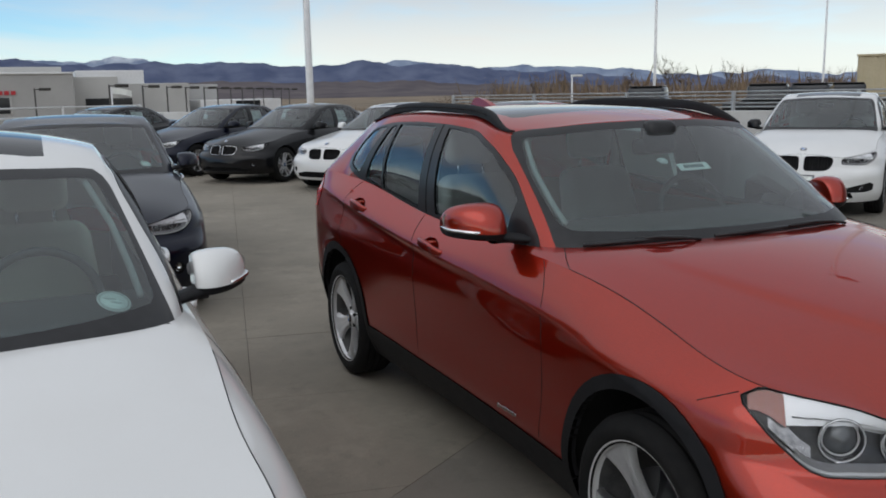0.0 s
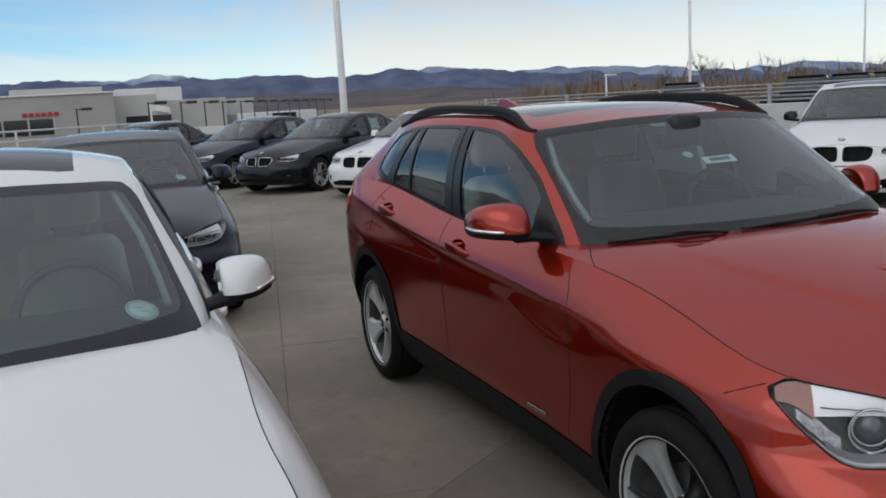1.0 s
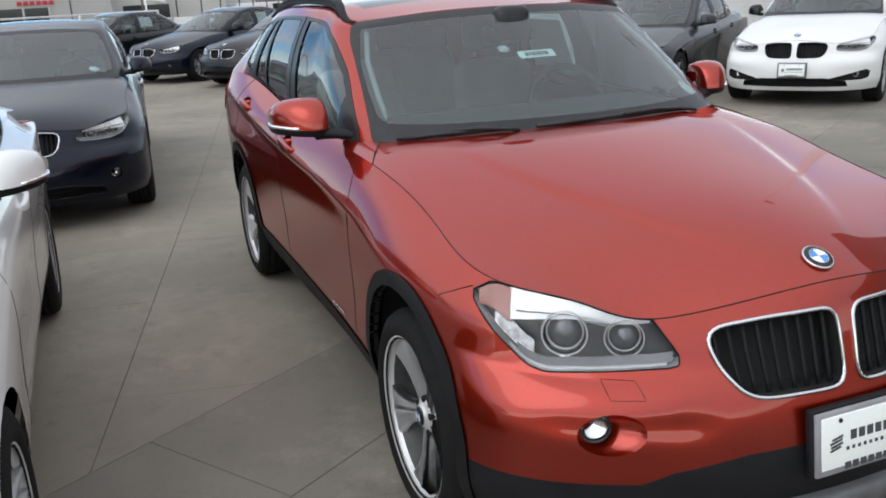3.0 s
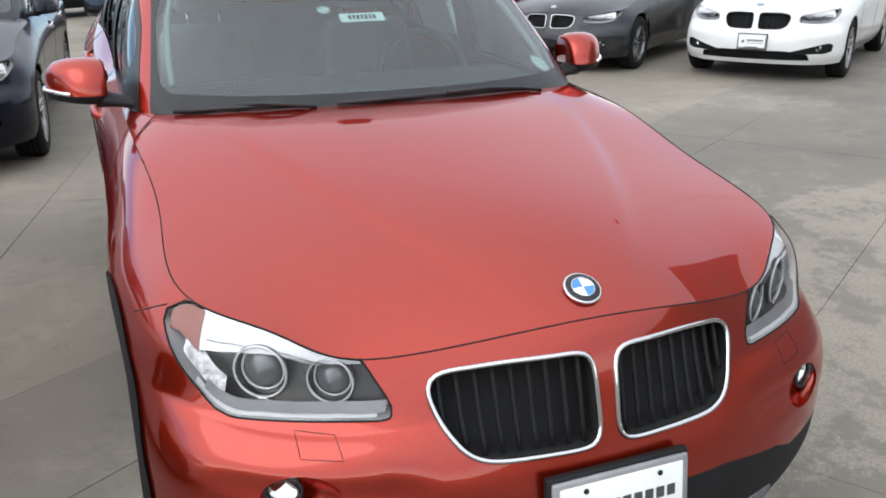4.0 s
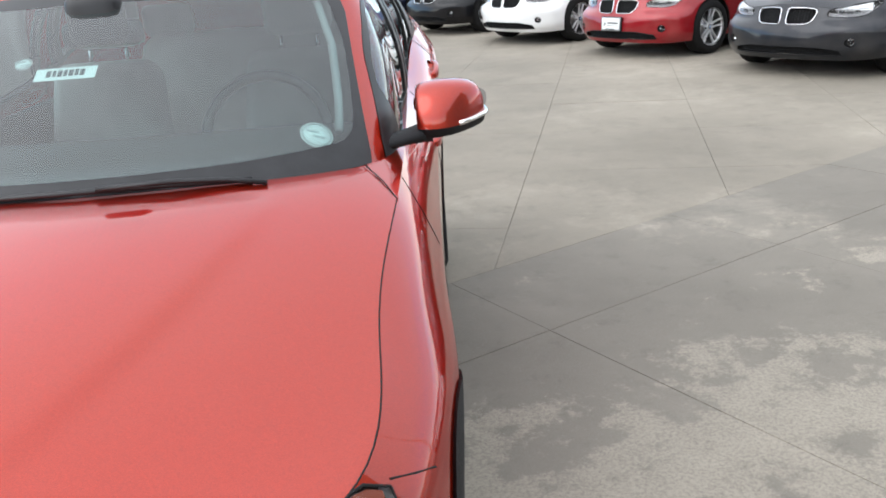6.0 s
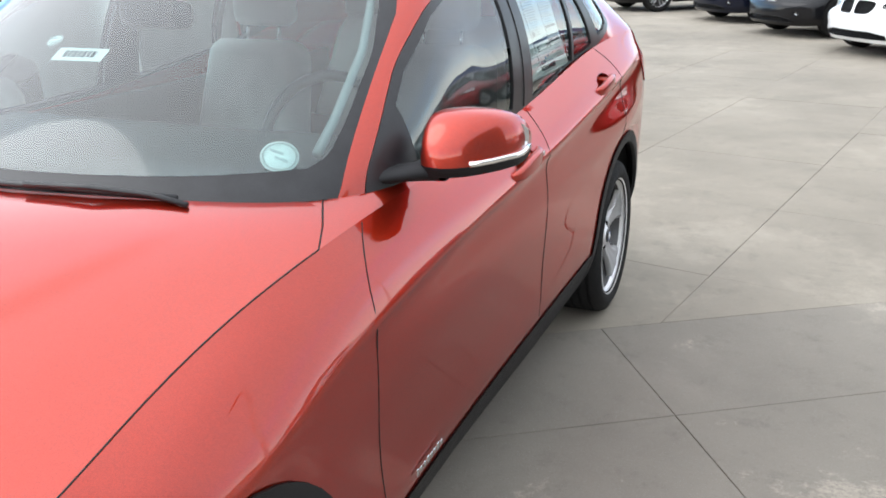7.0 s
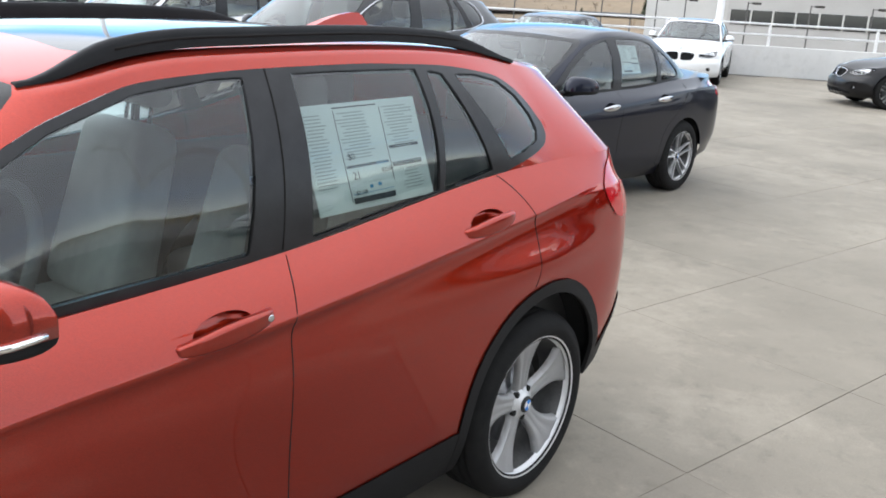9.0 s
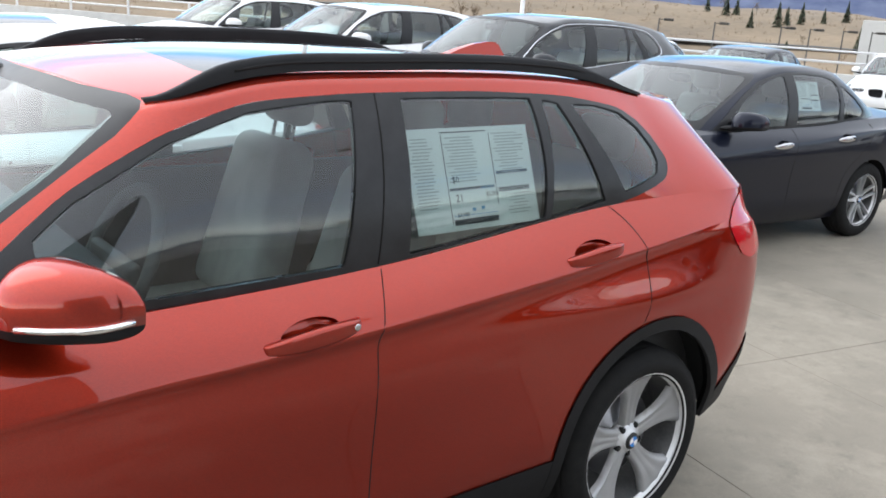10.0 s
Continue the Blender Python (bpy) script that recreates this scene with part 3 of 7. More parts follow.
def sized(s, fx, fy, fz):
    """The same lines stretched along the three axes, wheels kept round."""
    f = np.array([fx, fy, fz])
    s.stretch = (fx, fy, fz)
    s.levels = [l * f for l in s.levels]
    s.foot, s.eave = s.foot * f, s.eave * f
    s.crown = [(y * fy, z * fz) for y, z in s.crown]
    s.screen, s.screen_in, s.rear_glass, s.kidney, s.mouth = ([(x * fx, z * fz) for x, z in o] for o in (s.screen, s.screen_in, s.rear_glass, s.kidney, s.mouth))
    s.dlo, s.tail, s.front_seam, s.mid_seam, s.back_seam = ([(y * fy, z * fz) for y, z in o] for o in (s.dlo, s.tail, s.front_seam, s.mid_seam, s.back_seam))
    s.panes = [[(y * fy, z * fz) for y, z in o] for o in s.panes]
    s.sill_line = s.sill_line and [(y * fy, z * fz) for y, z in s.sill_line]
    fu = (s.lamp_axis[0] ** 2 * fx + s.lamp_axis[1] ** 2 * fy)
    s.lamp = [(u * fu * 1.01, z * fz) for u, z in s.lamp]
    s.lamp_eyes = [(u * fu * 1.01, z * fz, r) for u, z, r in s.lamp_eyes]
    s.fog = [(x * fx, z * fz, r) for x, z, r in s.fog]
    s.emblem_at, s.plate_z = (0, s.emblem_at[1] * fy), s.plate_z * fz
    s.mirror_at = tuple(np.array(s.mirror_at) * f)
    s.handles = [(a * fy, b * fz, c * fy, d * fz) for a, b, c, d in s.handles]
    s.axle *= fy
    s.glass_roof = s.glass_roof and (s.glass_roof[0] * fx, s.glass_roof[1] * fy, s.glass_roof[2] * fy)
    s.tyre *= 0.5 + fz / 2
    s.rim *= 0.5 + fz / 2
    s.arch *= 0.5 + fz / 2
    s.arch_lip *= 0.5 + fz / 2
    return s


def wheel(tyre, rim, width, style, alloy):
    """One road wheel, its outer face towards +x, the axle in the middle."""
    root = new("wheel")
    w = width / 2
    prof = [(rim - .012, w - .012), (rim + .004, w - .002), (rim + .030, w + .006), (tyre - .035, w), (tyre - .012, w - .012), (tyre - .002, w - .032)]
    for g in (.55, .18, -.18, -.55):
        prof += [(tyre, w * g + .012), (tyre, w * g + .006), (tyre - .008, w * g + .004), (tyre - .008, w * g - .004), (tyre, w * g - .006)]
    prof += [(tyre - .002, -w + .032), (tyre - .02, -w + .006), (rim + .02, -w - .004), (rim - .012, -w + .012)]
    part("tyre", lathe(prof, n=64), RUBBER, root)
    barrel = lathe([(rim - .010, w - .012), (rim - .001, w - .004), (rim + .003, w - .008), (rim - .006, w - .016), (rim - .016, w - .034)], n=64)
    part("rim_lip", barrel, alloy, root)
    inner = lathe([(rim - .0165, w - .033), (rim - .03, w - .08), (rim - .03, -w + .02), (.05, -w + .05)], n=64)
    part("rim_barrel", inner, BARREL, root)
    bm = bmesh.new()
    n = 5
    for k in range(n):
        a0 = 2 * math.pi * k / n
        if style == "star":
            half = [(.026, .034), (.060, .034), (.095, .034), (.130, .038), (.160, .046), (.185, .059), (rim - .040, .077), (rim - .020, .102), (rim - .006, .122)]
            lines = [[(r, -o) for r, o in half], half]
            tracks = [lines]
        else:
            tracks = [[[(.035, -.030), (.10, -.036), (.16, -.043), (rim - .012, -.050)], [(.035, -.006), (.10, -.017), (.16, -.022), (rim - .012, -.026)]],
                      [[(.035, .006), (.10, .017), (.16, .022), (rim - .012, .026)], [(.035, .030), (.10, .036), (.16, .043), (rim - .012, .050)]]]
        for left, right in tracks:
            rows = []
            for (r1, o1), (r2, o2) in zip(left, right):
                f = r1 / rim
                x = w - .034 + .025 * f**1.5 - (.012 * (1 - f) + .010 if style == "star" else 0)
                row = []
                cols = 11 if style == "star" else 7
                for j in range(cols):
                    q = j / (cols - 1)
                    o = o1 + (o2 - o1) * q
                    edge = abs(2 * q - 1)
                    dx = -.030 * edge**6
                    if style == "star":
                        dx = -.022 * edge**12 - .007 * (1 - edge) * min(1, max(0, (r1 - .05) / .08))
                        if abs(2 * q - 1) < .05:
                            dx += .005
                    row.append((x + dx, r1, o))
                rows.append(row)
            vs = [[bm.verts.new((x, r * math.cos(a0) - o * math.sin(a0), r * math.sin(a0) + o * math.cos(a0))) for x, r, o in row] for row in rows]
            for ra, rb in zip(vs, vs[1:]):
                for j in range(len(ra) - 1):
                    bm.faces.new((ra[j], ra[j + 1], rb[j + 1], rb[j]))
    bmesh.ops.solidify(bm, geom=bm.faces[:], thickness=.02)
    bmesh.ops.recalc_face_normals(bm, faces=bm.faces[:])
    part("spokes", bm, alloy, root)
    hub = lathe([(.066, w - .085), (.064, w - .062), (.058, w - .052), (.046, w - .046), (.034, w - .040), (.034, w - .036)], n=32)
    part("hub", capped(hub), alloy, root)
    cap = lathe([(.030, w - .037), (.029, w - .032), (.022, w - .029), (.001, w - .028)], n=24)
    part("centre_cap", cap, ENAMEL_BLACK, root)
    for k in range(4):
        q = bmesh.new()
        c = q.verts.new((w - .0265, 0, 0))
        arc = [q.verts.new((w - .0265, .019 * math.cos(a), .019 * math.sin(a))) for a in (math.pi / 2 * (k + j / 5) for j in range(6))]
        for a, b in zip(arc, arc[1:]):
            q.faces.new((c, a, b))
        part("badge_quarter", q, BLUE if k % 2 == 0 else ENAMEL_WHITE, root)
    bolts = bmesh.new()
    for k in range(5):
        a = 2 * math.pi * (k + .5) / 5
        one = capped(lathe([(.011, w - .066), (.011, w - .045), (.007, w - .043)], n=8, at=(0, .053 * math.cos(a), .053 * math.sin(a))))
        if style == "star":
            part("bolt", one, DARK, root)
        else:
            join(bolts, one)
    if style == "star":
        bolts.free()
    else:
        tagged(part("bolts", bolts, DARK, root), kind="stuff")
    disc = lathe([(.15, -.01), (.15, .01), (.06, .012), (.06, w - .07)], n=40)
    part("brake_disc", disc, GREY_ALLOY, root)
    return root


def roundel(r, parent, m, name="emblem"):
    """The round nose badge: chrome rim, black ring, blue and white quarters."""
    e = new(name)
    e.parent = parent
    e.matrix_basis = m
    part("chrome_rim", capped(lathe([(r, 0), (r, .004), (r * .93, .006), (r * .88, .005)], axis="z", n=36)), CHROME, e)
    part("black_ring", capped(lathe([(r * .9, .0052), (r * .88, .0066), (r * .62, .007)], axis="z", n=36)), ENAMEL_BLACK, e)
    for k in range(4):
        q = bmesh.new()
        c = q.verts.new((0, 0, .0078))
        arc = [q.verts.new((r * .58 * math.cos(a), r * .58 * math.sin(a), .0074)) for a in (math.pi / 2 * (k + j / 6) for j in range(7))]
        for a, b in zip(arc, arc[1:]):
            q.faces.new((c, a, b))
        part("badge_quarter", q, BLUE if k % 2 == 0 else ENAMEL_WHITE, e)
    ring = [(r * .6 * math.cos(a), r * .6 * math.sin(a), .0076) for a in (2 * math.pi * j / 36 for j in range(36))]
    part("inner_ring", tube(ring, .0012, True), CHROME, e)
    return e


def mirror(side, paint_mat, at, strip=True):
    """A door mirror for one side (+1 the car's left), standing on its foot at the window's front corner."""
    x0, y0, z0 = at
    root = new("door_mirror")
    xa, xb, cy, zj = x0 + .132, x0 + .314, y0 + .095, z0 + .030
    us = [0, .012, .035, .07, .12, .2, .3, .4, .5, .6, .7, .8, .87, .92, .955, .98, .993, 1]
    top_at = [(0, .096), (.05, .101), (.2, .108), (.4, .109), (.55, .106), (.7, .100), (.83, .089), (.92, .074), (1, .048)]
    deep_at = [(0, .080), (.1, .094), (.3, .108), (.55, .106), (.8, .082), (1, .050)]
    rings = []
    for u in us:
        close = max(0, 1 - max(0, 2 * u - 1) ** 16) ** .5 * .4 + .6 if u > .02 else .95 + u * 3
        h = float(cubic(np.array([p[0] for p in top_at]), np.array([[p[1]] for p in top_at]), [u])[0, 0]) * (.25 + .75 * close)
        d = np.interp(u, *zip(*deep_at)) * close
        low = (.036 - .010 * u) * close
        back, lift, sweep = .046, .006 * u**3, .082 * u * u
        ring = []
        for k in range(11):  # over the cap, from the joint at the front to the top edge at the back
            q = math.pi / 2 * k / 10
            ring.append((-d * math.cos(q) ** (.95 - .35 * u), h * math.sin(q) ** (1.0 - .30 * u)))
        ring += [(back * .55, h * .985), (back * .92, h * .94), (back, h * .88)]
        ring += [(back * .98, 0), (back * .9, -low * .5)]
        for k in range(1, 7):  # under the base, back to the front
            q = math.pi * k / 7
            ring.append((back * .8 * (1 + math.cos(q)) / 2 - d * .96 * (1 - math.cos(q)) / 2, -low * (.55 + .45 * math.sin(q)) * (1 - .12 * (k / 7) ** 3)))
        rings.append([(side * (xa + (xb - xa) * u), cy + y + sweep, zj + z + lift) for y, z in ring])

    def band(i0, i1):
        bm = bmesh.new()
        n = len(rings[0])
        rows = [[bm.verts.new(r[i % n]) for i in range(i0, i1 + 1)] for r in rings]
        for ra, rb in zip(rows, rows[1:]):
            for i in range(len(ra) - 1):
                bm.faces.new((ra[i], ra[i + 1], rb[i + 1], rb[i]))
        for row in (rows[0], rows[-1]):
            bm.faces.new(row)
        bmesh.ops.recalc_face_normals(bm, faces=bm.faces[:])
        return bm

    part("cap", band(0, 14), paint_mat, root)
    part("lower_shell", band(14, len(rings[0])), PLASTIC, root)
    if strip:
        line = [Vector(r[0]) + Vector((side * .004 * (u > .95), -.001, .005)) for r, u in zip(rings, us) if .55 < u]
        line += [Vector(rings[-1][0]) + Vector((side * .002, .03, .006)), Vector(rings[-1][0]) + Vector((side * .001, .055, .007))]
        part("indicator_strip", tube(line, .0070, sides=8), REFLECTOR, root)
    mid = (xa + xb) / 2
    bm = bmesh.new()
    bm.faces.new([bm.verts.new((side * (mid + .100 * math.copysign(abs(math.cos(q)) ** .6, math.cos(q))), cy + .068 + .016 * math.cos(q), zj + .042 + .036 * math.copysign(abs(math.sin(q)) ** .7, math.sin(q)))) for q in (2 * math.pi * k / 28 for k in range(28))])
    part("mirror_glass", bm, CHROME, root)
    arm = bmesh.new()
    rows = []
    for k in range(9):
        q = k / 8
        c = Vector((side * (x0 + .17 * q), y0 - .012 + .085 * q, z0 - .006 + .022 * q))
        w, h = .060 - .004 * q, .030 - .012 * math.sin(math.pi * q) + .002 * q
        rows.append([arm.verts.new(c + Vector((0, w * math.cos(b), h * math.sin(b)))) for b in (2 * math.pi * j / 14 for j in range(14))])
    for ra, rb in zip(rows, rows[1:]):
        for j in range(14):
            arm.faces.new((ra[j], ra[(j + 1) % 14], rb[(j + 1) % 14], rb[j]))
    bmesh.ops.recalc_face_normals(arm, faces=arm.faces[:])
    part("arm", arm, PLASTIC, root)
    return root


def seat(mat, m, wide=.50):
    root = new("seat")
    root.matrix_basis = m
    cushion = rbox((wide, .52, .17), (0, 0, .0), .06, 4)
    part("cushion", cushion, mat, root)
    back = rbox((wide, .15, .62), (0, .30, .36), .06, 4, turn=Matrix.Rotation(radians(-16), 4, "X"))
    for v in back.verts:
        if v.co.z > .4:
            v.co.x *= 1 - .28 * (v.co.z - .4) / .3
    part("backrest", back, mat, root)
    if wide < .8:
        part("headrest", rbox((.26, .10, .19), (0, .43, .80), .045, 4), mat, root)
        for sx in (-.07, .07):
            part("headrest_post", tube([(sx, .40, .62), (sx, .42, .74)], .007), CHROME, root)
    return root


def bell(x, mid, wide):
    return np.exp(-(((x - mid) / wide) ** 2))


def sculpt(grid, s):
    """The pressed lines of the body: a sharp crease along the doors with a hollow under it, the haunch over the rear wheel, and the fold under the headlamps."""
    f = s.stretch
    x, y, z = grid[..., 0] / f[0], grid[..., 1] / f[1], grid[..., 2] / f[2]
    side = np.clip((x - .62) / .16, 0, 1)
    line = np.interp(y, [-1.1, -.85, -.49, -.27, -.03, .27, .6, 1.0, 1.4, 1.6, 1.8], [.84, .853, .882, .894, .900, .918, .944, .985, 1.036, 1.058, 1.07])
    deep = np.interp(y, [-1.15, -.75, -.3, .5, 1.35, 1.6, 1.78], [0, .007, .010, .013, .014, .008, 0])
    below = np.maximum(line - z, 0) / .042
    out = -deep * below * np.exp(1 - below) * side
    out += .017 * bell(z, .845 + .02 * (y - 1.3), .062) * bell(y, 1.34, .36) * side
    # the wing swells over the front wheel
    out += .010 * bell(z, .80, .06) * bell(y, -1.38, .30) * side
    grid[..., 0] += out * f[0]
    # bumper: a ledge that sweeps out from beside the grille, hollow below it round the fog lamp
    nose = np.clip((-1.62 - y) / .12, 0, 1) * np.clip((x - .34) / .10, 0, 1)
    ledge = .622 + .02 * np.clip((x - .4) / .4, 0, 1)
    push = nose * np.clip((.84 - x) / .12, 0, 1) * (.011 * bell(z, ledge, .030) - .010 * bell(z, ledge - .085, .036) + .004 * bell(z, .425, .035))
    way = np.stack([np.clip((x - .45) / .5, 0, .8), -np.ones_like(x)], -1)
    way /= np.linalg.norm(way, axis=-1, keepdims=True)
    grid[..., 0] += push * way[..., 0]
    grid[..., 1] += push * way[..., 1]


def shell_points(s, each=7, rows=26):
    kn = knots_of(s.levels[3])
    at = steps(kn, each)
    rings = np.array([ring_of(l, kn, at) for l in s.levels])
    flat = rings.reshape(7, -1)
    low = int(rows * .68)
    a = cubic(np.arange(5), flat[:5], np.linspace(0, 4, low))
    b = cubic(np.arange(3), flat[4:], np.linspace(0, 2, rows - low + 1)[1:])
    whole = cubic(np.arange(7), flat, np.r_[np.linspace(0, 4, low), np.linspace(4, 6, rows - low + 1)[1:]])
    grid = (.75 * np.vstack([a, b]) + .25 * whole).reshape(rows, len(at), 3)
    if s.cladding:
        sculpt(grid, s)
    return mirrored(grid), rings[6], kn, at


def cabin_points(s, each=9, rows=16, roof=9, rim=None):
    kn = knots_of(s.foot)
    at = steps(kn, each)
    a, b = ring_of(s.foot, kn, at), ring_of(s.eave, kn, at)
    if rim is not None:  # the rear pillars grow out of the body's top edge
        for i in range(len(a)):
            if at[i] > kn[5] + 1e-6:
                f = min(1, (at[i] - kn[5]) / (.35 * (kn[6] - kn[5])))
                seg, d = rim[1:] - rim[:-1], a[i] - rim[:-1]
                q = np.clip((d * seg).sum(1) / np.maximum((seg**2).sum(1), 1e-9), 0, 1)
                near = rim[:-1] + seg * q[:, None]
                a[i] += (near[np.argmin(((near - a[i]) ** 2).sum(1))] - a[i]) * f
    zc = np.array(s.crown, float)
    top = cubic(zc[:, 0], zc[:, 1:2], np.clip(b[:, 1], zc[0, 0], zc[-1, 0]))[:, 0]
    top = np.maximum(top, b[:, 2])
    grid = []
    bow = np.interp(at, [kn[0], kn[2], kn[3], kn[5], kn[5] * .6 + kn[6] * .4, kn[6]], [1.2, 1.35, 2.3, 2.1 if rim is not None else 2.3, 1.08 if rim is not None else 2.0, 1.0 if rim is not None else 1.6])
    for t in np.linspace(0, 1, rows):
        x = a[:, 0] + (b[:, 0] - a[:, 0]) * t**bow
        y = a[:, 1] + (b[:, 1] - a[:, 1]) * t**1.07
        z = a[:, 2] + (b[:, 2] - a[:, 2]) * t
        grid.append(np.stack([x, y, z], 1))
    for q in np.linspace(0, 1, roof + 1)[1:]:
        x = b[:, 0] * (1 - q)
        z = b[:, 2] + (top - b[:, 2]) * (1 - (1 - q) ** 2.2)
        grid.append(np.stack([x, b[:, 1], z], 1))
    return mirrored(np.array(grid)), a, b


def lid_points(centre, edge, front, back, rows=26, cols=15, dent=0.0):
    """A bonnet or boot lid: a patch between four lines, smooth across the middle."""
    r = np.linspace(0, 1, rows)
    sgrid = np.linspace(0, 1, cols)

    def along(line, q):
        line = np.asarray(line, float)
        k = np.r_[0, np.cumsum(np.linalg.norm(np.diff(line, axis=0), axis=1))]
        return cubic(k / k[-1], line, q) if len(line) > 2 else line[0] + (line[-1] - line[0]) * np.asarray(q)[:, None]

    c, e, f, b = along(centre, r), along(edge, r), along(front, sgrid), along(back, sgrid)
    out = np.zeros((rows, cols, 3))
    for i, ri in enumerate(r):
        for j, sj in enumerate(sgrid):
            w = sj**2
            base = (1 - ri) * f[j] + ri * b[j]
            mid = (1 - ri) * f[0] + ri * b[0]
            end = (1 - ri) * f[-1] + ri * b[-1]
            out[i, j] = base + (1 - w) * (c[i] - mid) + w * (e[i] - end)
            if dent:
                line = .20 + .50 * ri
                out[i, j, 2] += dent * math.exp(-((sj - line) / .13) ** 2) * math.sin(math.pi * min(1, ri * 1.15 + .05)) - dent * .5 * math.exp(-((sj - line - .20) / .13) ** 2) * math.sin(math.pi * ri)
    return out


def licence(parent, at, turn=None, dark_rim=True):
    """A front plate in its dealer's surround, the writing as plain bars."""
    e = new("licence_plate")
    e.parent = parent
    e.matrix_basis = Matrix.Translation(at) @ (turn or Matrix())
    part("holder", rbox((.325, .022, .178), (0, .012, 0), .006), PLASTIC, e)
    part("surround", rbox((.312, .012, .162), (0, -.002, 0), .005), SILVER_PLASTIC, e)
    part("plate", rbox((.284, .006, .134), (0, -.007, .002), .004), PAPER, e, "white card dealer plate")
    up = Matrix.Translation((0, -.0106, 0))
    bars("dark_lettering", INK, [(-.096 + .026 * k, .012, .019, .024) for k in range(2, 9)], e, up)
    bars("thin_lettering", INK, [(-.080 + .018 * k, -.020, .009, .009) for k in range(1, 12)], e, up)
    sw = bmesh.new()
    for k, (dx, dz) in enumerate(((.004, .014), (0, .005), (.002, -.004), (-.002, -.013))):
        rbox((.040 - .004 * abs(k - 1.5), .0008, .006), (-.098 + dx, 0, -.002 + dz), 0, 1, sw, Matrix.Rotation(radians(-12), 4, "Y"))
    sw.transform(up)
    part("swirl_mark", sw, INK, e)
    bars("lower_lettering", INK, [(-.062 + .0245 * k, -.0635, .019, .017) for k in range(6)], e, up)
    for sx in (-.085, .085):
        part("screw", capped(lathe([(.006, 0), (.005, -.003), (.001, -.004)], axis="y", n=10, at=(sx, -.0105, .055))), DARK, e)
    return e


def build_car(name, s, paint_mat, label, category, m, group="", style="double", alloy=ALLOY, seats=GREY_CLOTH, plate=False, fine=False, chrome_line=False, mirror_mat=None, star=False, grille=CHROME, fitted=True, handle_mat=None):
    root = thing(name, label, category, group)
    each, rows = (9, 84 if s.cladding else 34) if fine else (5, 22)
    grid, top_ring, kn, at = shell_points(s, each, rows)
    body = sheet(grid)
    bmesh.ops.remove_doubles(body, verts=body.verts, dist=1e-5)
    tree = BVHTree.FromBMesh(body)
    X, Y, Z = (1, 0, 0), (0, 1, 0), (0, 0, 1)

    # wheel arches
    for side in (1, -1):
        for y in (-s.axle, s.axle):
            if s.cladding:
                lip = cut(body, ellipse(y, s.arch_z, s.arch_lip * .985, s.arch_lip, 48), Y, Z, lambda c: c.x * side > .5)
                arch = take(body, lip)
                inner = cut(arch, ellipse(y, s.arch_z, s.arch * .985, s.arch, 48), Y, Z, lambda c: True)
                bmesh.ops.delete(arch, geom=inner, context="FACES")
                if y > 0:
                    bmesh.ops.delete(arch, geom=[v for v in arch.verts if v.co.z < .315 and v.co.y > y], context="VERTS")
                lay = arch.verts.layers.float_vector["shape_normal"]
                for w in arch.verts:
                    w.co += w[lay].normalized() * .006
                part("arch_cladding", thick(arch, .03), PLASTIC, root)
            else:
                hole = cut(body, ellipse(y, s.arch_z, s.arch, s.arch, 30), Y, Z, lambda c: c.x * side > .5)
                bmesh.ops.delete(body, geom=hole, context="FACES")
            xo = s.levels[3][4 if y < 0 else 7][0] - .05
            well = lathe([(.12, .46), (s.arch + .034, .47), (s.arch + .034, xo - .01)], n=40, at=(0, y, s.arch_z))
            if side < 0:
                bmesh.ops.scale(well, vec=(-1, 1, 1), verts=well.verts)
            bmesh.ops.delete(well, geom=[v for v in well.verts if v.co.z < (.36 if s.cladding and y > 0 and v.co.y > y else .245)], context="VERTS")
            part("wheel_well", well, DARK, root)
    # sill and bumper cladding
    if s.sill_line:
        low = []
        for (ya, za), (yb, zb) in zip(s.sill_line, s.sill_line[1:]):
            low += cut(body, [(ya, -1), (yb, -1), (yb, zb), (ya, za)], Y, Z, lambda c: c.y > -1.5)
        cl = take(body, [f for f in low if f.is_valid])
        lay = cl.verts.layers.float_vector["shape_normal"]
        for w in cl.verts:
            w.co += w[lay].normalized() * .005
        part("sill_cladding", thick(cl, .02), PLASTIC, root)
    # mouth of the front bumper
    mouth = s.mouth + [(-x, z) for x, z in s.mouth[-2::-1]]
    mf = take(body, cut(body, mouth, X, Z, lambda c: c.y < -1.7))
    if s.cladding:
        part("bumper_insert", thick(mf, .02), PLASTIC, root)
        skid, rows = bmesh.new(), []
        for x in np.linspace(-.60, .60, 25):
            out = 1 - (abs(x) / .60) ** 3
            y = -2.205 + .30 * (abs(x) / .62) ** 2.6 * .62
            top, low = .300 + .035 * (abs(x) / .6) ** 2, .215 + .05 * (abs(x) / .6) ** 3
            prof = [(y + .07, top + .004), (y + .012, top), (y, top - .012), (y + .004, (top + low) / 2), (y + .02, low + .008), (y + .10, low)]
            rows.append([skid.verts.new((x, a, z)) for a, z in prof])
        for ra, rb in zip(rows, rows[1:]):
            for k in range(5):
                skid.faces.new((ra[k], rb[k], rb[k + 1], ra[k + 1]))
        bmesh.ops.solidify(skid, geom=skid.faces[:], thickness=.008)
        bmesh.ops.recalc_face_normals(skid, faces=skid.faces[:])
        part("skid_plate", skid, SILVER_PLASTIC, root)
    else:
        back = shifted(mf, (0, .05, 0))
        part("air_intake", back, DARK, root)
        loop = rim_loop(mf)
        part("intake_edge", tube(loop, .006, True), PLASTIC, root)
        mf.free()
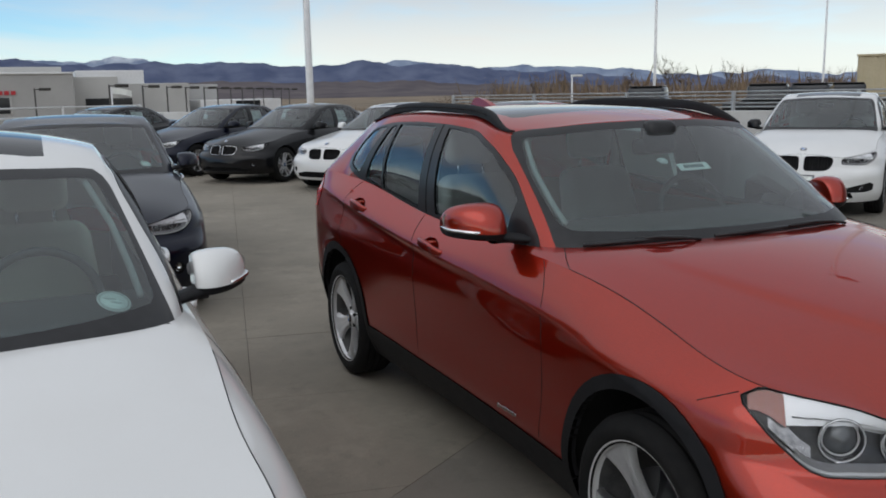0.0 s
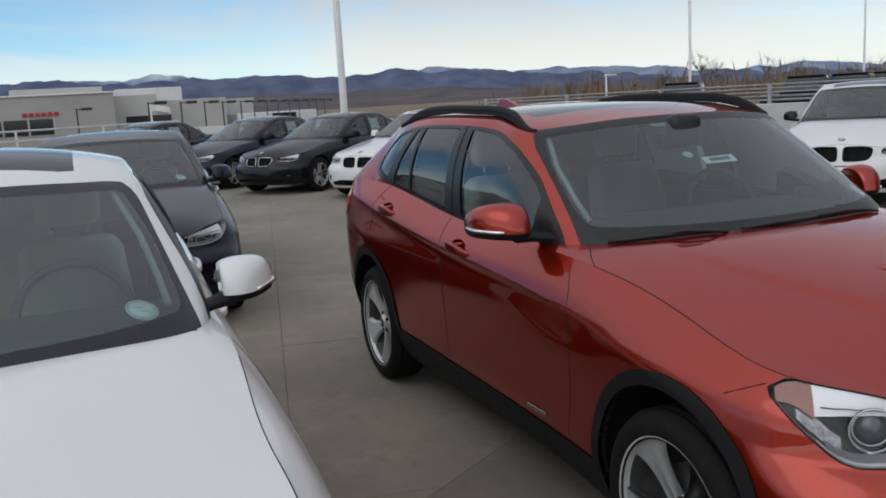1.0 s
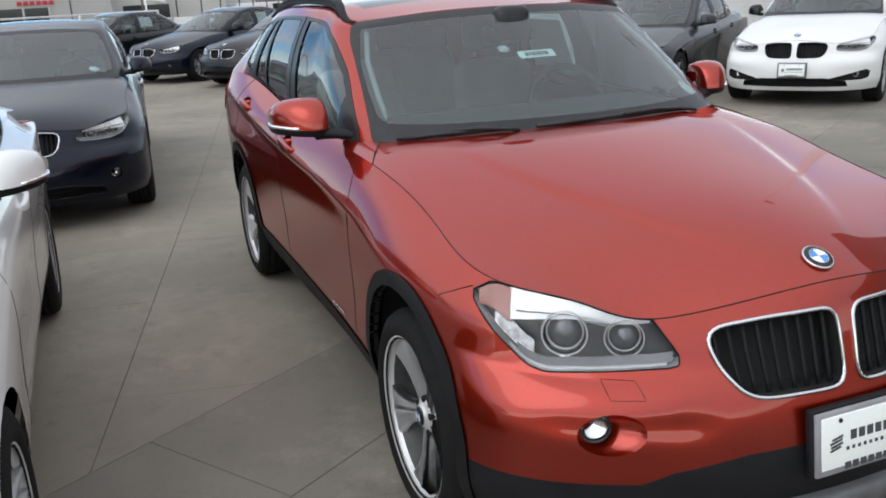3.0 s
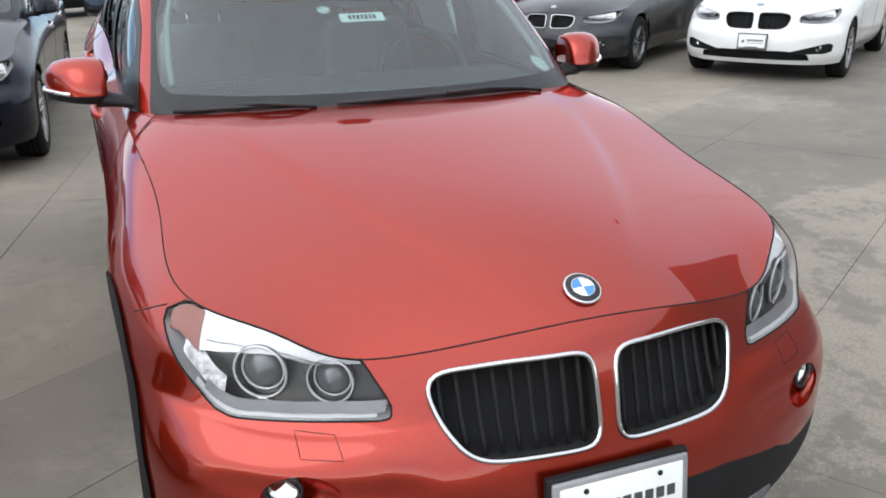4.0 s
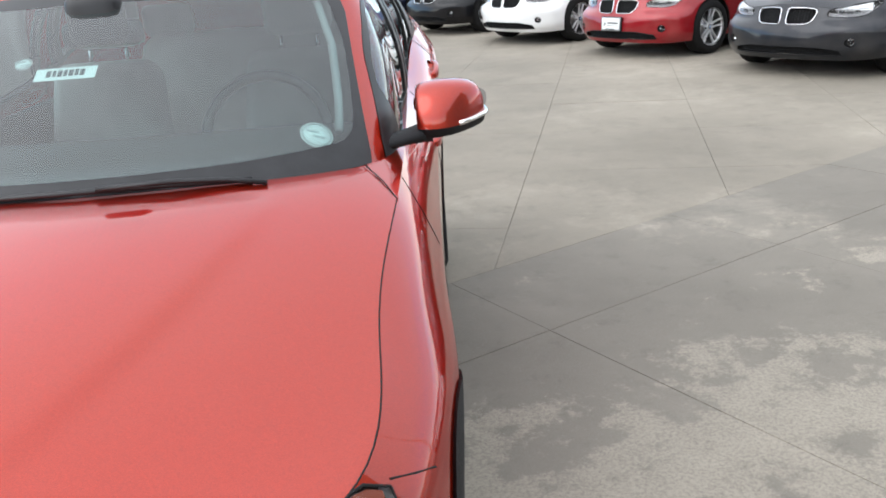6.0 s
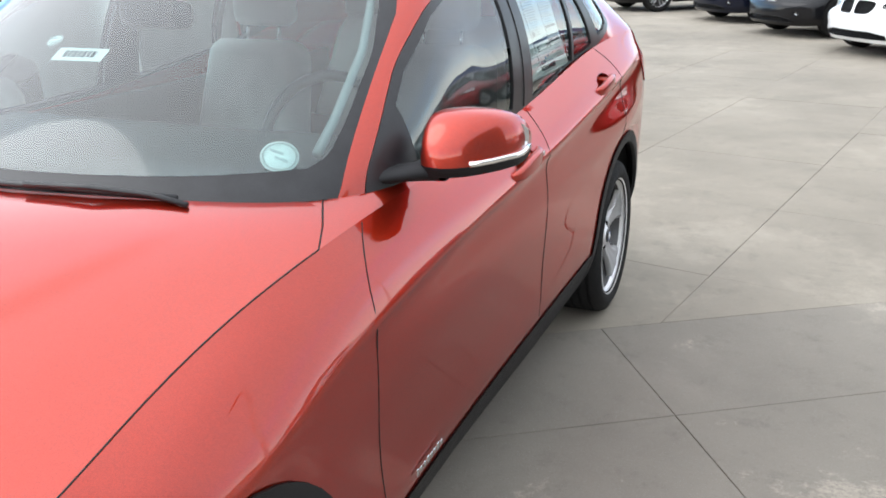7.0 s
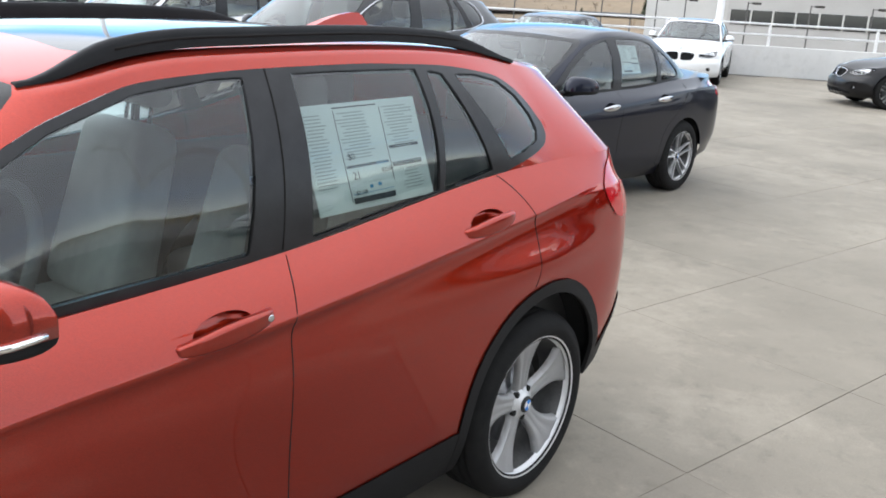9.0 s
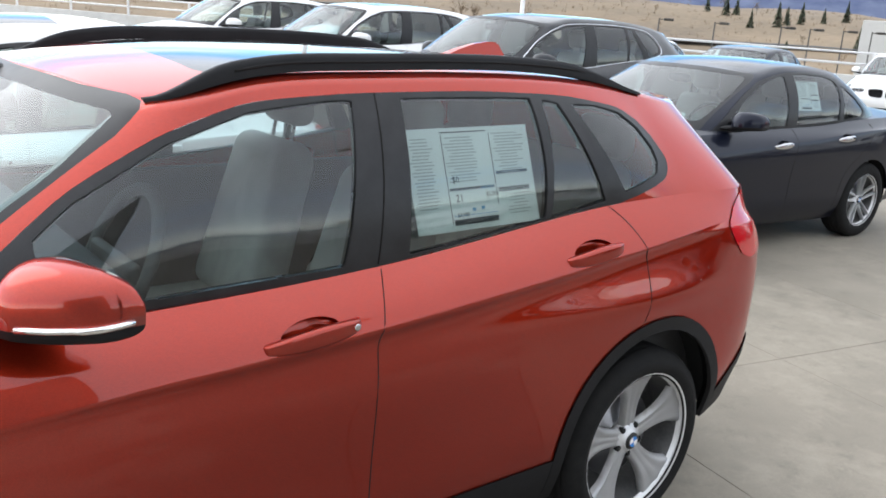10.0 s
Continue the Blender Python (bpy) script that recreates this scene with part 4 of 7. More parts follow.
        for k in range(3):
            z = s.mouth[0][1] + .02 + .022 * k
            p = [onto(tree, (x, -4, z), Y) for x in np.linspace(-s.mouth[1][0] * .9, s.mouth[1][0] * .9, 9)]
            part("intake_slat", tube([q + Vector((0, .03, 0)) for q in p if q], .005), PLASTIC, root)
    if s.sill_line:
        chin = cut(body, [(-1, -1), (1, -1), (1, .402), (-1, .402)], X, Z, lambda c: c.y < -1.5)
        part("bumper_lower_lip", thick(take(body, chin), .02), PLASTIC, root)
    if s.side_intake:
        for side in (1, -1):
            gap = take(body, cut(body, [(x * side, z) for x, z in s.side_intake], X, Z, lambda c: c.y < -1.5))
            loop = rim_loop(gap)
            part("side_intake", shifted(gap, (0, .045, 0)), DARK, root)
            wall = bmesh.new()
            rims = [[wall.verts.new(p + Vector((0, d, 0))) for p in loop] for d in (0, .046)]
            for i in range(len(loop)):
                j = (i + 1) % len(loop)
                wall.faces.new((rims[0][i], rims[0][j], rims[1][j], rims[1][i]))
            part("intake_wall", wall, PLASTIC, root)
            gap.free()
    # headlamps
    for side in (1, -1):
        ua = Vector((s.lamp_axis[0] * side, s.lamp_axis[1], 0))
        face = Vector((s.lamp_axis[1] * side, -s.lamp_axis[0], 0))
        lens = take(body, cut(body, rounded(s.lamp, 1), ua, Z, lambda c: c.x * side > .2 and c.y < -1.2))
        lamp = new("headlamp")
        lamp.parent = root
        inner = shifted(lens, -face * .055)
        ll = inner.verts.layers.float_vector["shape_normal"]
        loop = rim_loop(lens)
        wall = bmesh.new()
        a = [wall.verts.new(p) for p in loop]
        b = [wall.verts.new(p - face * .056) for p in loop]
        for i in range(len(a)):
            j = (i + 1) % len(a)
            wall.faces.new((a[i], a[j], b[j], b[i]))
        part("lamp_wall", wall, LAMP_GREY, lamp)
        part("housing", inner, LAMP_DARK, lamp)
        if loop:
            part("seal", tube(loop, .0022, True), SEAM, lamp)
        ltree = BVHTree.FromBMesh(lens)
        us = [u for u, _ in s.lamp]
        lo_u, hi_u = min(us), max(us)

        def lamp_point(u, z, depth):
            p = ltree.ray_cast(ua * u + UP * z + face * 4, -face)[0]
            return None if p is None else p - face * depth

        for u, z, r in s.lamp_eyes:
            p = lamp_point(u, z, .042)
            if p is None:
                continue
            turn = face.to_track_quat("Z", "Y").to_matrix().to_4x4()
            eye = new("projector")
            eye.parent = lamp
            eye.matrix_basis = Matrix.Translation(p) @ turn
            part("bowl", lathe([(r * 1.06, .014), (r * .98, .002), (r * .86, -.018), (r * .5, -.03), (.001, -.034)], axis="z", n=32), LAMP_DARK, eye)
            part("halo_ring", lathe([(r * 1.00, .012), (r * 1.05, .016), (r * 1.01, .020), (r * .955, .016), (r * 1.00, .012)], axis="z", n=36), HALO, eye)
            part("lens_collar", lathe([(r * .86, -.010), (r * .84, .002), (r * .79, .004), (r * .78, -.006)], axis="z", n=32), LAMP_GREY, eye)
            part("projector_lens", lathe([(r * .79, -.006), (r * .70, .008), (r * .45, .019), (.001, .025)], axis="z", n=28), PROJECTOR, eye)
            tab = rbox((r * .5, .006, .010), (0, -r * 1.04, .016), .002, 1)
            part("halo_tab", tab, REFLECTOR, eye)
        # bright brow along the upper edge, bright sill along the lower
        def edge_line(scan):
            """Height of the lens's edge along the lamp, found by feeling for it."""
            out = []
            for u in np.linspace(lo_u + .012, hi_u - .012, 40):
                for z in scan:
                    if lamp_point(u, z, 0) is not None:
                        out.append((u, z))
                        break
            return out

        tops, lows = edge_line(np.arange(.90, .55, -.002)), edge_line(np.arange(.55, .90, .002))

        def strip(u0, u1, edge, near, far, depth):
            """A band that follows one edge of the lamp, between two distances from it."""
            bm, prev = bmesh.new(), None
            for u in np.linspace(u0, u1, 16):
                e = np.interp(u, [p[0] for p in edge], [p[1] for p in edge])
                q = (u - u0) / (u1 - u0)
                row = [lamp_point(u, e + near + (far[0] + (far[1] - far[0]) * q - near) * k / 3, depth + .004 * k) for k in range(4)]
                if None in row:
                    prev = None
                    continue
                row = [bm.verts.new(p) for p in row]
                if prev:
                    for k in range(3):
                        bm.faces.new((prev[k], prev[k + 1], row[k + 1], row[k]))
                prev = row
            bmesh.ops.recalc_face_normals(bm, faces=bm.faces[:])
            return bm

        part("inner_reflector", strip(lo_u + .10, hi_u - .12, [(u, z - .016 - .055 * (u - lo_u) / (hi_u - lo_u)) for u, z in tops], 0, (-.010, -.016), .030), LAMP_GREY, lamp)
        part("brow", strip(lo_u + .07, hi_u - .105, tops, -.003, (-.012, -.072), .006), BROW, lamp)
        part("brow_shadow_gap", strip(lo_u + .13, hi_u - .125, [(u, z - .006 - .050 * (u - lo_u) / (hi_u - lo_u)) for u, z in tops], 0, (-.003, -.007), .004), LAMP_DARK, lamp)
        part("reflector_facets", strip(hi_u - .17, hi_u - .07, lows, .014, (.050, .065), .020), FACET, lamp)
        part("lower_trim", strip(lo_u + .03, hi_u - .11, lows, .003, (.007, .007), .005), BROW, lamp)
        part("lower_reflector", strip(lo_u + .015, hi_u - .13, lows, .008, (.026, .022), .010), SILVER_PLASTIC, lamp)
        if s.cladding:
            part("side_marker", strip(hi_u - .110, hi_u - .012, tops, -.004, (-.075, -.030), .004), AMBER, lamp)
        part("lens", lens, LENS, lamp)
    # kidney grilles
    for side in (1, -1):
        outline = rounded([(x * side, z) for x, z in s.kidney], 1)
        patch = take(body, cut(body, outline, X, Z, lambda c: c.y < -1.6))
        loop = rim_loop(patch)
        g = new("kidney_grille")
        g.parent = root
        part("cavity", shifted(patch, (0, .07, 0)), DARK, g)
        if loop:
            a_wall = bmesh.new()
            a = [a_wall.verts.new(p) for p in loop]
            b = [a_wall.verts.new(p + Vector((0, .071, 0))) for p in loop]
            for i in range(len(a)):
                j = (i + 1) % len(a)
                a_wall.faces.new((a[i], a[j], b[j], b[i]))
            part("cavity_wall", a_wall, DARK, g)
            part("chrome_surround", tube([p + Vector((0, -.001, 0)) for p in even(loop, 64)], .0060, True, 8), grille, g, "polished chrome surround")
        xs = [x for x, _ in s.kidney]
        count = 9
        for k in range(count):
            x = min(xs) + (max(xs) - min(xs)) * (k + .8) / (count + .6)
            ptop = np.interp(x, [p[0] for p in s.kidney[:5]], [p[1] for p in s.kidney[:5]])
            pbot = np.interp(x, [p[0] for p in s.kidney[5:][::-1]], [p[1] for p in s.kidney[5:][::-1]])
            line = []
            for z in np.linspace(pbot + .006, ptop - .006, 6):
                p = onto(tree, (x * side, -4, z), Y)
                if p:
                    line.append(p + Vector((0, .022, 0)))
            if len(line) > 2:
                part("slat", tube(line, .0060, sides=6), PLASTIC, g)
        patch.free()
    # fog lamps
    for x, z, r in s.fog:
        for side in (1, -1):
            p = onto(tree, (x * side, -4, z), Y)
            if p is None:
                continue
            f = new("fog_lamp")
            f.parent = root
            pocket = s.cladding
            shape = ellipse((x - .030) * side, z - .004, r * 1.95, r * 1.28, 30, radians(-8) * side) if pocket else ellipse(x * side, z, r * 1.22, r * 1.18, 22)
            hole = take(body, cut(body, shape, X, Z, lambda c: c.y < -1.4))
            loop = rim_loop(hole)
            if loop and pocket:  # a painted scoop that deepens towards the lamp
                base = p + Vector((-.004 * side, .046, 0))
                wall, rings = bmesh.new(), []
                for t, d in ((0, 0), (.05, .004), (.18, .008), (.45, .0), (.75, 0), (1, 0)):
                    rings.append([wall.verts.new(q.lerp(base + Vector((q.x - base.x, 0, q.z - base.z)).normalized() * r, t) + Vector((0, d, 0))) for q in loop])
                for ra, rb in zip(rings, rings[1:]):
                    for i in range(len(loop)):
                        k = (i + 1) % len(loop)
                        wall.faces.new((ra[i], ra[k], rb[k], rb[i]))
                wall.faces.new(rings[-1])
                bmesh.ops.recalc_face_normals(wall, faces=wall.faces[:])
                part("recess", wall, paint_mat, f)
            elif loop:
                part("recess", shifted(hole, (0, .05, 0)), PLASTIC, f)
                wall = bmesh.new()
                a = [wall.verts.new(q) for q in loop]
                b = [wall.verts.new(q + Vector((0, .051, 0))) for q in loop]
                for i in range(len(a)):
                    k = (i + 1) % len(a)
                    wall.faces.new((a[i], a[k], b[k], b[i]))
                part("recess_wall", wall, PLASTIC, f)
            hole.free()
            turn = Vector((.35 * side, -1, 0)).to_track_quat("Z", "Y").to_matrix().to_4x4()
            for nm, mt, prof in (("fog_bowl", REFLECTOR, [(r * .95, .0), (r * .7, -.012), (.001, -.02)]), ("fog_rim", LAMP_DARK, [(r * .9, .0), (r * 1.02, .006), (r * .98, .016), (r * .88, .012)]), ("fog_lens", LENS, [(r * .93, .010), (r * .6, .018), (.001, .021)])):
                q = lathe(prof, axis="z", n=24)
                q.transform(Matrix.Translation(p + Vector((-.006 * side, .028, .008))) @ turn)
                part(nm, q, mt, f)
    # door handles with a scooped cup
    for ya, za, yb, zb in s.handles:
        for side in (1, -1):
            h = new("door_handle")
            h.parent = root
            cy, cz = (ya + yb) / 2 - .01, (za + zb) / 2 + .006
            tilt = math.atan2(zb - za, yb - ya)
            cup = take(body, cut(body, ellipse(cy + .004, cz - .004, .078, .030, 26, tilt), Y, Z, lambda c: c.x * side > .5))
            loop = rim_loop(cup)
            if len(loop) > 5:
                mid = sum(loop, Vector()) / len(loop)
                bowl = bmesh.new()
                rings = []
                for t, d in ((1, 0), (.97, .014), (.88, .034), (.6, .048), (.1, .052)):
                    rings.append([bowl.verts.new(mid + (p - mid) * t - Vector((side * d, 0, 0))) for p in loop])
                for ra, rb in zip(rings, rings[1:]):
                    for i in range(len(loop)):
                        j = (i + 1) % len(loop)
                        bowl.faces.new((ra[i], ra[j], rb[j], rb[i]))
                bowl.faces.new(rings[-1])
                bmesh.ops.recalc_face_normals(bowl, faces=bowl.faces[:])
                part("cup", bowl, paint_mat, h)
            cup.free()
            pa, pb = onto(tree, (3 * side, ya, za), (-side, 0, 0)), onto(tree, (3 * side, yb, zb), (-side, 0, 0))
            if pa and pb:
                ln = (pb - pa).length
                grip = rbox((.024, ln, .050), (0, 0, 0), .011, 4)
                bmesh.ops.subdivide_edges(grip, edges=[e for e in grip.edges if abs((e.verts[0].co - e.verts[1].co).y) > .08], cuts=10)
                for v in grip.verts:
                    f = v.co.y / ln * 2
                    v.co.x += .009 * (1 - f * f) - .012 * f**6
                    v.co.z *= 1 - .45 * abs(f) ** 2.2 - .12 * max(0, -f)
                d = (pb - pa).normalized()
                rot = Matrix((Vector((side, 0, 0)), d, Vector((side, 0, 0)).cross(d))).transposed().to_4x4() if side > 0 else Matrix((Vector((-1, 0, 0)), d, Vector((-1, 0, 0)).cross(d) * -1)).transposed().to_4x4()
                grip.transform(Matrix.Translation((pa + pb) / 2 + Vector((.006 * side, 0, -.006))) @ rot)
                bmesh.ops.recalc_face_normals(grip, faces=grip.faces[:])
                part("grip", grip, handle_mat or paint_mat, h)
                if side > 0 and ya < .5:
                    lock = capped(lathe([(.0085, 0), (.0085, .0025), (.006, .003)], n=16))
                    lock.transform(Matrix.Translation(pb - d * .022 + Vector((.0185, 0, -.006))))
                    part("lock_cylinder", lock, CHROME, h)
    # tail lamps
    for side in (1, -1):
        tl = take(body, cut(body, rounded(s.tail, 1), Y, Z, lambda c: c.x * side > .35 and c.y > 1.2))
        lay = tl.verts.layers.float_vector["shape_normal"]
        for w in tl.verts:
            w.co += w[lay].normalized() * .004
        part("tail_lamp", thick(tl, .012), RED_LENS, root)
    body_ob = part("body", body, paint_mat, root)

    # bonnet
    half = top_ring
    ci = int(np.argmin(abs(at - kn[3])))
    cw = int(np.argmin(abs(at - kn[5])))
    cabin, foot, eave = cabin_points(s, 12 if fine else 7, 20 if fine else 12, rim=None if s.deck else top_ring)
    fk = knots_of(s.foot)
    fa = steps(fk, 12 if fine else 7)
    fi = int(np.argmin(abs(fa - fk[2])))
    fc, bc = half[0], foot[0]
    cen = [fc, fc + (bc - fc) * np.array([0, .055, .05]) + np.array([0, 0, .040]), fc + (bc - fc) * np.array([0, .20, .20]) + np.array([0, 0, .060]), fc + (bc - fc) * np.array([0, .6, .62]) + np.array([0, 0, .045]), bc]
    back_line = [p for p in foot[: fi + 1] if p[0] < half[cw][0] - .10] + [half[cw]] if s.cladding else [*foot[:fi], half[cw]]
    hood = lid_points(cen, half[ci : cw + 1], half[: ci + 1], back_line, 64 if fine else 22, 70 if fine else 11, 0)
    # one calm surface inside, meeting its edges
    q = hood.reshape(-1, 3)
    terms = lambda p: np.stack([p[:, 0] ** (2 * i) * (p[:, 1] + 1.4) ** j for i in range(3) for j in range(5)], 1)  # noqa: E731
    calm = terms(q) @ np.linalg.lstsq(terms(q), q[:, 2], rcond=None)[0]
    off = (q[:, 2] - calm).reshape(hood.shape[:2])
    fill = off * 0
    fill[0], fill[-1], fill[:, -1] = off[0], off[-1], off[:, -1]
    for edge in (fill[0], fill[-1], fill[:, -1]):  # the edges run fair
        for _ in range(12):
            edge[1:-1] = (edge[:-2] + 2 * edge[1:-1] + edge[2:]) / 4
    for _ in range(2500):
        wide = np.concatenate([fill[:, 1:2], fill], axis=1)
        fill[1:-1, :-1] = (fill[2:, :-1] + fill[:-2, :-1] + wide[1:-1, 2:] + wide[1:-1, :-2]) / 4
    q[:, 2] = calm + fill.reshape(-1)
    if s.cladding and fine:  # two creases running back from the badge
        w = cubic([-2.15, -1.95, -1.5, -1.2, -.9], [[.075], [.185], [.385], [.480], [.56]], q[:, 1])[:, 0]
        rise = np.sin(math.pi * np.clip((q[:, 1] + 2.08) / 1.13, 0, 1)) ** .8
        q[:, 2] += .0095 * rise / (1 + np.exp((q[:, 0] - w) / .011))
    hood = q.reshape(hood.shape)
    hb = sheet(mirrored(hood)[::-1])
    bmesh.ops.remove_doubles(hb, verts=hb.verts, dist=1e-5)
    htree = BVHTree.FromBMesh(hb)
    part("bonnet", hb, paint_mat, root)
    gap = bmesh.new()
    for sx in (1, -1):
        tube([Vector(p) * 1 if sx > 0 else Vector((-p[0], p[1], p[2])) for p in list(half[: cw + 1]) + ([half[cw] * .5 + foot[fi] * .5 + np.array([.006, -.012, .001]), foot[fi] + np.array([-.004, -.012, .003])] if s.cladding else [])], .0017, sides=6, bm=gap)
    part("bonnet_gap", gap, SEAM, root)
    if s.deck:
        ti = int(np.argmin(abs(at - kn[8])))
        gi = int(np.argmin(abs(fa - fk[6])))
        tail_line = half[ti:][::-1]
        f2 = foot[gi:][::-1].copy()
        edge = [f2[-1], (f2[-1] + half[ti]) / 2 + np.array([.03, 0, .004]), half[ti]]
        c2 = [f2[0], f2[0] * .5 + half[-1] * .5 + np.array([0, 0, .022]), half[-1]]
        r_edge = int(np.argmin(abs(at - kn[9])))
        lid = lid_points(c2, [f2[-1], half[ti], half[r_edge]], f2, half[r_edge:][::-1], 14, 11)
        lb = sheet(mirrored(lid)[::-1])
        bmesh.ops.remove_doubles(lb, verts=lb.verts, dist=1e-5)
        part("boot_lid", lb, paint_mat, root)
        # shoulder between the cabin's foot and the body's top edge
        sh = bmesh.new()
        i0, i1 = int(np.argmin(abs(at - kn[5]))), ti
        f0 = int(np.argmin(abs(fa - fk[2])))
        n = 24
        qa = np.linspace(at[i0], at[i1], n)
        qb = np.linspace(fa[f0], fa[gi], n)
        ra, rb = ring_of(s.levels[6], kn, qa), ring_of(s.foot, fk, qb)
        for sx in (1, -1):
            va = [sh.verts.new((sx * p[0], p[1], p[2])) for p in ra]
            vb = [sh.verts.new((sx * p[0], p[1], p[2])) for p in rb]
            for i in range(n - 1):
                sh.faces.new((va[i], va[i + 1], vb[i + 1], vb[i]))
        bmesh.ops.recalc_face_normals(sh, faces=sh.faces[:])
        part("shoulder", sh, paint_mat, root)
    if not s.deck:
        # corner between the bonnet, the body's top edge and the cabin's foot
        ra = ring_of(s.levels[6], kn, np.linspace(kn[5], kn[6], 24))
        rb = ring_of(s.foot, fk, np.linspace(fk[2], fk[4], 24))
        for sx in (1, -1):
            sh = bmesh.new()
            rows = [[sh.verts.new((sx * p[0], p[1], p[2])) for p in ra + (rb - ra) * t] for t in (0, .35, .7, 1.0)]
            for va, vb in zip(rows, rows[1:]):
                for i in range(23):
                    sh.faces.new((va[i], va[i + 1], vb[i + 1], vb[i]))
            corner = [half[cw], *back_line[:-1][-3:][::-1], *[p for p in foot[:fi + 1] if p[0] > back_line[-2][0]]]
            c0 = sh.verts.new((sx * corner[0][0], corner[0][1], corner[0][2] - .001))
            ring = [sh.verts.new((sx * p[0], p[1], p[2] - .001)) for p in corner[1:2] + corner[4:]]
            for u, v in zip(ring, ring[1:]):
                sh.faces.new((c0, u, v))
            bmesh.ops.recalc_face_normals(sh, faces=sh.faces[:])
            part("shoulder", sh, paint_mat, root)
    # cabin shell and windows
    cab = sheet(cabin)
    bmesh.ops.remove_doubles(cab, verts=cab.verts, dist=1e-5)
    ctree = BVHTree.FromBMesh(cab)
    zmid = s.foot[4][2]
    front = lambda c: c.y < s.eave[2][1] + .05  # noqa: E731
    outline = rounded(s.screen + [(-x, z) for x, z in s.screen[-2::-1]], 1)
    inner = rounded(s.screen_in + [(-x, z) for x, z in s.screen_in[-2::-1]], 1)
    frit = take(cab, cut(cab, outline, X, Z, front))
    ws = new("windscreen")
    ws.parent = root
    part("glass", take(frit, cut(frit, inner, X, Z, lambda c: True)), SCREEN_GLASS, ws)
    part("black_border", frit, TRIM, ws)
    if fine:  # pale pillar lining seen through the glass
        for side in (1, -1):
            edge = [ctree.ray_cast(Vector((x * side * .968, -4, z)), Vector((0, 1, 0)))[0] for x, z in s.screen_in[1:6]]
            lining = [p + Vector((-.014 * side, .035, -.004)) for p in edge if p]
            if len(lining) > 2:
                part("pillar_lining", tube(lining, .011, sides=8), LINING, root)
    rg = s.rear_glass + [(-x, z) for x, z in s.rear_glass[::-1]]
    rear = take(cab, cut(cab, rg, X, Z, lambda c: c.y > s.eave[6][1] - .12 and abs(c.x) < .7))
    part("rear_window", rear, SIDE_GLASS, root)
    for side in (1, -1):
        trim = take(cab, cut(cab, rounded(s.dlo, 2), Y, Z, lambda c: c.x * side > .45))
        lay = trim.verts.layers.float_vector["shape_normal"]
        if chrome_line:
            loop = rim_loop(trim)
            if loop:
                part("chrome_window_line", tube(loop, .007, True), CHROME, root)
        for pane in s.panes:
            glass = take(trim, cut(trim, rounded(pane, 2, .022), Y, Z, lambda c: True))
            for w in glass.verts:
                w.co -= Vector((side * .004, 0, 0))
            part("side_window", glass, SIDE_GLASS, root)
        if fine:  # the gap between the door frames in the middle pillar
            y0 = (s.panes[0][-1][0] + s.panes[1][0][0]) / 2
            y1 = (s.panes[0][-2][0] + s.panes[1][1][0]) / 2
            z0, z1 = s.panes[1][0][1] - .01, s.panes[1][1][1] + .01
            line = [ctree.ray_cast(Vector((3 * side, y0 + (y1 - y0) * k / 8, z0 + (z1 - z0) * k / 8)), Vector((-side, 0, 0)))[0] for k in range(9)]
            line = [p + Vector((side * .003, 0, 0)) for p in line if p]
            if len(line) > 2:
                part("pillar_gap", tube(line, .0022, sides=6), SEAM, root)
        for w in trim.verts:
            w.co += Vector((side * .002, 0, 0))
        part("window_frame", thick(trim, .022), TRIM, root)
        for line in (s.front_seam, s.mid_seam, s.back_seam):
            pts = []
            dense = cubic(np.arange(len(line)), np.array(line, float), np.linspace(0, len(line) - 1, 22))
            for y, z in dense:
                p = onto(tree, (3 * side, y, z), (-side, 0, 0))
                if p:
                    pts.append(p)
            if len(pts) > 2:
                part("door_gap", tube(pts, .0016, sides=6), SEAM, root)
    if s.glass_roof:
        x, ya, yb = s.glass_roof
        gr = take(cab, cut(cab, [(-x, ya + .02), (-x + .05, ya), (x - .05, ya), (x, ya + .02), (x, yb), (-x, yb)], X, Y, lambda c: c.z > s.eave[0][2] - .06))
        part("glass_roof", gr, ROOF_GLASS, root, "dark tinted glass roof panel")
    roof_ob = part("cabin_shell", cab, paint_mat, root)
    # mirrors
    for side in (1, -1):
        mo = mirror(side, mirror_mat or paint_mat, s.mirror_at, fine or star)
        mo.parent = root
    # badge and plate
    p = htree.ray_cast(Vector((0, s.emblem_at[1], 3)), Vector((0, 0, -1)))
    if p[0]:
        up = p[1] if p[1].z > 0 else -p[1]
        p = (p[0], up)
        roundel(.041, root, Matrix.Translation(p[0] + p[1] * .002) @ p[1].to_track_quat("Z", "X").to_matrix().to_4x4())
    if plate:
        q = onto(tree, (0, -4, s.plate_z), Y)
        if q:
            licence(root, q + Vector((0, -.024, 0)), Matrix.Rotation(radians(-6), 4, "X"))
    # wheels
    wide = .215
    first = wheel(s.tyre, s.rim, wide, "star" if star else "double", alloy)
    first.parent = root
    spots = [(1, -s.axle), (1, s.axle), (-1, -s.axle), (-1, s.axle)]
    for k, (side, y) in enumerate(spots):
        out = s.levels[2][4 if y < 0 else 7][0] - .012 - wide / 2
        mm = Matrix.Translation((side * out, y, s.tyre)) @ Matrix.Rotation(0 if side > 0 else math.pi, 4, "Z") @ Matrix.Rotation(radians((11, 23, 54, 62)[k]), 4, "X")
        if k == 0:
            first.matrix_basis = mm
        else:
            copy_thing(first, mm)
    # underside, floor and interior
    low, zb = s.levels[0], s.levels[6][6][2]
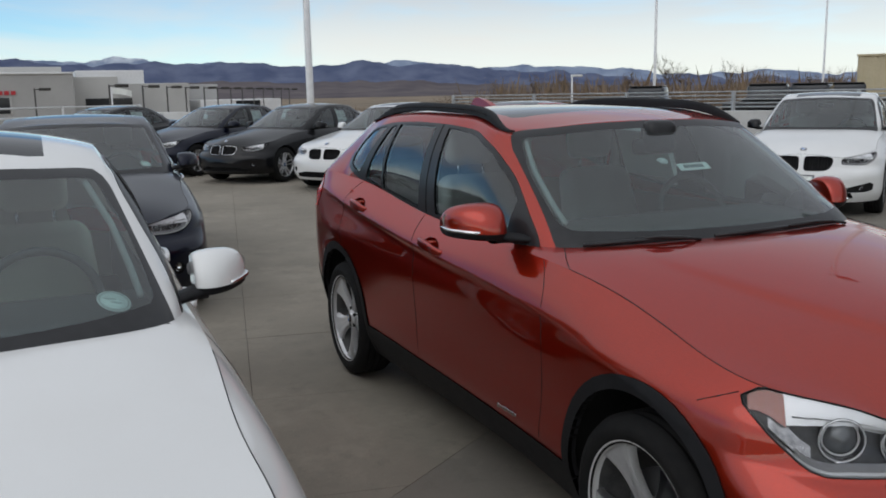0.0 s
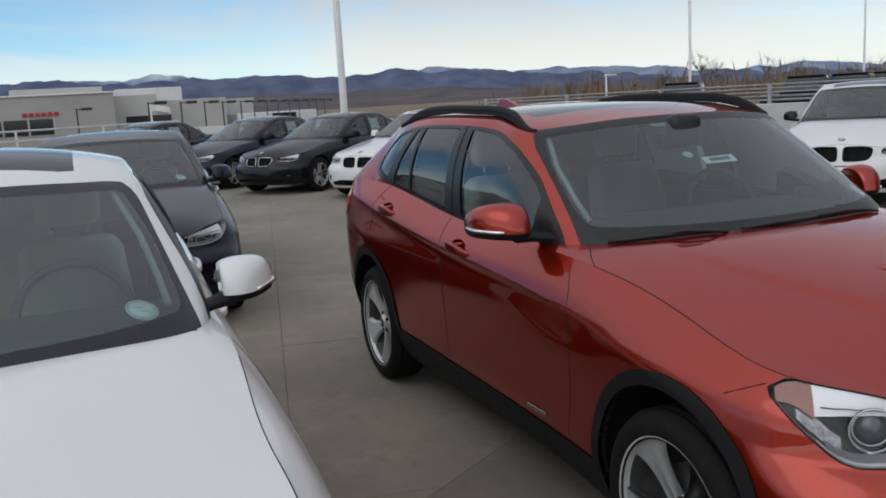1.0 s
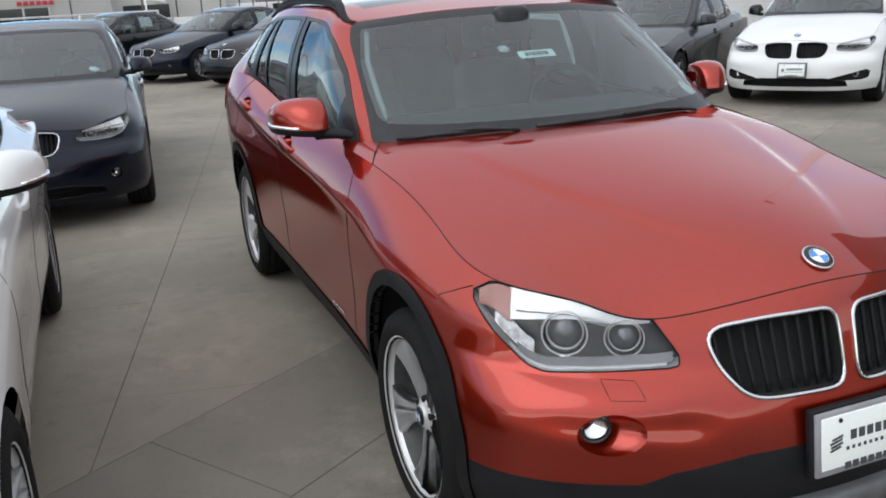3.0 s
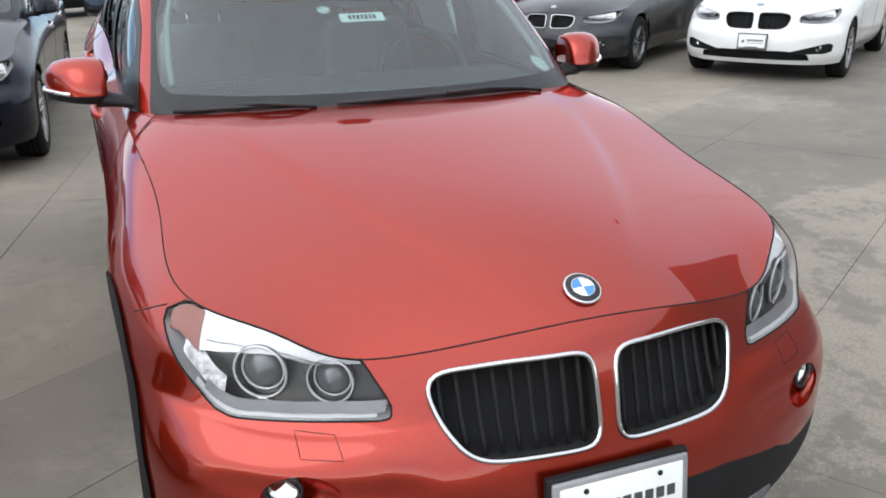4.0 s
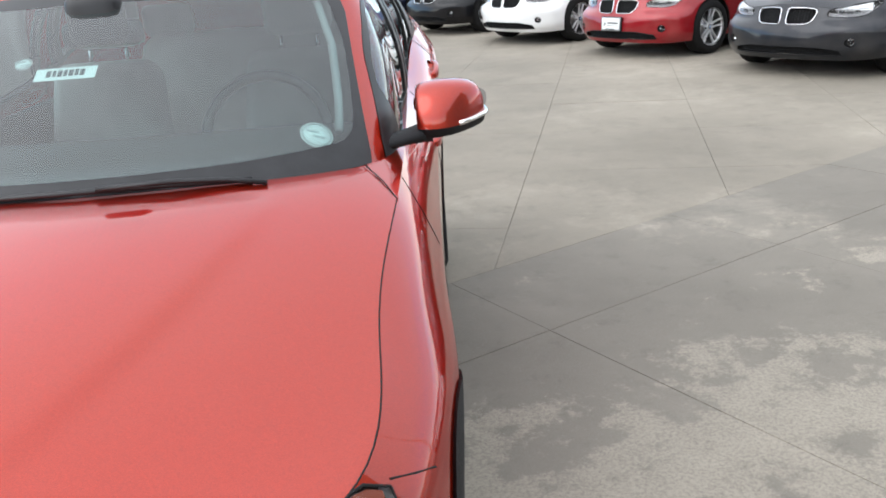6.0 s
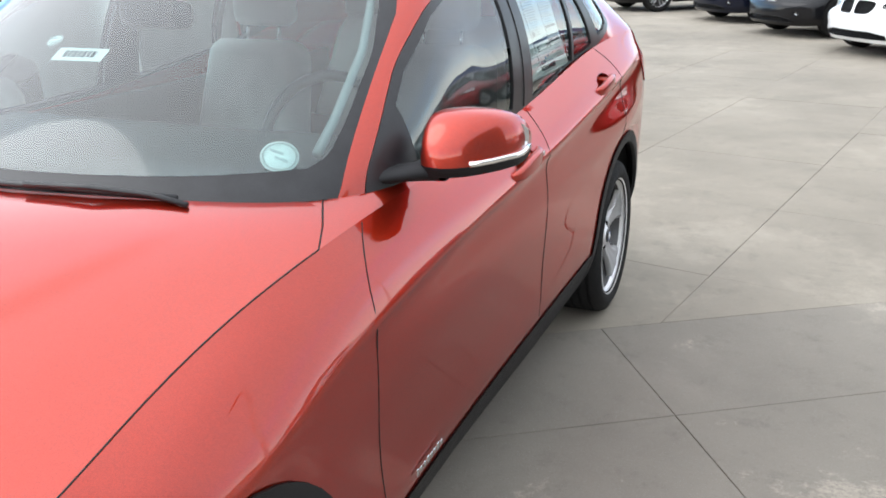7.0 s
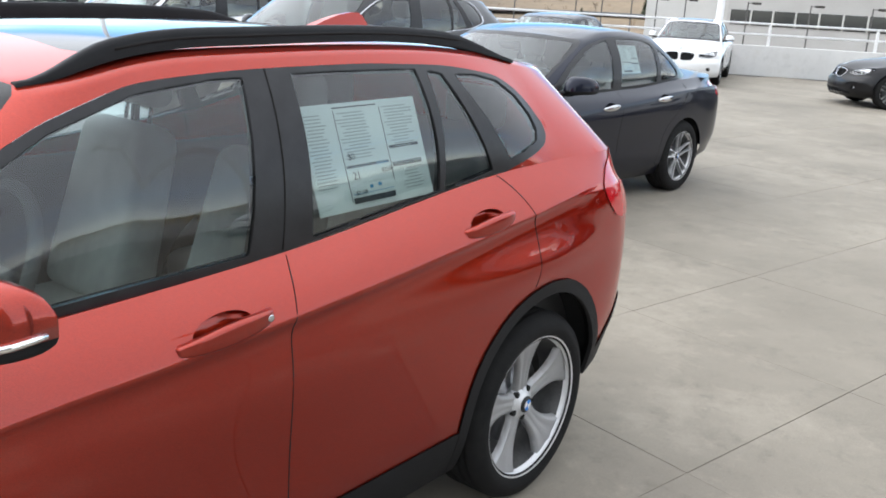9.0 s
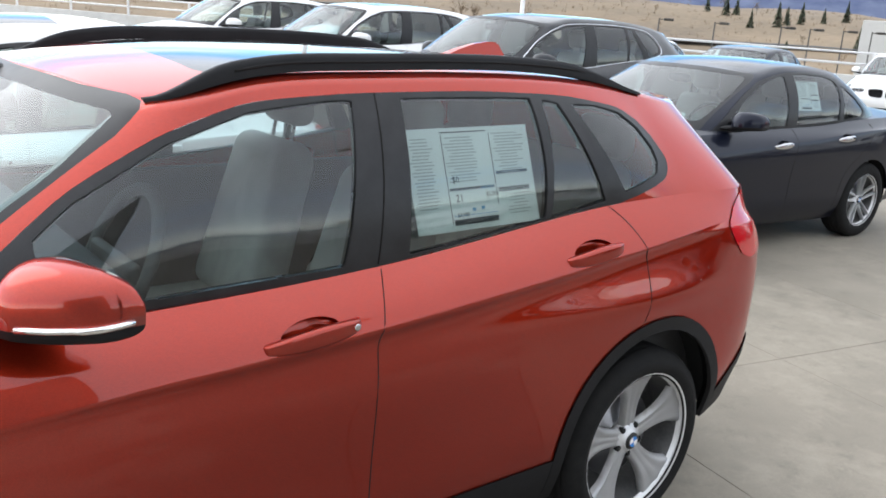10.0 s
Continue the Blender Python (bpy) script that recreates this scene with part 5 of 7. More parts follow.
    floor = rbox((1.30, s.levels[0][-1][1] - s.levels[0][0][1] - .5, .06), (0, 0, .25), .02)
    part("floor_pan", floor, DARK, root)
    part("underbody", rbox((1.58 * s.stretch[0], 1.84, .09), (0, 0, .29), .02), DARK, root)
    for side in (1, -1):
        part("door_card", rbox((.03, 2.5, zb - .30), (side * .73, .55, .28 + (zb - .30) / 2), .01, 1), DASH, root)
    part("firewall", rbox((1.4, .03, zb - .35), (0, -.72, .30 + (zb - .35) / 2), .01, 1), DASH, root)
    dy = s.foot[2][1]
    dash = rbox((1.40, .46, .20), (0, dy + .20, zb - .085), .06, 3)
    for v in dash.verts:
        v.co.y += .10 * (v.co.x / .7) ** 2
    part("dashboard", dash, DASH, root)
    whl = [(.37 + .185 * math.cos(a), dy + .56 + .075 * math.sin(a), zb - .03 + .17 * math.sin(a)) for a in (2 * math.pi * k / 28 for k in range(28))]
    st = tube(whl, .016, True, 8)
    rbox((.30, .03, .07), (.37, dy + .55, zb - .04), .012, 2, st)
    part("steering_wheel", st, DASH, root)
    if fitted:
        base = zb - .52
        for sx in (.37, -.37):
            so = seat(seats, Matrix.Translation((sx, dy + 1.00, base)))
            so.parent = root
        so = seat(seats, Matrix.Translation((0, dy + 1.90, base + .02)), 1.25)
        so.parent = root
        for sx in (.38, -.38):
            part("rear_headrest", rbox((.24, .09, .15), (sx, dy + 2.30, base + .74), .04, 3), seats, root)
        part("rear_view_mirror", rbox((.22, .05, .07), (0, s.eave[0][1] - .02, s.eave[0][2] - .11), .02, 2), TRIM, root)
    root.matrix_basis = m
    return root, tree, htree, ctree

# ---- the parking deck ----


def concrete(name, low, high, seed=0.0):
    """Weathered concrete: broad tone, tyre smudges, pale worn patches and fine grit, in world space."""
    m, n, l, b = material(name)
    geo = n.new("ShaderNodeNewGeometry")
    shift = n.new("ShaderNodeVectorMath")
    shift.inputs[1].default_value = (seed, seed * .7, 0)
    l.new(geo.outputs["Position"], shift.inputs[0])

    def noise_of(scale, detail=6, rough=.6):
        t = n.new("ShaderNodeTexNoise")
        t.inputs["Scale"].default_value, t.inputs["Detail"].default_value, t.inputs["Roughness"].default_value = scale, detail, rough
        l.new(shift.outputs[0], t.inputs["Vector"])
        return t.outputs["Fac"]

    def mix(fac, a, c, lo, hi, top):
        r = n.new("ShaderNodeMapRange")
        r.inputs["From Min"].default_value, r.inputs["From Max"].default_value, r.inputs["To Max"].default_value = lo, hi, top
        l.new(fac, r.inputs["Value"])
        x = n.new("ShaderNodeMix")
        x.data_type = "RGBA"
        l.new(r.outputs[0], x.inputs["Factor"])
        l.new(a, x.inputs[6])
        x.inputs[7].default_value = (*c, 1)
        return x.outputs[2]

    ramp = n.new("ShaderNodeValToRGB")
    ramp.color_ramp.elements[0].position, ramp.color_ramp.elements[1].position = .32, .70
    ramp.color_ramp.elements[0].color, ramp.color_ramp.elements[1].color = (*low, 1), (*high, 1)
    l.new(noise_of(.45, 8, .62), ramp.inputs["Fac"])
    col = mix(noise_of(1.7, 7, .68), ramp.outputs["Color"], tuple(c * .60 for c in low), .54, .80, .42)
    worn, broad = noise_of(2.9, 12, .76), noise_of(.42, 3, .5)
    both = n.new("ShaderNodeMath")
    both.operation = "MULTIPLY_ADD"
    l.new(broad, both.inputs[0])
    both.inputs[1].default_value = .9
    l.new(worn, both.inputs[2])
    spot = n.new("ShaderNodeVectorMath")
    spot.operation = "DISTANCE"
    spot.inputs[1].default_value = (2.2, -.9, 0)
    l.new(geo.outputs["Position"], spot.inputs[0])
    patch = n.new("ShaderNodeMapRange")
    for key, v in (("From Min", 3.4), ("From Max", 1.2), ("To Min", 0.0), ("To Max", .24)):
        patch.inputs[key].default_value = v
    l.new(spot.outputs["Value"], patch.inputs["Value"])
    spall = n.new("ShaderNodeMath")
    l.new(both.outputs[0], spall.inputs[0])
    l.new(patch.outputs[0], spall.inputs[1])
    film = mix(both.outputs[0], col, (.40, .355, .285), .98, 1.14, .26)
    # the surface skin has come off in places and bares the pitted aggregate
    bare = n.new("ShaderNodeMapRange")
    for key, v in (("From Min", 1.16), ("From Max", 1.21), ("To Min", 0.0), ("To Max", .46)):
        bare.inputs[key].default_value = v
    l.new(spall.outputs[0], bare.inputs["Value"])
    pits = n.new("ShaderNodeValToRGB")
    pits.color_ramp.elements[0].position, pits.color_ramp.elements[1].position = .34, .56
    pits.color_ramp.elements[0].color, pits.color_ramp.elements[1].color = (*[c * 1.05 for c in low], 1), (.40, .355, .285, 1)
    l.new(noise_of(75, 6, .8), pits.inputs["Fac"])
    mx = n.new("ShaderNodeMix")
    mx.data_type = "RGBA"
    l.new(bare.outputs[0], mx.inputs["Factor"])
    l.new(film, mx.inputs[6])
    l.new(pits.outputs["Color"], mx.inputs[7])
    col = mx.outputs[2]
    col = mix(noise_of(5.5, 9, .8), col, tuple(c * .62 for c in low), .54, .68, .4)
    grit = noise_of(95, 4, .7)
    col = mix(grit, col, tuple(c * .45 for c in low), .56, .80, .45)
    col = mix(noise_of(230, 2, .5), col, (.55, .53, .49), .62, .85, .4)
    l.new(col, b.inputs["Base Color"])
    b.inputs["Roughness"].default_value = .86
    bp = n.new("ShaderNodeBump")
    bp.inputs["Strength"].default_value, bp.inputs["Distance"].default_value = .35, .004
    add = n.new("ShaderNodeMath")
    add.operation = "ADD"
    l.new(grit, add.inputs[0])
    l.new(worn, add.inputs[1])
    l.new(add.outputs[0], bp.inputs["Height"])
    l.new(bp.outputs["Normal"], b.inputs["Normal"])
    return m


CONCRETE = concrete("weathered_concrete", (0.164, 0.144, 0.114), (0.268, 0.237, 0.190))
CONCRETE_OLD = concrete("older_grey_concrete", (0.134, 0.120, 0.099), (0.222, 0.199, 0.165))
JOINT = noisy("joint_filler", (0.085, 0.078, 0.068), (0.13, 0.12, 0.105), 3, 0.9)
WALL = concrete("pale_concrete_wall", (0.52, 0.515, 0.50), (0.63, 0.625, 0.61), 31.0)
GALV = noisy("white_painted_steel", (0.60, 0.60, 0.60), (0.72, 0.72, 0.72), 4, 0.45, fine=80)
STEEL = noisy("galvanised_steel", (0.34, 0.35, 0.36), (0.48, 0.49, 0.50), 6, 0.45, metal=0.5, fine=80)
POST_BLACK = noisy("dark_bronze_paint", (0.02, 0.018, 0.016), (0.04, 0.036, 0.032), 6, 0.5, fine=60)

AX, BX = Vector((.88, .475, 0)), Vector((.475, -.88, 0))  # the deck's own directions


def flat(outline, z, name, mat, thickness=0.2):
    bm = bmesh.new()
    top = [bm.verts.new((x, y, z)) for x, y in outline]
    bot = [bm.verts.new((x, y, z - thickness)) for x, y in outline]
    bm.faces.new(top)
    bm.faces.new(bot[::-1])
    for i in range(len(top)):
        j = (i + 1) % len(top)
        bm.faces.new((top[j], top[i], bot[i], bot[j]))
    bmesh.ops.recalc_face_normals(bm, faces=bm.faces[:])
    return part(name, bm, mat, smooth=False)


CORNER = Vector((1.7, 27.8, 0))
deck_outline = [CORNER, CORNER + BX * 62, CORNER + BX * 62 - AX * 60, CORNER - AX * 60]
deck = flat([(p.x, p.y) for p in deck_outline], -.014, "floor", JOINT, .6)
tagged(deck, "worn beige concrete deck of a rooftop car park", "floor", kind="structure")


def wall_between(name, a, b, height, label, thick_w=.22):
    """A parapet of concrete from a to b with a rounded coping."""
    d = b - a
    turn = Matrix.Rotation(math.atan2(d.y, d.x), 4, "Z")
    mid = (a + b) / 2
    bm = rbox((d.length, thick_w, height), (0, 0, height / 2 - .01), .012, 2)
    bm.transform(Matrix.Translation(mid) @ turn)
    ob = part(name, bm, WALL, smooth=False)
    tagged(ob, label, "wall", kind="structure")
    return ob


def railing(a, b, z0, z1, count, step, label, mat=GALV, r=.022):
    """A rail fence on a parapet: posts and level bars."""
    d = b - a
    n = max(2, int(d.length / step))
    root = thing("railing", label, "railing")
    first = None
    for i in range(n + 1):
        p = a + d * (i / n)
        if first is None:
            bm = rbox((.07, .07, z1 - z0 + .03), (0, 0, (z1 - z0) / 2), .008, 1)
            first = part("post", bm, mat, root, smooth=False)
            first.matrix_basis = Matrix.Translation((p.x, p.y, z0))
        else:
            o = new("post", first.data)
            o.parent = root
            o.matrix_basis = Matrix.Translation((p.x, p.y, z0))
    for k in range(count):
        z = z0 + (z1 - z0) * (k + 1) / count
        part("rail", tube([(a.x, a.y, z), (b.x, b.y, z)], r, sides=8), mat, root)
    return root


# right-hand and rear parapets
wall_between("wall_east", CORNER + BX * -.5, CORNER + BX * 62, 1.12, "pale concrete parapet behind the parked row")
wall_between("wall_north", CORNER - AX * .3, CORNER - AX * 60, .80, "pale concrete parapet at the deck's end")
wall_between("wall_west", CORNER - AX * 60, CORNER - AX * 60 + BX * 62, 1.0, "pale concrete parapet on the far side")
wall_between("wall_south", CORNER + BX * 62, CORNER + BX * 62 - AX * 60, 1.0, "pale concrete parapet behind the camera")
# unseen wall, added to keep low sky light off the deck and flank
SHADE_WALL = noisy("grey_rendered_wall", (0.15, 0.145, 0.135), (0.23, 0.222, 0.205), 1.2, 0.85, bump=0.2, fine=60)
shade_from = Vector((7.6, 1.2, 0))
shade_bm = rbox((20, .3, 5.6), (10, 0, 2.78), .02, 1)
shade_bm.transform(Matrix.Translation(shade_from) @ Matrix.Rotation(math.atan2(BX.y, BX.x), 4, "Z"))
tagged(part("wall_east", shade_bm, SHADE_WALL, smooth=False), "plain grey wall added out of view to block low sky light", "wall", kind="structure")
railing(CORNER + BX * 12, CORNER + BX * 60, 1.11, 1.50, 5, 2.4, "galvanised five-bar railing on the concrete parapet", STEEL, .016)
railing(CORNER - AX * 1, CORNER - AX * 58, .79, 1.36, 2, 2.6, "white painted two-bar railing on the concrete parapet", GALV, .03)


def lamp_pole(p, z0, height, r, label):
    root = thing("light_pole", label, "light pole", "white light poles", Matrix.Translation((p[0], p[1], z0)))
    part("shaft", capped(lathe([(r * 1.05, 0), (r, .05), (r * .7, height)], axis="z", n=18)), GALV, root)
    part("base_plate", rbox((r * 3.2, r * 3.2, .03), (0, 0, .015), .006), GALV, root, smooth=False)
    part("lamp_head", rbox((.75, .34, .14), (.35, 0, height - .05), .03), GALV, root)
    return root


lamp_pole((4.95, 21.75), 1.11, 9, .108, "tall white tapered light pole on the parapet")
lamp_pole((12.35, 8.05), 1.11, 9, .108, "tall white tapered light pole on the parapet")
lamp_pole((-7.55, 22.85), .79, 9, .10, "tall white tapered light pole on the parapet")

# ---- surroundings ----


def land_height(x, y):
    r, az = math.hypot(x, y), math.degrees(math.atan2(x, y))
    step = lambda a, b, v: (lambda q: q * q * (3 - 2 * q))(min(1, max(0, (v - a) / (b - a))))  # noqa: E731
    z = -7.0
    hill = step(-98, -60, az) * (1 - step(-28, -8, az))
    z += hill * 17 * step(110, 330, r) + hill * 1.6 * noise.noise((x * .02, y * .02, 0)) * step(60, 160, r)
    lot = step(18, 30, az) * (1 - step(80, 110, az))
    z += lot * 6.95 * (1 - step(90, 260, r)) * step(14, 22, r)
    z += 3.0 * noise.noise((x * .004, y * .004, 3.0)) * step(300, 900, r)
    return z


def land_material():
    m, n, l, b = material("dry_grass_land")
    geo = n.new("ShaderNodeNewGeometry")
    big, small = n.new("ShaderNodeTexNoise"), n.new("ShaderNodeTexNoise")
    big.inputs["Scale"].default_value, big.inputs["Detail"].default_value = .018, 8
    small.inputs["Scale"].default_value, small.inputs["Detail"].default_value = .6, 6
    for t in (big, small):
        l.new(geo.outputs["Position"], t.inputs["Vector"])
    ramp = n.new("ShaderNodeValToRGB")
    e = ramp.color_ramp.elements
    e[0].position, e[0].color = .30, (.085, .065, .045, 1)
    e[1].position, e[1].color = .72, (.25, .185, .115, 1)
    mid = e.new(.5)
    mid.color = (.17, .125, .078, 1)
    add = n.new("ShaderNodeMath")
    add.operation = "MULTIPLY_ADD"
    l.new(small.outputs["Fac"], add.inputs[0])
    add.inputs[1].default_value = .35
    l.new(big.outputs["Fac"], add.inputs[2])
    sub = n.new("ShaderNodeMath")
    sub.operation = "SUBTRACT"
    l.new(add.outputs[0], sub.inputs[0])
    sub.inputs[1].default_value = .17
    l.new(sub.outputs[0], ramp.inputs["Fac"])
    l.new(ramp.outputs["Color"], b.inputs["Base Color"])
    b.inputs["Roughness"].default_value = .95
    return m


LAND = land_material()
ROAD = noisy("asphalt", (0.045, 0.045, 0.047), (0.075, 0.075, 0.077), .05, 0.9, fine=3)
bm = bmesh.new()
radii = [0, 14, 20, 26, 40, 60, 80, 110, 140, 170, 200, 230, 260, 300, 350, 420, 520, 700, 1000, 1500, 2200, 3200, 4600]
count = 160
rows = []
for r in radii[1:]:
    rows.append([bm.verts.new((r * math.sin(a), r * math.cos(a), land_height(r * math.sin(a), r * math.cos(a)))) for a in (2 * math.pi * k / count for k in range(count))])
hub_v = bm.verts.new((0, 0, -7))
for k in range(count):
    bm.faces.new((hub_v, rows[0][(k + 1) % count], rows[0][k]))
for a, b in zip(rows, rows[1:]):
    for k in range(count):
        bm.faces.new((a[k], a[(k + 1) % count], b[(k + 1) % count], b[k]))
bmesh.ops.recalc_face_normals(bm, faces=bm.faces[:])
tagged(part("ground", bm, LAND), "dry tan grassland rolling away below the car park", "ground", kind="structure")


def strip(name, line, width, mat, label, lift=.05):
    """A road laid over the land along a line."""
    bm = bmesh.new()
    pts = [Vector((x, y, 0)) for x, y in line]
    dense = []
    for a, b in zip(pts, pts[1:]):
        dense += [a.lerp(b, k / 16) for k in range(16)]
    dense.append(pts[-1])
    rows = []
    for i, p in enumerate(dense):
        d = (dense[min(i + 1, len(dense) - 1)] - dense[max(i - 1, 0)]).normalized()
        s = Vector((-d.y, d.x, 0))
        rows.append([bm.verts.new((*(p + s * w).xy, max(land_height(*(p + s * w * q).xy) for q in (1, .5, 0, -.5)) + lift)) for w in (-width / 2, 0, width / 2)])
    for a, b in zip(rows, rows[1:]):
        for j in range(2):
            bm.faces.new((a[j], a[j + 1], b[j + 1], b[j]))
    bmesh.ops.recalc_face_normals(bm, faces=bm.faces[:])
    return tagged(part(name, bm, mat), label, "road", kind="structure")


strip("road", [(-150, 10), (-125, 60), (-85, 105), (-30, 140)], 12, ROAD, "dark asphalt road along the foot of the dry hill", .35)
strip("road", [(-230, 40), (-180, 110), (-120, 160), (-40, 205)], 7, ROAD, "narrow asphalt road across the dry hill", .5)


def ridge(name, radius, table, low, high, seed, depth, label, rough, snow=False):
    """A mountain range seen from far off: crest by bearing and elevation, with gullies in its face; distance haze is
    painted into its two tones.
    """
    m, n, l, b = material(name + "_hazed_rock")
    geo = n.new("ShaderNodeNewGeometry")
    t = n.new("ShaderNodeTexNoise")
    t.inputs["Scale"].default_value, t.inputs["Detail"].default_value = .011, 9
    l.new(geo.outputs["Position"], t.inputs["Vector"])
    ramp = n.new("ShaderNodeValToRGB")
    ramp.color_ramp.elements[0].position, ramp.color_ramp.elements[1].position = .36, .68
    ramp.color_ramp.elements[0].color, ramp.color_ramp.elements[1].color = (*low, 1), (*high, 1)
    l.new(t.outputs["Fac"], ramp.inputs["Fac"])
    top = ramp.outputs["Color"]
    if snow:
        sep = n.new("ShaderNodeSeparateXYZ")
        l.new(geo.outputs["Position"], sep.inputs[0])
        w = n.new("ShaderNodeMath")
        w.operation = "MULTIPLY_ADD"
        l.new(t.outputs["Fac"], w.inputs[0])
        w.inputs[1].default_value = 90
        l.new(sep.outputs["Z"], w.inputs[2])
        r = n.new("ShaderNodeMapRange")
        r.inputs["From Min"].default_value, r.inputs["From Max"].default_value, r.inputs["To Max"].default_value = snow, snow + 25, .8
        l.new(w.outputs[0], r.inputs["Value"])
        x = n.new("ShaderNodeMix")
        x.data_type = "RGBA"
        l.new(r.outputs[0], x.inputs["Factor"])
        l.new(top, x.inputs[6])
        x.inputs[7].default_value = (.62, .66, .72, 1)
        top = x.outputs[2]
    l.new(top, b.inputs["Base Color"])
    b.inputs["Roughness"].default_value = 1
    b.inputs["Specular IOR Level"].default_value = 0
    bm = bmesh.new()
    az = np.arange(-60, 100, .16)
    crest = np.interp(az, [a for a, _ in table], [e for _, e in table])
    prev = None
    for a, e in zip(az, crest):
        col = []
        jag = sum(noise.noise((a * f, seed, f)) / f**.9 for f in (.35, .8, 1.9, 4.1, 9)) * rough
        for k in range(9):
            q = k / 8
            rr = radius - depth * (1 - q)
            h = (e + jag) * q ** 1.25 + .10 * rough * noise.noise((a * 2.2, q * 3, seed)) * math.sin(math.pi * q) * 3
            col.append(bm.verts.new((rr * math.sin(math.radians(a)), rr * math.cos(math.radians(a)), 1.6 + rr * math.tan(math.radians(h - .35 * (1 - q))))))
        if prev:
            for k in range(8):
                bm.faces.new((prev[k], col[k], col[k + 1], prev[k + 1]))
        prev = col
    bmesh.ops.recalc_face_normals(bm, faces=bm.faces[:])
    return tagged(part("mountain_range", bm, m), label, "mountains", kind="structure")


# the blue of the ranges is distance haze mixed into their rock tones
ridge("far_range", 4300, [(-60, 2.6), (-26, 2.5), (-1.5, 2.05), (3, 2.2), (5, 2.3), (8, 2.15), (14, 1.55), (24, 1.75), (29, 1.5), (33.4, 1.62), (36, 1.2), (43, .82), (49, .52), (60, .45), (100, .5)], (.15, .19, .28), (.26, .31, .40), 1.7, 300, "distant haze-blue mountains with snow on the highest peaks", .16, snow=205)
ridge("front_range", 3500, [(-60, 2.7), (-26, 2.5), (-4, 2.35), (-1, 2.30), (2.5, 1.95), (6, 1.85), (10.5, 2.12), (15, 1.72), (18.5, 1.95), (22, 1.72), (26, 1.62), (30, 1.15), (34, 1.05), (37.5, .55), (40, .80), (43, .50), (49, .30), (60, .25), (100, .3)], (.075, .092, .155), (.125, .145, .215), 8.2, 420, "hazy blue-grey front range of mountains under the sky", .14)
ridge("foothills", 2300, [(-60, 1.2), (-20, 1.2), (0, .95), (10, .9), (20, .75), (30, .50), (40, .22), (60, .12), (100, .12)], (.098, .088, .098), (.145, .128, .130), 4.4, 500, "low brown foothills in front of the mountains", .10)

# showroom across the road
STUCCO = noisy("grey_stucco", (0.42, 0.415, 0.40), (0.50, 0.495, 0.48), .25, 0.9, fine=6)
STUCCO_DARK = noisy("taupe_stucco", (0.34, 0.335, 0.325), (0.41, 0.405, 0.395), .25, 0.9, fine=6)
SHOW_GLASS = plain("showroom_glass", (0.02, 0.022, 0.025), .08)
SIGN_RED = plain("sign_red", (.45, .02, .03), .4)

hall = thing("showroom_building", "long low grey stucco showroom with dark window bands", "building", m=pose(-2, 126, -7, 0, 0, 0))
for nm, x0, x1, y0, y1, h, mat in (("main_hall", -60, 10.5, 0, 40, 11.5, STUCCO), ("front_block", -46, 4.8, -3, 8, 11.9, STUCCO_DARK), ("roof_unit", 5.5, 14.6, 6, 16, 12.5, GALV), ("roof_parapet", -8, 3.6, 2, 6, 12.9, STUCCO), ("service_wing", 10.5, 20.5, 4, 40, 10.6, STUCCO), ("rear_wing", 20.5, 26.5, 14, 40, 10.5, STUCCO_DARK), ("wash_bay", 22, 34, 4, 13.9, 8.1, GALV)):
    part(nm, rbox((x1 - x0, y1 - y0, h), ((x0 + x1) / 2, (y0 + y1) / 2, h / 2), .06, 1), mat, hall, smooth=False)
for k in range(14):
    x = -44 + 3.05 * k
    part("window", rbox((2.8, .12, 2.0), (x, -3.05, 7.9), .02, 1), SHOW_GLASS, hall, smooth=False)
    part("mullion", rbox((.22, .22, 2.2), (x + 1.52, -3.08, 7.9), .02, 1), STUCCO, hall, smooth=False)
part("garage_opening", rbox((6.0, .12, 2.4), (9.2, -.04, 7.4), .02, 1), SHOW_GLASS, hall, smooth=False)
part("bay_opening", rbox((3.6, .12, 1.4), (29, 3.96, 7.2), .02, 1), SHOW_GLASS, hall, smooth=False)
for k in range(6):
    part("sign_bar", rbox((.55, .14, .5), (-6.2 + .75 * k, -3.09, 9.5), .03, 1), SIGN_RED, hall, smooth=False)
part("coping", rbox((51, 11.4, .25), (-20.6, 2.5, 11.95), .04, 1), GALV, hall, smooth=False)


def box_lamp(m, height, group):
    root = thing("parking_lot_lamp", "dark square-headed parking lot lamp post", "lamp post", group, m)
    part("shaft", capped(lathe([(.10, 0), (.09, .3), (.075, height)], axis="z", n=8)), POST_BLACK, root)
    part("arm", rbox((.9, .08, .08), (.42, 0, height - .06), .01, 1), POST_BLACK, root, smooth=False)
    part("head", rbox((.95, .5, .26), (.95, 0, height - .05), .03, 1), POST_BLACK, root, smooth=False)
    part("cap", capped(lathe([(.085, height), (.02, height + .06)], axis="z", n=8)), POST_BLACK, root)
    return root


first_lamp = box_lamp(pose(0, 0, -50), 9.6, "lamp posts of the lots below")
lot_lamps = [(.2, 92, 9.6), (4.3, 74, 8.0), (6.2, 82, 8.4), (7.6, 90, 9.0), (8.7, 98, 9.6), (9.8, 104, 9.9), (10.6, 110, 10.2), (11.4, 116, 10.2), (12.1, 122, 10.3), (12.8, 128, 10.5), (13.4, 136, 10.7), (14.0, 142, 10.8), (14.5, 150, 11.0), (15.0, 156, 11.0)]
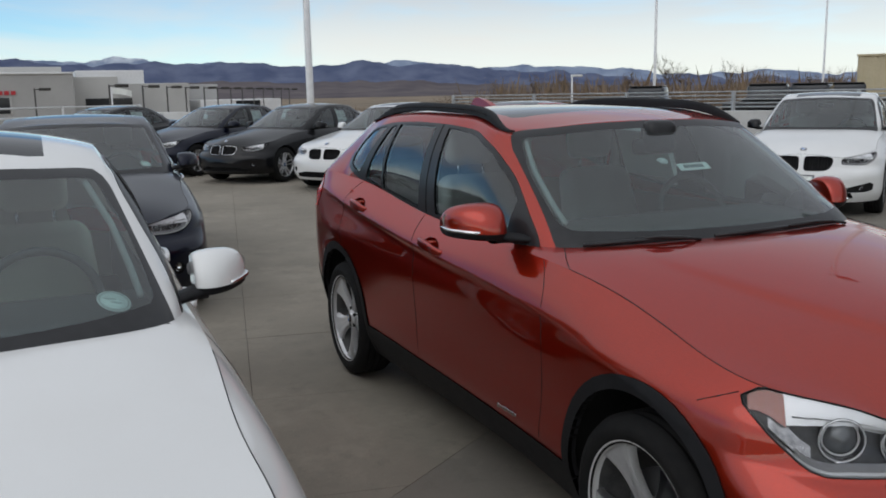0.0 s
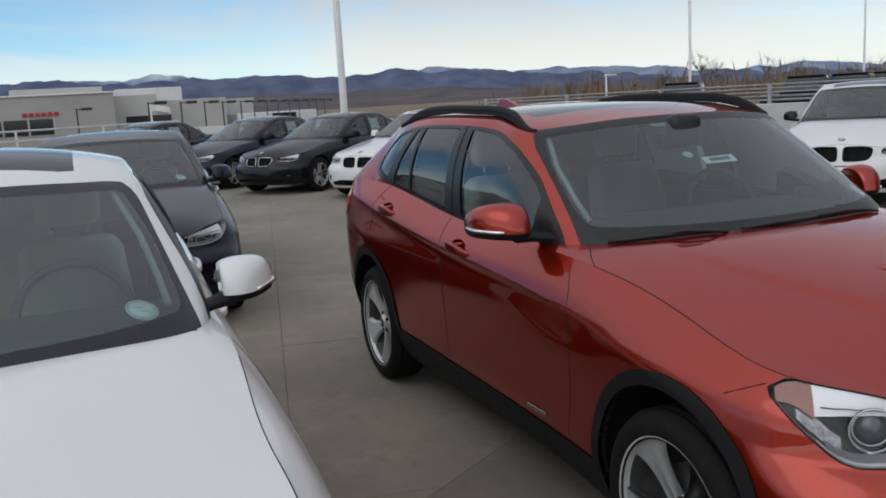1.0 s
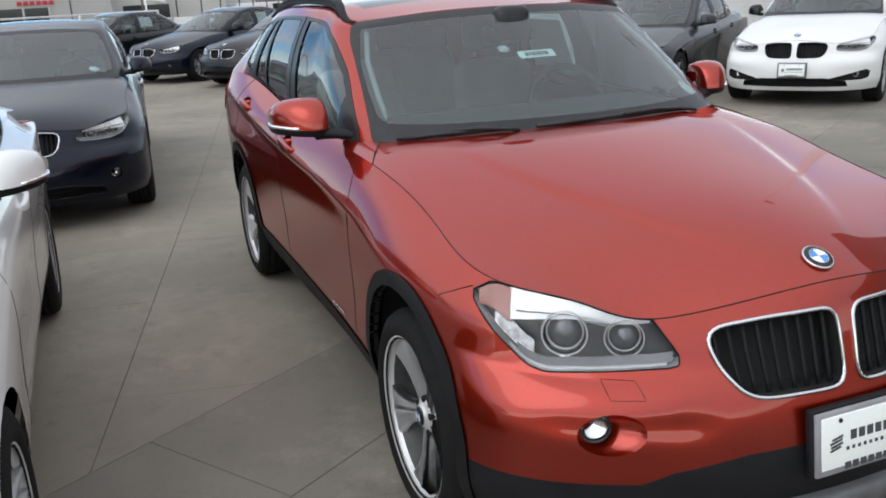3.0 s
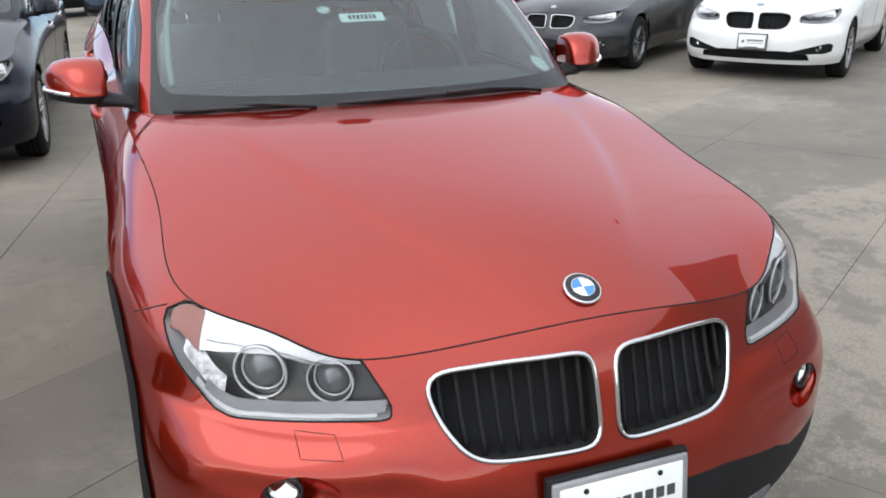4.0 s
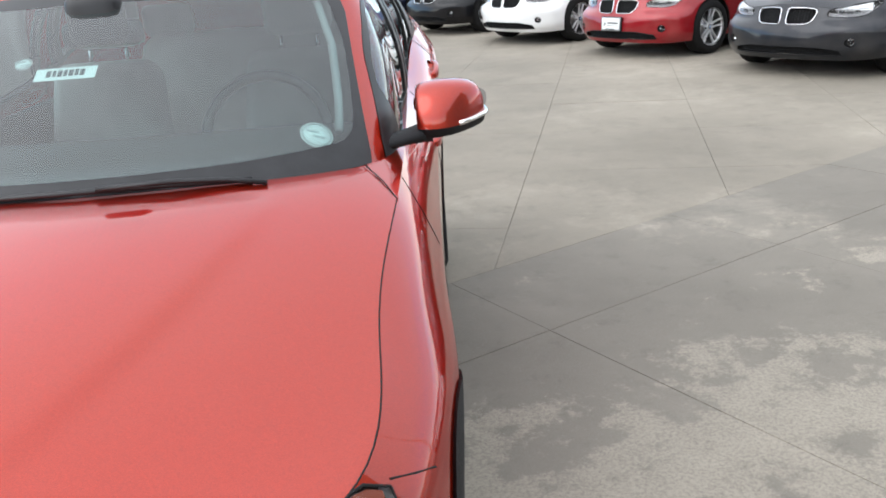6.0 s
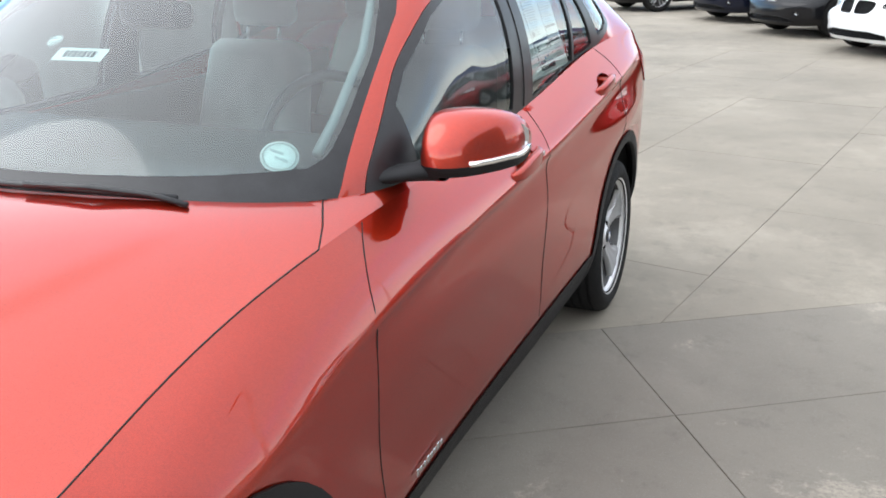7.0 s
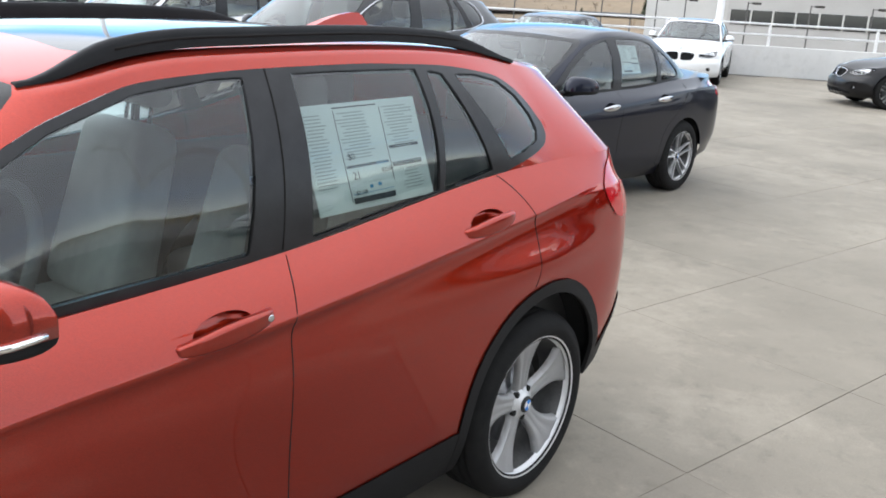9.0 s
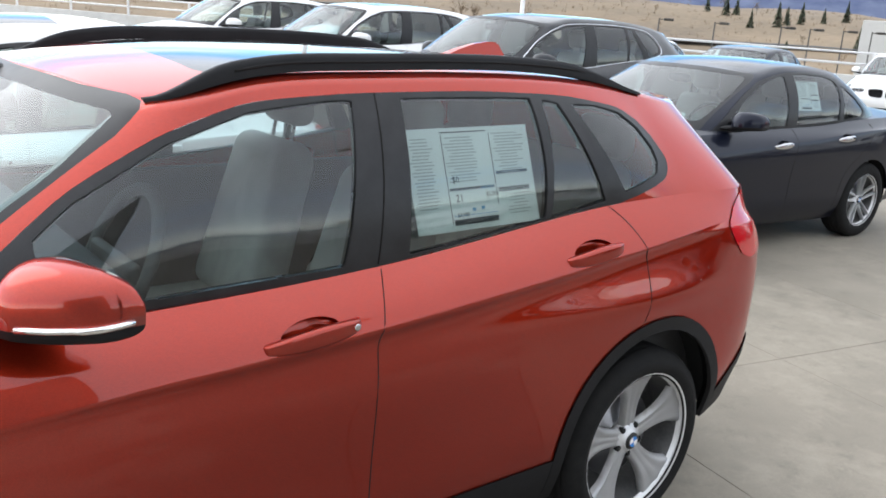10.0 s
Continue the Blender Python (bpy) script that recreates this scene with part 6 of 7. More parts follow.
back_lamps = [(-38.3, 96, 7.4), (-35.0, 98, 7.3), (-31.2, 100, 7.1), (-29.6, 104, 7.1), (-27.8, 108, 7.0), (-26.3, 112, 7.0), (-24.6, 116, 6.9), (-21, 112, 6.6), (-17.5, 110, 6.6), (-14.2, 106, 6.6)]
made = 0
for az, d, h in lot_lamps + back_lamps:
    eye = (-2.4, -3.4) if az > -5 else (2.4, -.9)
    x, y = eye[0] + d * math.sin(radians(az)), eye[1] + d * math.cos(radians(az))
    z = land_height(x, y)
    place = Matrix.Translation((x, y, z)) @ Matrix.Rotation(radians(-az + random.uniform(-25, 25)), 4, "Z")
    if made == 0:
        first_lamp.matrix_basis = place
    else:
        copy_thing(first_lamp, place)
    made += 1
for az, d in ((38.1, 76), (47.8, 105), (33.0, 60)):
    x, y = -2.4 + d * math.sin(radians(az)), -3.36 + d * math.cos(radians(az))
    lamp_pole((x, y), land_height(x, y), 13 if d > 65 else 2.6, .13 if d > 65 else .07, "thin white light pole far beyond the railing")
for az, d in ((-46.8, 42), (-60.3, 34)):
    x, y = 2.48 + d * math.sin(radians(az)), -.84 + d * math.cos(radians(az))
    lamp_pole((x, y), land_height(x, y), 16, .12, "white light pole beyond the parked cars")
flag_x, flag_y = -2.4 + 88 * math.sin(radians(4.4)), -3.4 + 88 * math.cos(radians(4.4))
fl = thing("flag_pole", "white flag on a slim pole in front of the showroom", "flag pole", m=Matrix.Translation((flag_x, flag_y, land_height(flag_x, flag_y))))
part("pole", capped(lathe([(.12, 0), (.08, 9.6)], axis="z", n=8)), GALV, fl)
cloth = bmesh.new()
cols = [[cloth.verts.new((.1 + .28 * i, .12 * math.sin(i * 1.1), 9.55 - .55 * k - .03 * i * i * .3)) for k in range(2)] for i in range(7)]
for a, b in zip(cols, cols[1:]):
    cloth.faces.new((a[0], a[1], b[1], b[0]))
part("cloth", cloth, PAPER, fl)

# trees
BARK = noisy("grey_brown_bark", (0.09, 0.07, 0.055), (0.17, 0.135, 0.105), 2, 0.95, fine=20)
TWIG = noisy("dry_twigs", (0.12, 0.085, 0.055), (0.24, 0.17, 0.11), .3, 0.95, fine=4)
NEEDLE = noisy("dark_conifer_needles", (0.045, 0.060, 0.036), (0.09, 0.11, 0.065), .6, 0.9, fine=6)


def bare_tree(seed, height):
    """A leafless cottonwood: tapered trunk, forking limbs, and a haze of fine twigs."""
    rng = random.Random(seed)
    root = thing("bare_tree", "leafless brown tree in the scrub beyond the deck", "tree", "bare trees")
    wood, twigs = bmesh.new(), bmesh.new()

    def limb(p, d, length, r, level):
        pts = [p]
        for k in range(4):
            d = (d + Vector((rng.uniform(-.22, .22), rng.uniform(-.22, .22), rng.uniform(-.05, .16)))).normalized()
            pts.append(pts[-1] + d * length / 4)
        rings = []
        for i, q in enumerate(pts):
            rr = r * (1 - .16 * i)
            rings.append([wood.verts.new(q + Vector((rr * math.cos(a), rr * math.sin(a), 0))) for a in (0, 2.1, 4.2)])
        for a, b in zip(rings, rings[1:]):
            for j in range(3):
                wood.faces.new((a[j], a[(j + 1) % 3], b[(j + 1) % 3], b[j]))
        if level < 3:
            for k in range(rng.randint(3, 4)):
                i = rng.randint(2, 4)
                limb(pts[i], (d + Vector((rng.uniform(-1, 1), rng.uniform(-1, 1), rng.uniform(-.1, .7)))).normalized(), length * rng.uniform(.55, .8), r * .5, level + 1)
        if level >= 2:
            for k in range(14):
                q = pts[rng.randint(1, 4)]
                e = q + Vector((rng.uniform(-1, 1), rng.uniform(-1, 1), rng.uniform(-.3, 1))) * height * .09
                w = Vector((rng.uniform(-1, 1), rng.uniform(-1, 1), 0)) * height * .004
                twigs.faces.new([twigs.verts.new(q - w), twigs.verts.new(q + w), twigs.verts.new(e)])

    limb(Vector((0, 0, 0)), Vector((0, 0, 1)), height * .38, height * .022, 0)
    part("trunk", wood, BARK, root)
    tagged(part("crown", twigs, TWIG, root), kind="stuff")
    return root


def conifer(seed, height):
    rng = random.Random(seed)
    root = thing("conifer_tree", "dark green conifer on the dry hillside", "tree", "conifers on the hill")
    part("trunk", capped(lathe([(height * .03, 0), (height * .004, height)], axis="z", n=6)), BARK, root)
    bm = bmesh.new()
    for k in range(420):
        q = rng.random() ** .8
        z = height * (.08 + .92 * q)
        reach = height * .26 * (1 - q) * rng.uniform(.5, 1.15) + .05
        a = rng.uniform(0, 2 * math.pi)
        c, s = math.cos(a), math.sin(a)
        w = height * .035
        bm.faces.new([bm.verts.new((0, 0, z)), bm.verts.new((reach * .6 * c - w * s, reach * .6 * s + w * c, z - reach * .1)), bm.verts.new((reach * c, reach * s, z - reach * .35)), bm.verts.new((reach * .6 * c + w * s, reach * .6 * s - w * c, z - reach * .1))])
    tagged(part("crown", bm, NEEDLE, root), kind="stuff")
    return root


kinds = [bare_tree(3, 4.6), bare_tree(8, 4.0), bare_tree(15, 5.2)]
rng = random.Random(5)
used = [False] * 3
for k in range(96):
    az = rng.uniform(17, 50)
    d = rng.uniform(95, 230)
    x, y = -2.4 + d * math.sin(radians(az)), -3.4 + d * math.cos(radians(az))
    i = k % 3
    place = Matrix.Translation((x, y, land_height(x, y) - .1)) @ Matrix.Rotation(rng.uniform(0, 6), 4, "Z")
    if not used[i]:
        kinds[i].matrix_basis = place
        used[i] = True
    else:
        o = copy_thing(kinds[i], place)
        o.scale = (rng.uniform(.7, 1.1),) * 3
for k in range(34):
    az, d = rng.uniform(-52, -12), rng.uniform(170, 300)
    x, y = 2.4 + d * math.sin(radians(az)), -.9 + d * math.cos(radians(az))
    o = copy_thing(kinds[k % 3], Matrix.Translation((x, y, land_height(x, y) - .1)) @ Matrix.Rotation(rng.uniform(0, 6), 4, "Z"))
    o.scale = (rng.uniform(.7, 1.2),) * 3
pines = [conifer(2, 6.5), conifer(6, 5)]
used = [False] * 2
for k, (az, d) in enumerate(((-31.5, 240), (-31, 246), (-30.2, 250), (-33, 235), (-34.5, 262), (-33.9, 266), (-35.6, 270), (-29, 255), (-27.8, 262), (-43.5, 150), (-30.8, 150), (-26.9, 205), (-15.5, 195))):
    x, y = 2.4 + d * math.sin(radians(az)), -.9 + d * math.cos(radians(az))
    place = Matrix.Translation((x, y, land_height(x, y) - .2)) @ Matrix.Rotation(k, 4, "Z")
    if not used[k % 2]:
        pines[k % 2].matrix_basis = place
        used[k % 2] = True
    else:
        o = copy_thing(pines[k % 2], place)
        o.scale = (.75 + .06 * (k % 6),) * 3
scrub = bmesh.new()
for k in range(5200):
    az = rng.uniform(17, 60) if k % 4 else rng.uniform(-80, -14)
    d = rng.uniform(70, 420) if k % 4 else rng.uniform(120, 330)
    x, y = d * math.sin(radians(az)), d * math.cos(radians(az))
    z = land_height(x, y)
    s = rng.uniform(.7, 2.1) if k % 4 else rng.uniform(.3, .8)
    for j in range(5):
        c = Vector((x + rng.uniform(-1, 1) * s, y + rng.uniform(-1, 1) * s, z - .1))
        w = Vector((rng.uniform(-1, 1), rng.uniform(-1, 1), 0)).normalized() * .10 * s
        tip = c + Vector((rng.uniform(-.7, .7) * s, rng.uniform(-.7, .7) * s, rng.uniform(.9, 2.0) * s))
        scrub.faces.new([scrub.verts.new(c - w), scrub.verts.new(c + w), scrub.verts.new(tip)])
tagged(part("scrub", scrub, TWIG), "brown winter scrub and brush over the land", "scrub", kind="stuff")

# freight trailer beyond the east railing
TAN = noisy("tan_painted_steel", (0.40, 0.34, 0.22), (0.50, 0.43, 0.29), .6, 0.6, fine=10)
tx, ty = -2.24 + 62 * math.sin(radians(55.0)), -3.6 + 62 * math.cos(radians(55.0))
trailer = thing("freight_container", "tan corrugated freight container standing beyond the railing", "container", m=Matrix.Translation((tx, ty, land_height(tx, ty))) @ Matrix.Rotation(radians(-54), 4, "Z"))
box = bmesh.new()
wave = [(-6 + .14 * k, (0, .04, .04, 0)[k % 4]) for k in range(87)]
lo = [box.verts.new((x, -1.25 - d, .5)) for x, d in wave]
hi = [box.verts.new((x, -1.25 - d, 3.35)) for x, d in wave]
for k in range(len(lo) - 1):
    box.faces.new((lo[k], lo[k + 1], hi[k + 1], hi[k]))
rbox((12.1, 2.4, 2.85), (0, 0, 1.92), .02, 1, box)
part("corrugated_body", box, TAN, trailer, smooth=False)
part("top_rail", rbox((12.2, .14, .14), (0, -1.30, 3.38), .02, 1), TAN, trailer, smooth=False)
part("bottom_rail", rbox((12.2, .14, .16), (0, -1.30, .48), .02, 1), STEEL, trailer, smooth=False)
for x in (-4.6, -3.4, 4.2):
    part("wheel", capped(lathe([(.45, -.15), (.48, -.1), (.48, .1), (.45, .15)], axis="y", n=20, at=(x, -1.0, .46))), RUBBER, trailer)

# ---- cars ----
x1, x1_tree, x1_hood, x1_cabin = build_car("crossover_car", crossover(), ORANGE, "orange-red compact crossover car with black cladding and roof rails", "car", pose(0, 0, 0), fine=True, star=True, plate=True)


def roof_rail(side):
    """A black roof rail that rises from the pillar, runs level and drops to the tail."""
    s = crossover()
    kn = knots_of(s.eave)
    at = np.linspace(kn[2] + .005, kn[5] + .52 * (kn[6] - kn[5]), 48)
    ring = ring_of(s.eave, kn, at)
    bm, rings = bmesh.new(), []
    n = len(ring)
    for i, p in enumerate(ring):
        q = i / (n - 1)
        rise = min(1, q / .15, (1 - q) / .20)
        rise = rise * rise * (3 - 2 * rise)
        h = .006 + .019 * rise
        w = .010 + .006 * rise
        lean, lift = -.006 - .024 * rise, .024 * rise
        sec = [(w, -.004 - lift * .5), (w * 1.02, h * .55), (w * .7, h * .95), (0, h * 1.05), (-w * .8, h * .95), (-w * 1.02, h * .5), (-w, -.006 - lift * .5)]
        rings.append([bm.verts.new((side * (p[0] + .004 + dx + lean), p[1], p[2] + dz + lift)) for dx, dz in sec])
    for a, b in zip(rings, rings[1:]):
        for j in range(len(a) - 1):
            bm.faces.new((a[j], a[j + 1], b[j + 1], b[j]))
    bm.faces.new(rings[0])
    bm.faces.new(rings[-1])
    bmesh.ops.recalc_face_normals(bm, faces=bm.faces[:])
    part("roof_rail", bm, PLASTIC, x1, "matt black roof rail")
    slot = tube([(side * (p[0] - .010), p[1], p[2] + .030) for p in ring[7:-7]], .0035, sides=6)
    part("rail_slot", slot, SEAM, x1)


for side in (1, -1):
    roof_rail(side)
    # model script low on the front wing door edge, as plain chrome bars
    p = onto(x1_tree, (3 * side, -.58, .415), (-side, 0, 0))
    rows = bmesh.new()
    for k in range(8):
        rbox((.003, .013, .014 if k % 3 else .019), (0, (.075 - .019 * k) * side * -1, .0005 * k), .001, 1, rows)
    rows.transform(Matrix.Translation(p + Vector((.008 * side, 0, 0))))
    part("chrome_script_bars", rows, CHROME, x1)
    for line in ([(-1.685, .822), (-1.645, .803), (-1.60, .782)],):
        pts = [onto(x1_tree, (3 * side, y, z), (-side, 0, 0)) for y, z in line]
        part("wing_gap", tube([q for q in pts if q], .002, sides=6), SEAM, x1)
    # washer flap under the headlamp
    corners = [(.53, .640), (.60, .644), (.60, .606), (.525, .604), (.53, .640)]
    fl = [onto(x1_tree, ((a[0] + (b[0] - a[0]) * k / 6) * side, -4, a[1] + (b[1] - a[1]) * k / 6), (0, 1, 0)) for a, b in zip(corners, corners[1:]) for k in range(6)]
    part("washer_flap", tube([q for q in fl if q], .0009, True, sides=5), SEAM, x1)

# wipers
for pts, nm in (([(.47, 1.064), (.30, 1.074), (.10, 1.077), (-.20, 1.073)], "wiper"), ([(-.30, 1.071), (-.42, 1.072), (-.54, 1.066), (-.66, 1.054)], "wiper")):
    w = new(nm)
    w.parent = x1
    line = [onto(x1_cabin, (x, -4, z), (0, 1, 0)) for x, z in pts]
    line = [q + Vector((0, -.012, .006)) for q in line if q]
    part("blade", tube(line, .007, sides=6), TRIM, w)
    arm = [line[0] + Vector((.035, -.014, -.006)), line[0] + Vector((-.05, -.018, .008)), line[1] + Vector((0, -.012, .010)), line[2] + Vector((.05, -.006, .006))]
    part("arm", tube(arm, .006, sides=6), TRIM, w)

fin = bmesh.new()
prof = [(1.13, 0), (1.20, .028), (1.27, .050), (1.33, .062), (1.365, .063), (1.385, .054), (1.42, 0)]
va = [fin.verts.new((.022 * (1 - z / .095), y, 1.520 - (y - 1.13) * .05 + z)) for y, z in prof]
vb = [fin.verts.new((-.022 * (1 - z / .095), y, 1.520 - (y - 1.13) * .05 + z)) for y, z in prof]
fin.faces.new(va)
fin.faces.new(vb[::-1])
for k in range(len(va) - 1):
    fin.faces.new((va[k], vb[k], vb[k + 1], va[k + 1]))
bmesh.ops.recalc_face_normals(fin, faces=fin.faces[:])
part("aerial_fin", fin, ORANGE, x1, smooth=False)

part("mirror_stalk_cover", rbox((.15, .09, .14), (0, -.335, 1.405), .035, 3), TRIM, x1)


def window_card(parent, corners, rich=True):
    """A printed price sheet behind a side window, given by its corners seen from outside: upper left, upper right, lower left."""
    ul, ur, ll = (Vector(c) for c in corners)
    ex, ez = (ur - ul), (ul - ll)
    w, h = ex.length, ez.length
    ex.normalize()
    ez.normalize()
    ey = ez.cross(ex).normalized()
    m = Matrix((ex, ey, ez)).transposed().to_4x4()
    m.translation = (ul + ur) / 2 - ez * h / 2
    e = new("price_sheet")
    e.parent = parent
    e.matrix_basis = m
    part("paper", rbox((w, .0015, h), (0, 0, 0), .0004, 1), PAPER, e, "white printed price sheet", smooth=False)
    up = Matrix.Translation((0, -.002, 0))
    fx, fz = w / .432, h / .279
    r = random.Random(4)
    grey = []
    for k in range(22):
        z = .112 - .0088 * k
        grey.append((-.165 + r.uniform(-.012, 0), z, r.uniform(.05, .075), .0032))
    for k in range(15):
        grey.append((-.035 + r.uniform(-.01, .01), .112 - .0085 * k, r.uniform(.075, .12), .0030))
    for k in range(14):
        grey.append((.135 + r.uniform(-.01, .01), .118 - .0085 * k, r.uniform(.06, .11), .0030))
    for k in range(7):
        grey.append((.150 + r.uniform(-.01, .01), -.055 - .009 * k, r.uniform(.05, .085), .003))
    bars("small_print_bars", PALE_INK, [(x * fx, z * fz, a * fx, b * fz) for x, z, a, b in grey], e, up)
    dark = [(-.02, .127, .16, .003), (.135, .008, .115, .008), (-.015, -.028, .155, .007), (-.015, -.117, .155, .015), (.135, -.040, .115, .012), (-.098, .0, .0015, .24), (.070, .02, .0015, .20)]
    bars("rule_bars", INK, [(x * fx, z * fz, a * fx, b * fz) for x, z, a, b in dark], e, up)
    bars("blue_bars", BLUE_INK, [(x * fx, z * fz, a * fx, b * fz) for x, z, a, b in ((.040, -.028, .045, .0075), (-.02, -.086, .012, .009), (.012, -.084, .012, .009), (-.015, -.100, .15, .0015))], e, up)
    if rich:
        for text, x, z, size in (("$0", -.082, -.010, .024), ("21", -.078, -.062, .028), ("$2,500", .030, -.054, .016), ("$2,100", -.080, -.103, .015)):
            cu = bpy.data.curves.new("lettering", "FONT")
            cu.body, cu.size, cu.extrude = text, size, .0003
            me = bpy.data.meshes.new_from_object(bpy.data.objects.new("lettering", cu))
            me.transform(Matrix.Translation((x * fx, -.0022, z * fz)) @ Matrix.Rotation(radians(90), 4, "X"))
            me.materials.clear()
            me.materials.append(INK)
            ob = new("lettering", me)
            ob.parent = e
    return e


window_card(x1, ((.681, .474, 1.380), (.681, .906, 1.366), (.762, .489, 1.118)))


def glass_note(parent, tree, x, z, w, h, lines, name):
    """A paper note stuck inside the windscreen."""
    hit = tree.ray_cast(Vector((x, -4, z)), Vector((0, 1, 0)))
    if not hit[0]:
        return
    n = hit[1] if hit[1].y < 0 else -hit[1]
    ex = Vector((1, 0, 0)) - n * n.x
    ex.normalize()
    ez = ex.cross(-n).normalized() * -1
    ez = ez if ez.z > 0 else -ez
    m = Matrix((ex, -n, ez)).transposed().to_4x4()
    m.translation = hit[0] - n * .006
    e = new(name)
    e.parent = parent
    e.matrix_basis = m
    if name == "round_sticker":
        bm = capped(lathe([(w, 0), (w, -.001)], axis="y", n=32))
        part("disc", bm, PAPER, e)
        ring = [(w * .86 * math.cos(a), -.0018, w * .86 * math.sin(a)) for a in (2 * math.pi * k / 32 for k in range(32))]
        part("ring", tube(ring, .0016, True, 4), PALE_INK, e)
        bars("mark", PALE_INK, [(-.01, .008, .03, .006), (.006, -.006, .03, .006)], e, Matrix.Translation((0, -.002, 0)))
    else:
        part("card", rbox((w, .001, h), (0, 0, 0), .0003, 1), PAPER, e, smooth=False)
        bars("handwriting_bars", INK, lines, e, Matrix.Translation((0, -.0016, 0)))
    return e


note = [(-.042 + .014 * k, .001 * (k % 2), .008 if k % 2 else .011, .022) for k in range(7)]
glass_note(x1, x1_cabin, -.012, 1.301, .152, .046, note, "paper_note")
glass_note(x1, x1_cabin, .600, 1.128, .040, .040, [], "round_sticker")
glass_note(x1, x1_cabin, -.13, 1.325, .022, .022, [], "round_sticker")

ROW = "angle-parked cars in a row"
TURN = -54.3


def parked(i, dx=0.0, dy=0.0):
    """The place of a car in the slanted row, by its front axle's middle."""
    px, py = 1.30 + 1.22 * i + dx, 13.55 - 2.30 * i + dy
    return pose(px + .812 * 1.405, py + .583 * 1.405, 0, 0, 0, TURN)


black, *_ = build_car("saloon_car", sedan(), BLACK, "black saloon car parked at an angle on the deck", "car", parked(0), ROW)
charcoal, *_ = build_car("saloon_car", sedan(), NAVY, "charcoal saloon car parked at an angle on the deck", "car", parked(-1), ROW)
for dark_car in (black, charcoal):
    window_card(dark_car, ((.600, .50, 1.285), (.600, .86, 1.275), (.690, .50, 1.065)), rich=False)
    window_card(dark_car, ((-.600, .86, 1.275), (-.600, .50, 1.285), (-.690, .86, 1.055)), rich=False)
copy_thing(black, parked(-2, -1.1, -.05))
white, *_ = build_car("saloon_car", sedan(), WHITE, "white saloon car parked at an angle on the deck", "car", parked(1), ROW, grille=BLACK)
red, *_ = build_car("saloon_car", sedan(), RED, "deep red saloon car parked at an angle on the deck", "car", parked(2), ROW, plate=True)
grey, *_ = build_car("coupe_car", sized(sedan(), 1.01, 1.0, .965), GREY, "grey metallic coupe car parked at an angle on the deck", "car", parked(3), ROW, alloy=GREY_ALLOY)
tall = sized(sedan(), 1.01, 1.04, 1.055)
tall.side_intake = [(.34, .325), (.40, .312), (.72, .320), (.79, .345), (.80, .415), (.76, .438), (.60, .395)]
tall.fog = [(.67, .372, .034)]
tall.kidney = [(x * 1.12 - .005, z + .006) for x, z in tall.kidney]
gt, *_ = build_car("hatchback_car", tall, WHITE, "white tall hatchback car with black mirrors by the parapet", "car", pose(6.72 + .812 * 1.46, 5.05 + .583 * 1.46, 0, 0, 0, TURN), ROW, plate=True, mirror_mat=BLACK, grille=BLACK)
navy, _, _, navy_cabin = build_car("saloon_car", sized(sedan(), 1.027, 1.03, 1.024), NAVY, "dark blue-black large saloon car behind the crossover", "car", pose(-2.06, 5.35, 0, 0, 0, -3.5), handle_mat=CHROME)
pale = sedan()
pale.crown = [(y, z + .035 * (0 < k < 4)) for k, (y, z) in enumerate(pale.crown)]
silver, _, _, silver_cabin = build_car("saloon_car", sized(pale, 1.0, 1.0, 1.03), WHITE, "pearl white saloon car with beige seats beside the crossover", "car", pose(-2.80, -.12, 0), seats=BEIGE, fine=True)
glass_note(silver, silver_cabin, .560, 1.05, .047, .047, [], "round_sticker")
glass_note(navy, navy_cabin, .55, 1.05, .045, .04, [], "round_sticker")
window_card(navy, ((.612, .53, 1.32), (.612, .90, 1.31), (.70, .53, 1.09)), rich=False)
far_white = copy_thing(white, pose(-7.0, 20.0, 0, 0, 0, 18))
copy_thing(white, pose(-10.6, 14.6, 0, 0, 0, 8))
copy_thing(charcoal, pose(-7.6, 14.4, 0, 0, 0, 8))
suv = sized(crossover(), 1.08, 1.10, 1.12)
suv.cladding = True
big_grey, *_ = build_car("large_suv", suv, GREY, "grey large sport utility vehicle with a chrome window line", "car", pose(-5.1, 6.2, 0, 0, 0, 0), "large sport utility vehicles", chrome_line=True)
big_white, *_ = build_car("large_suv", sized(crossover(), 1.08, 1.10, 1.12), WHITE, "white large sport utility vehicle with a chrome window line", "car", pose(-8.7, 6.3, 0, 0, 0, 0), "large sport utility vehicles", chrome_line=True)
copy_thing(big_white, pose(-12.8, 6.4, 0))

# vehicles far off, on the roads and lots below
def small_vehicle(paint_mat, m, tall=1.0, label="dark car far off on the road below"):
    root = thing("distant_car", label, "car", "vehicles on the roads below", m)
    bm = rbox((1.8, 4.4, .65), (0, 0, .62), .16, 3)
    part("body", bm, paint_mat, root)
    cab = rbox((1.55, 2.4, .62 * tall), (0, .25, .95 + .30 * tall), .2, 3)
    for v in cab.verts:
        if v.co.z > 1.1:
            v.co.y = .25 + (v.co.y - .25) * .75
            v.co.x *= .9
    part("cabin", cab, SHOW_GLASS, root)
    part("roof", rbox((1.35, 1.6, .06), (0, .25, .96 + .62 * tall), .025, 2), paint_mat, root)
    for x in (-.82, .82):
        for y in (-1.35, 1.35):
            part("wheel", capped(lathe([(.30, -.1), (.33, -.06), (.33, .06), (.30, .1)], n=14, at=(x, y, .33))), RUBBER, root)
    return root


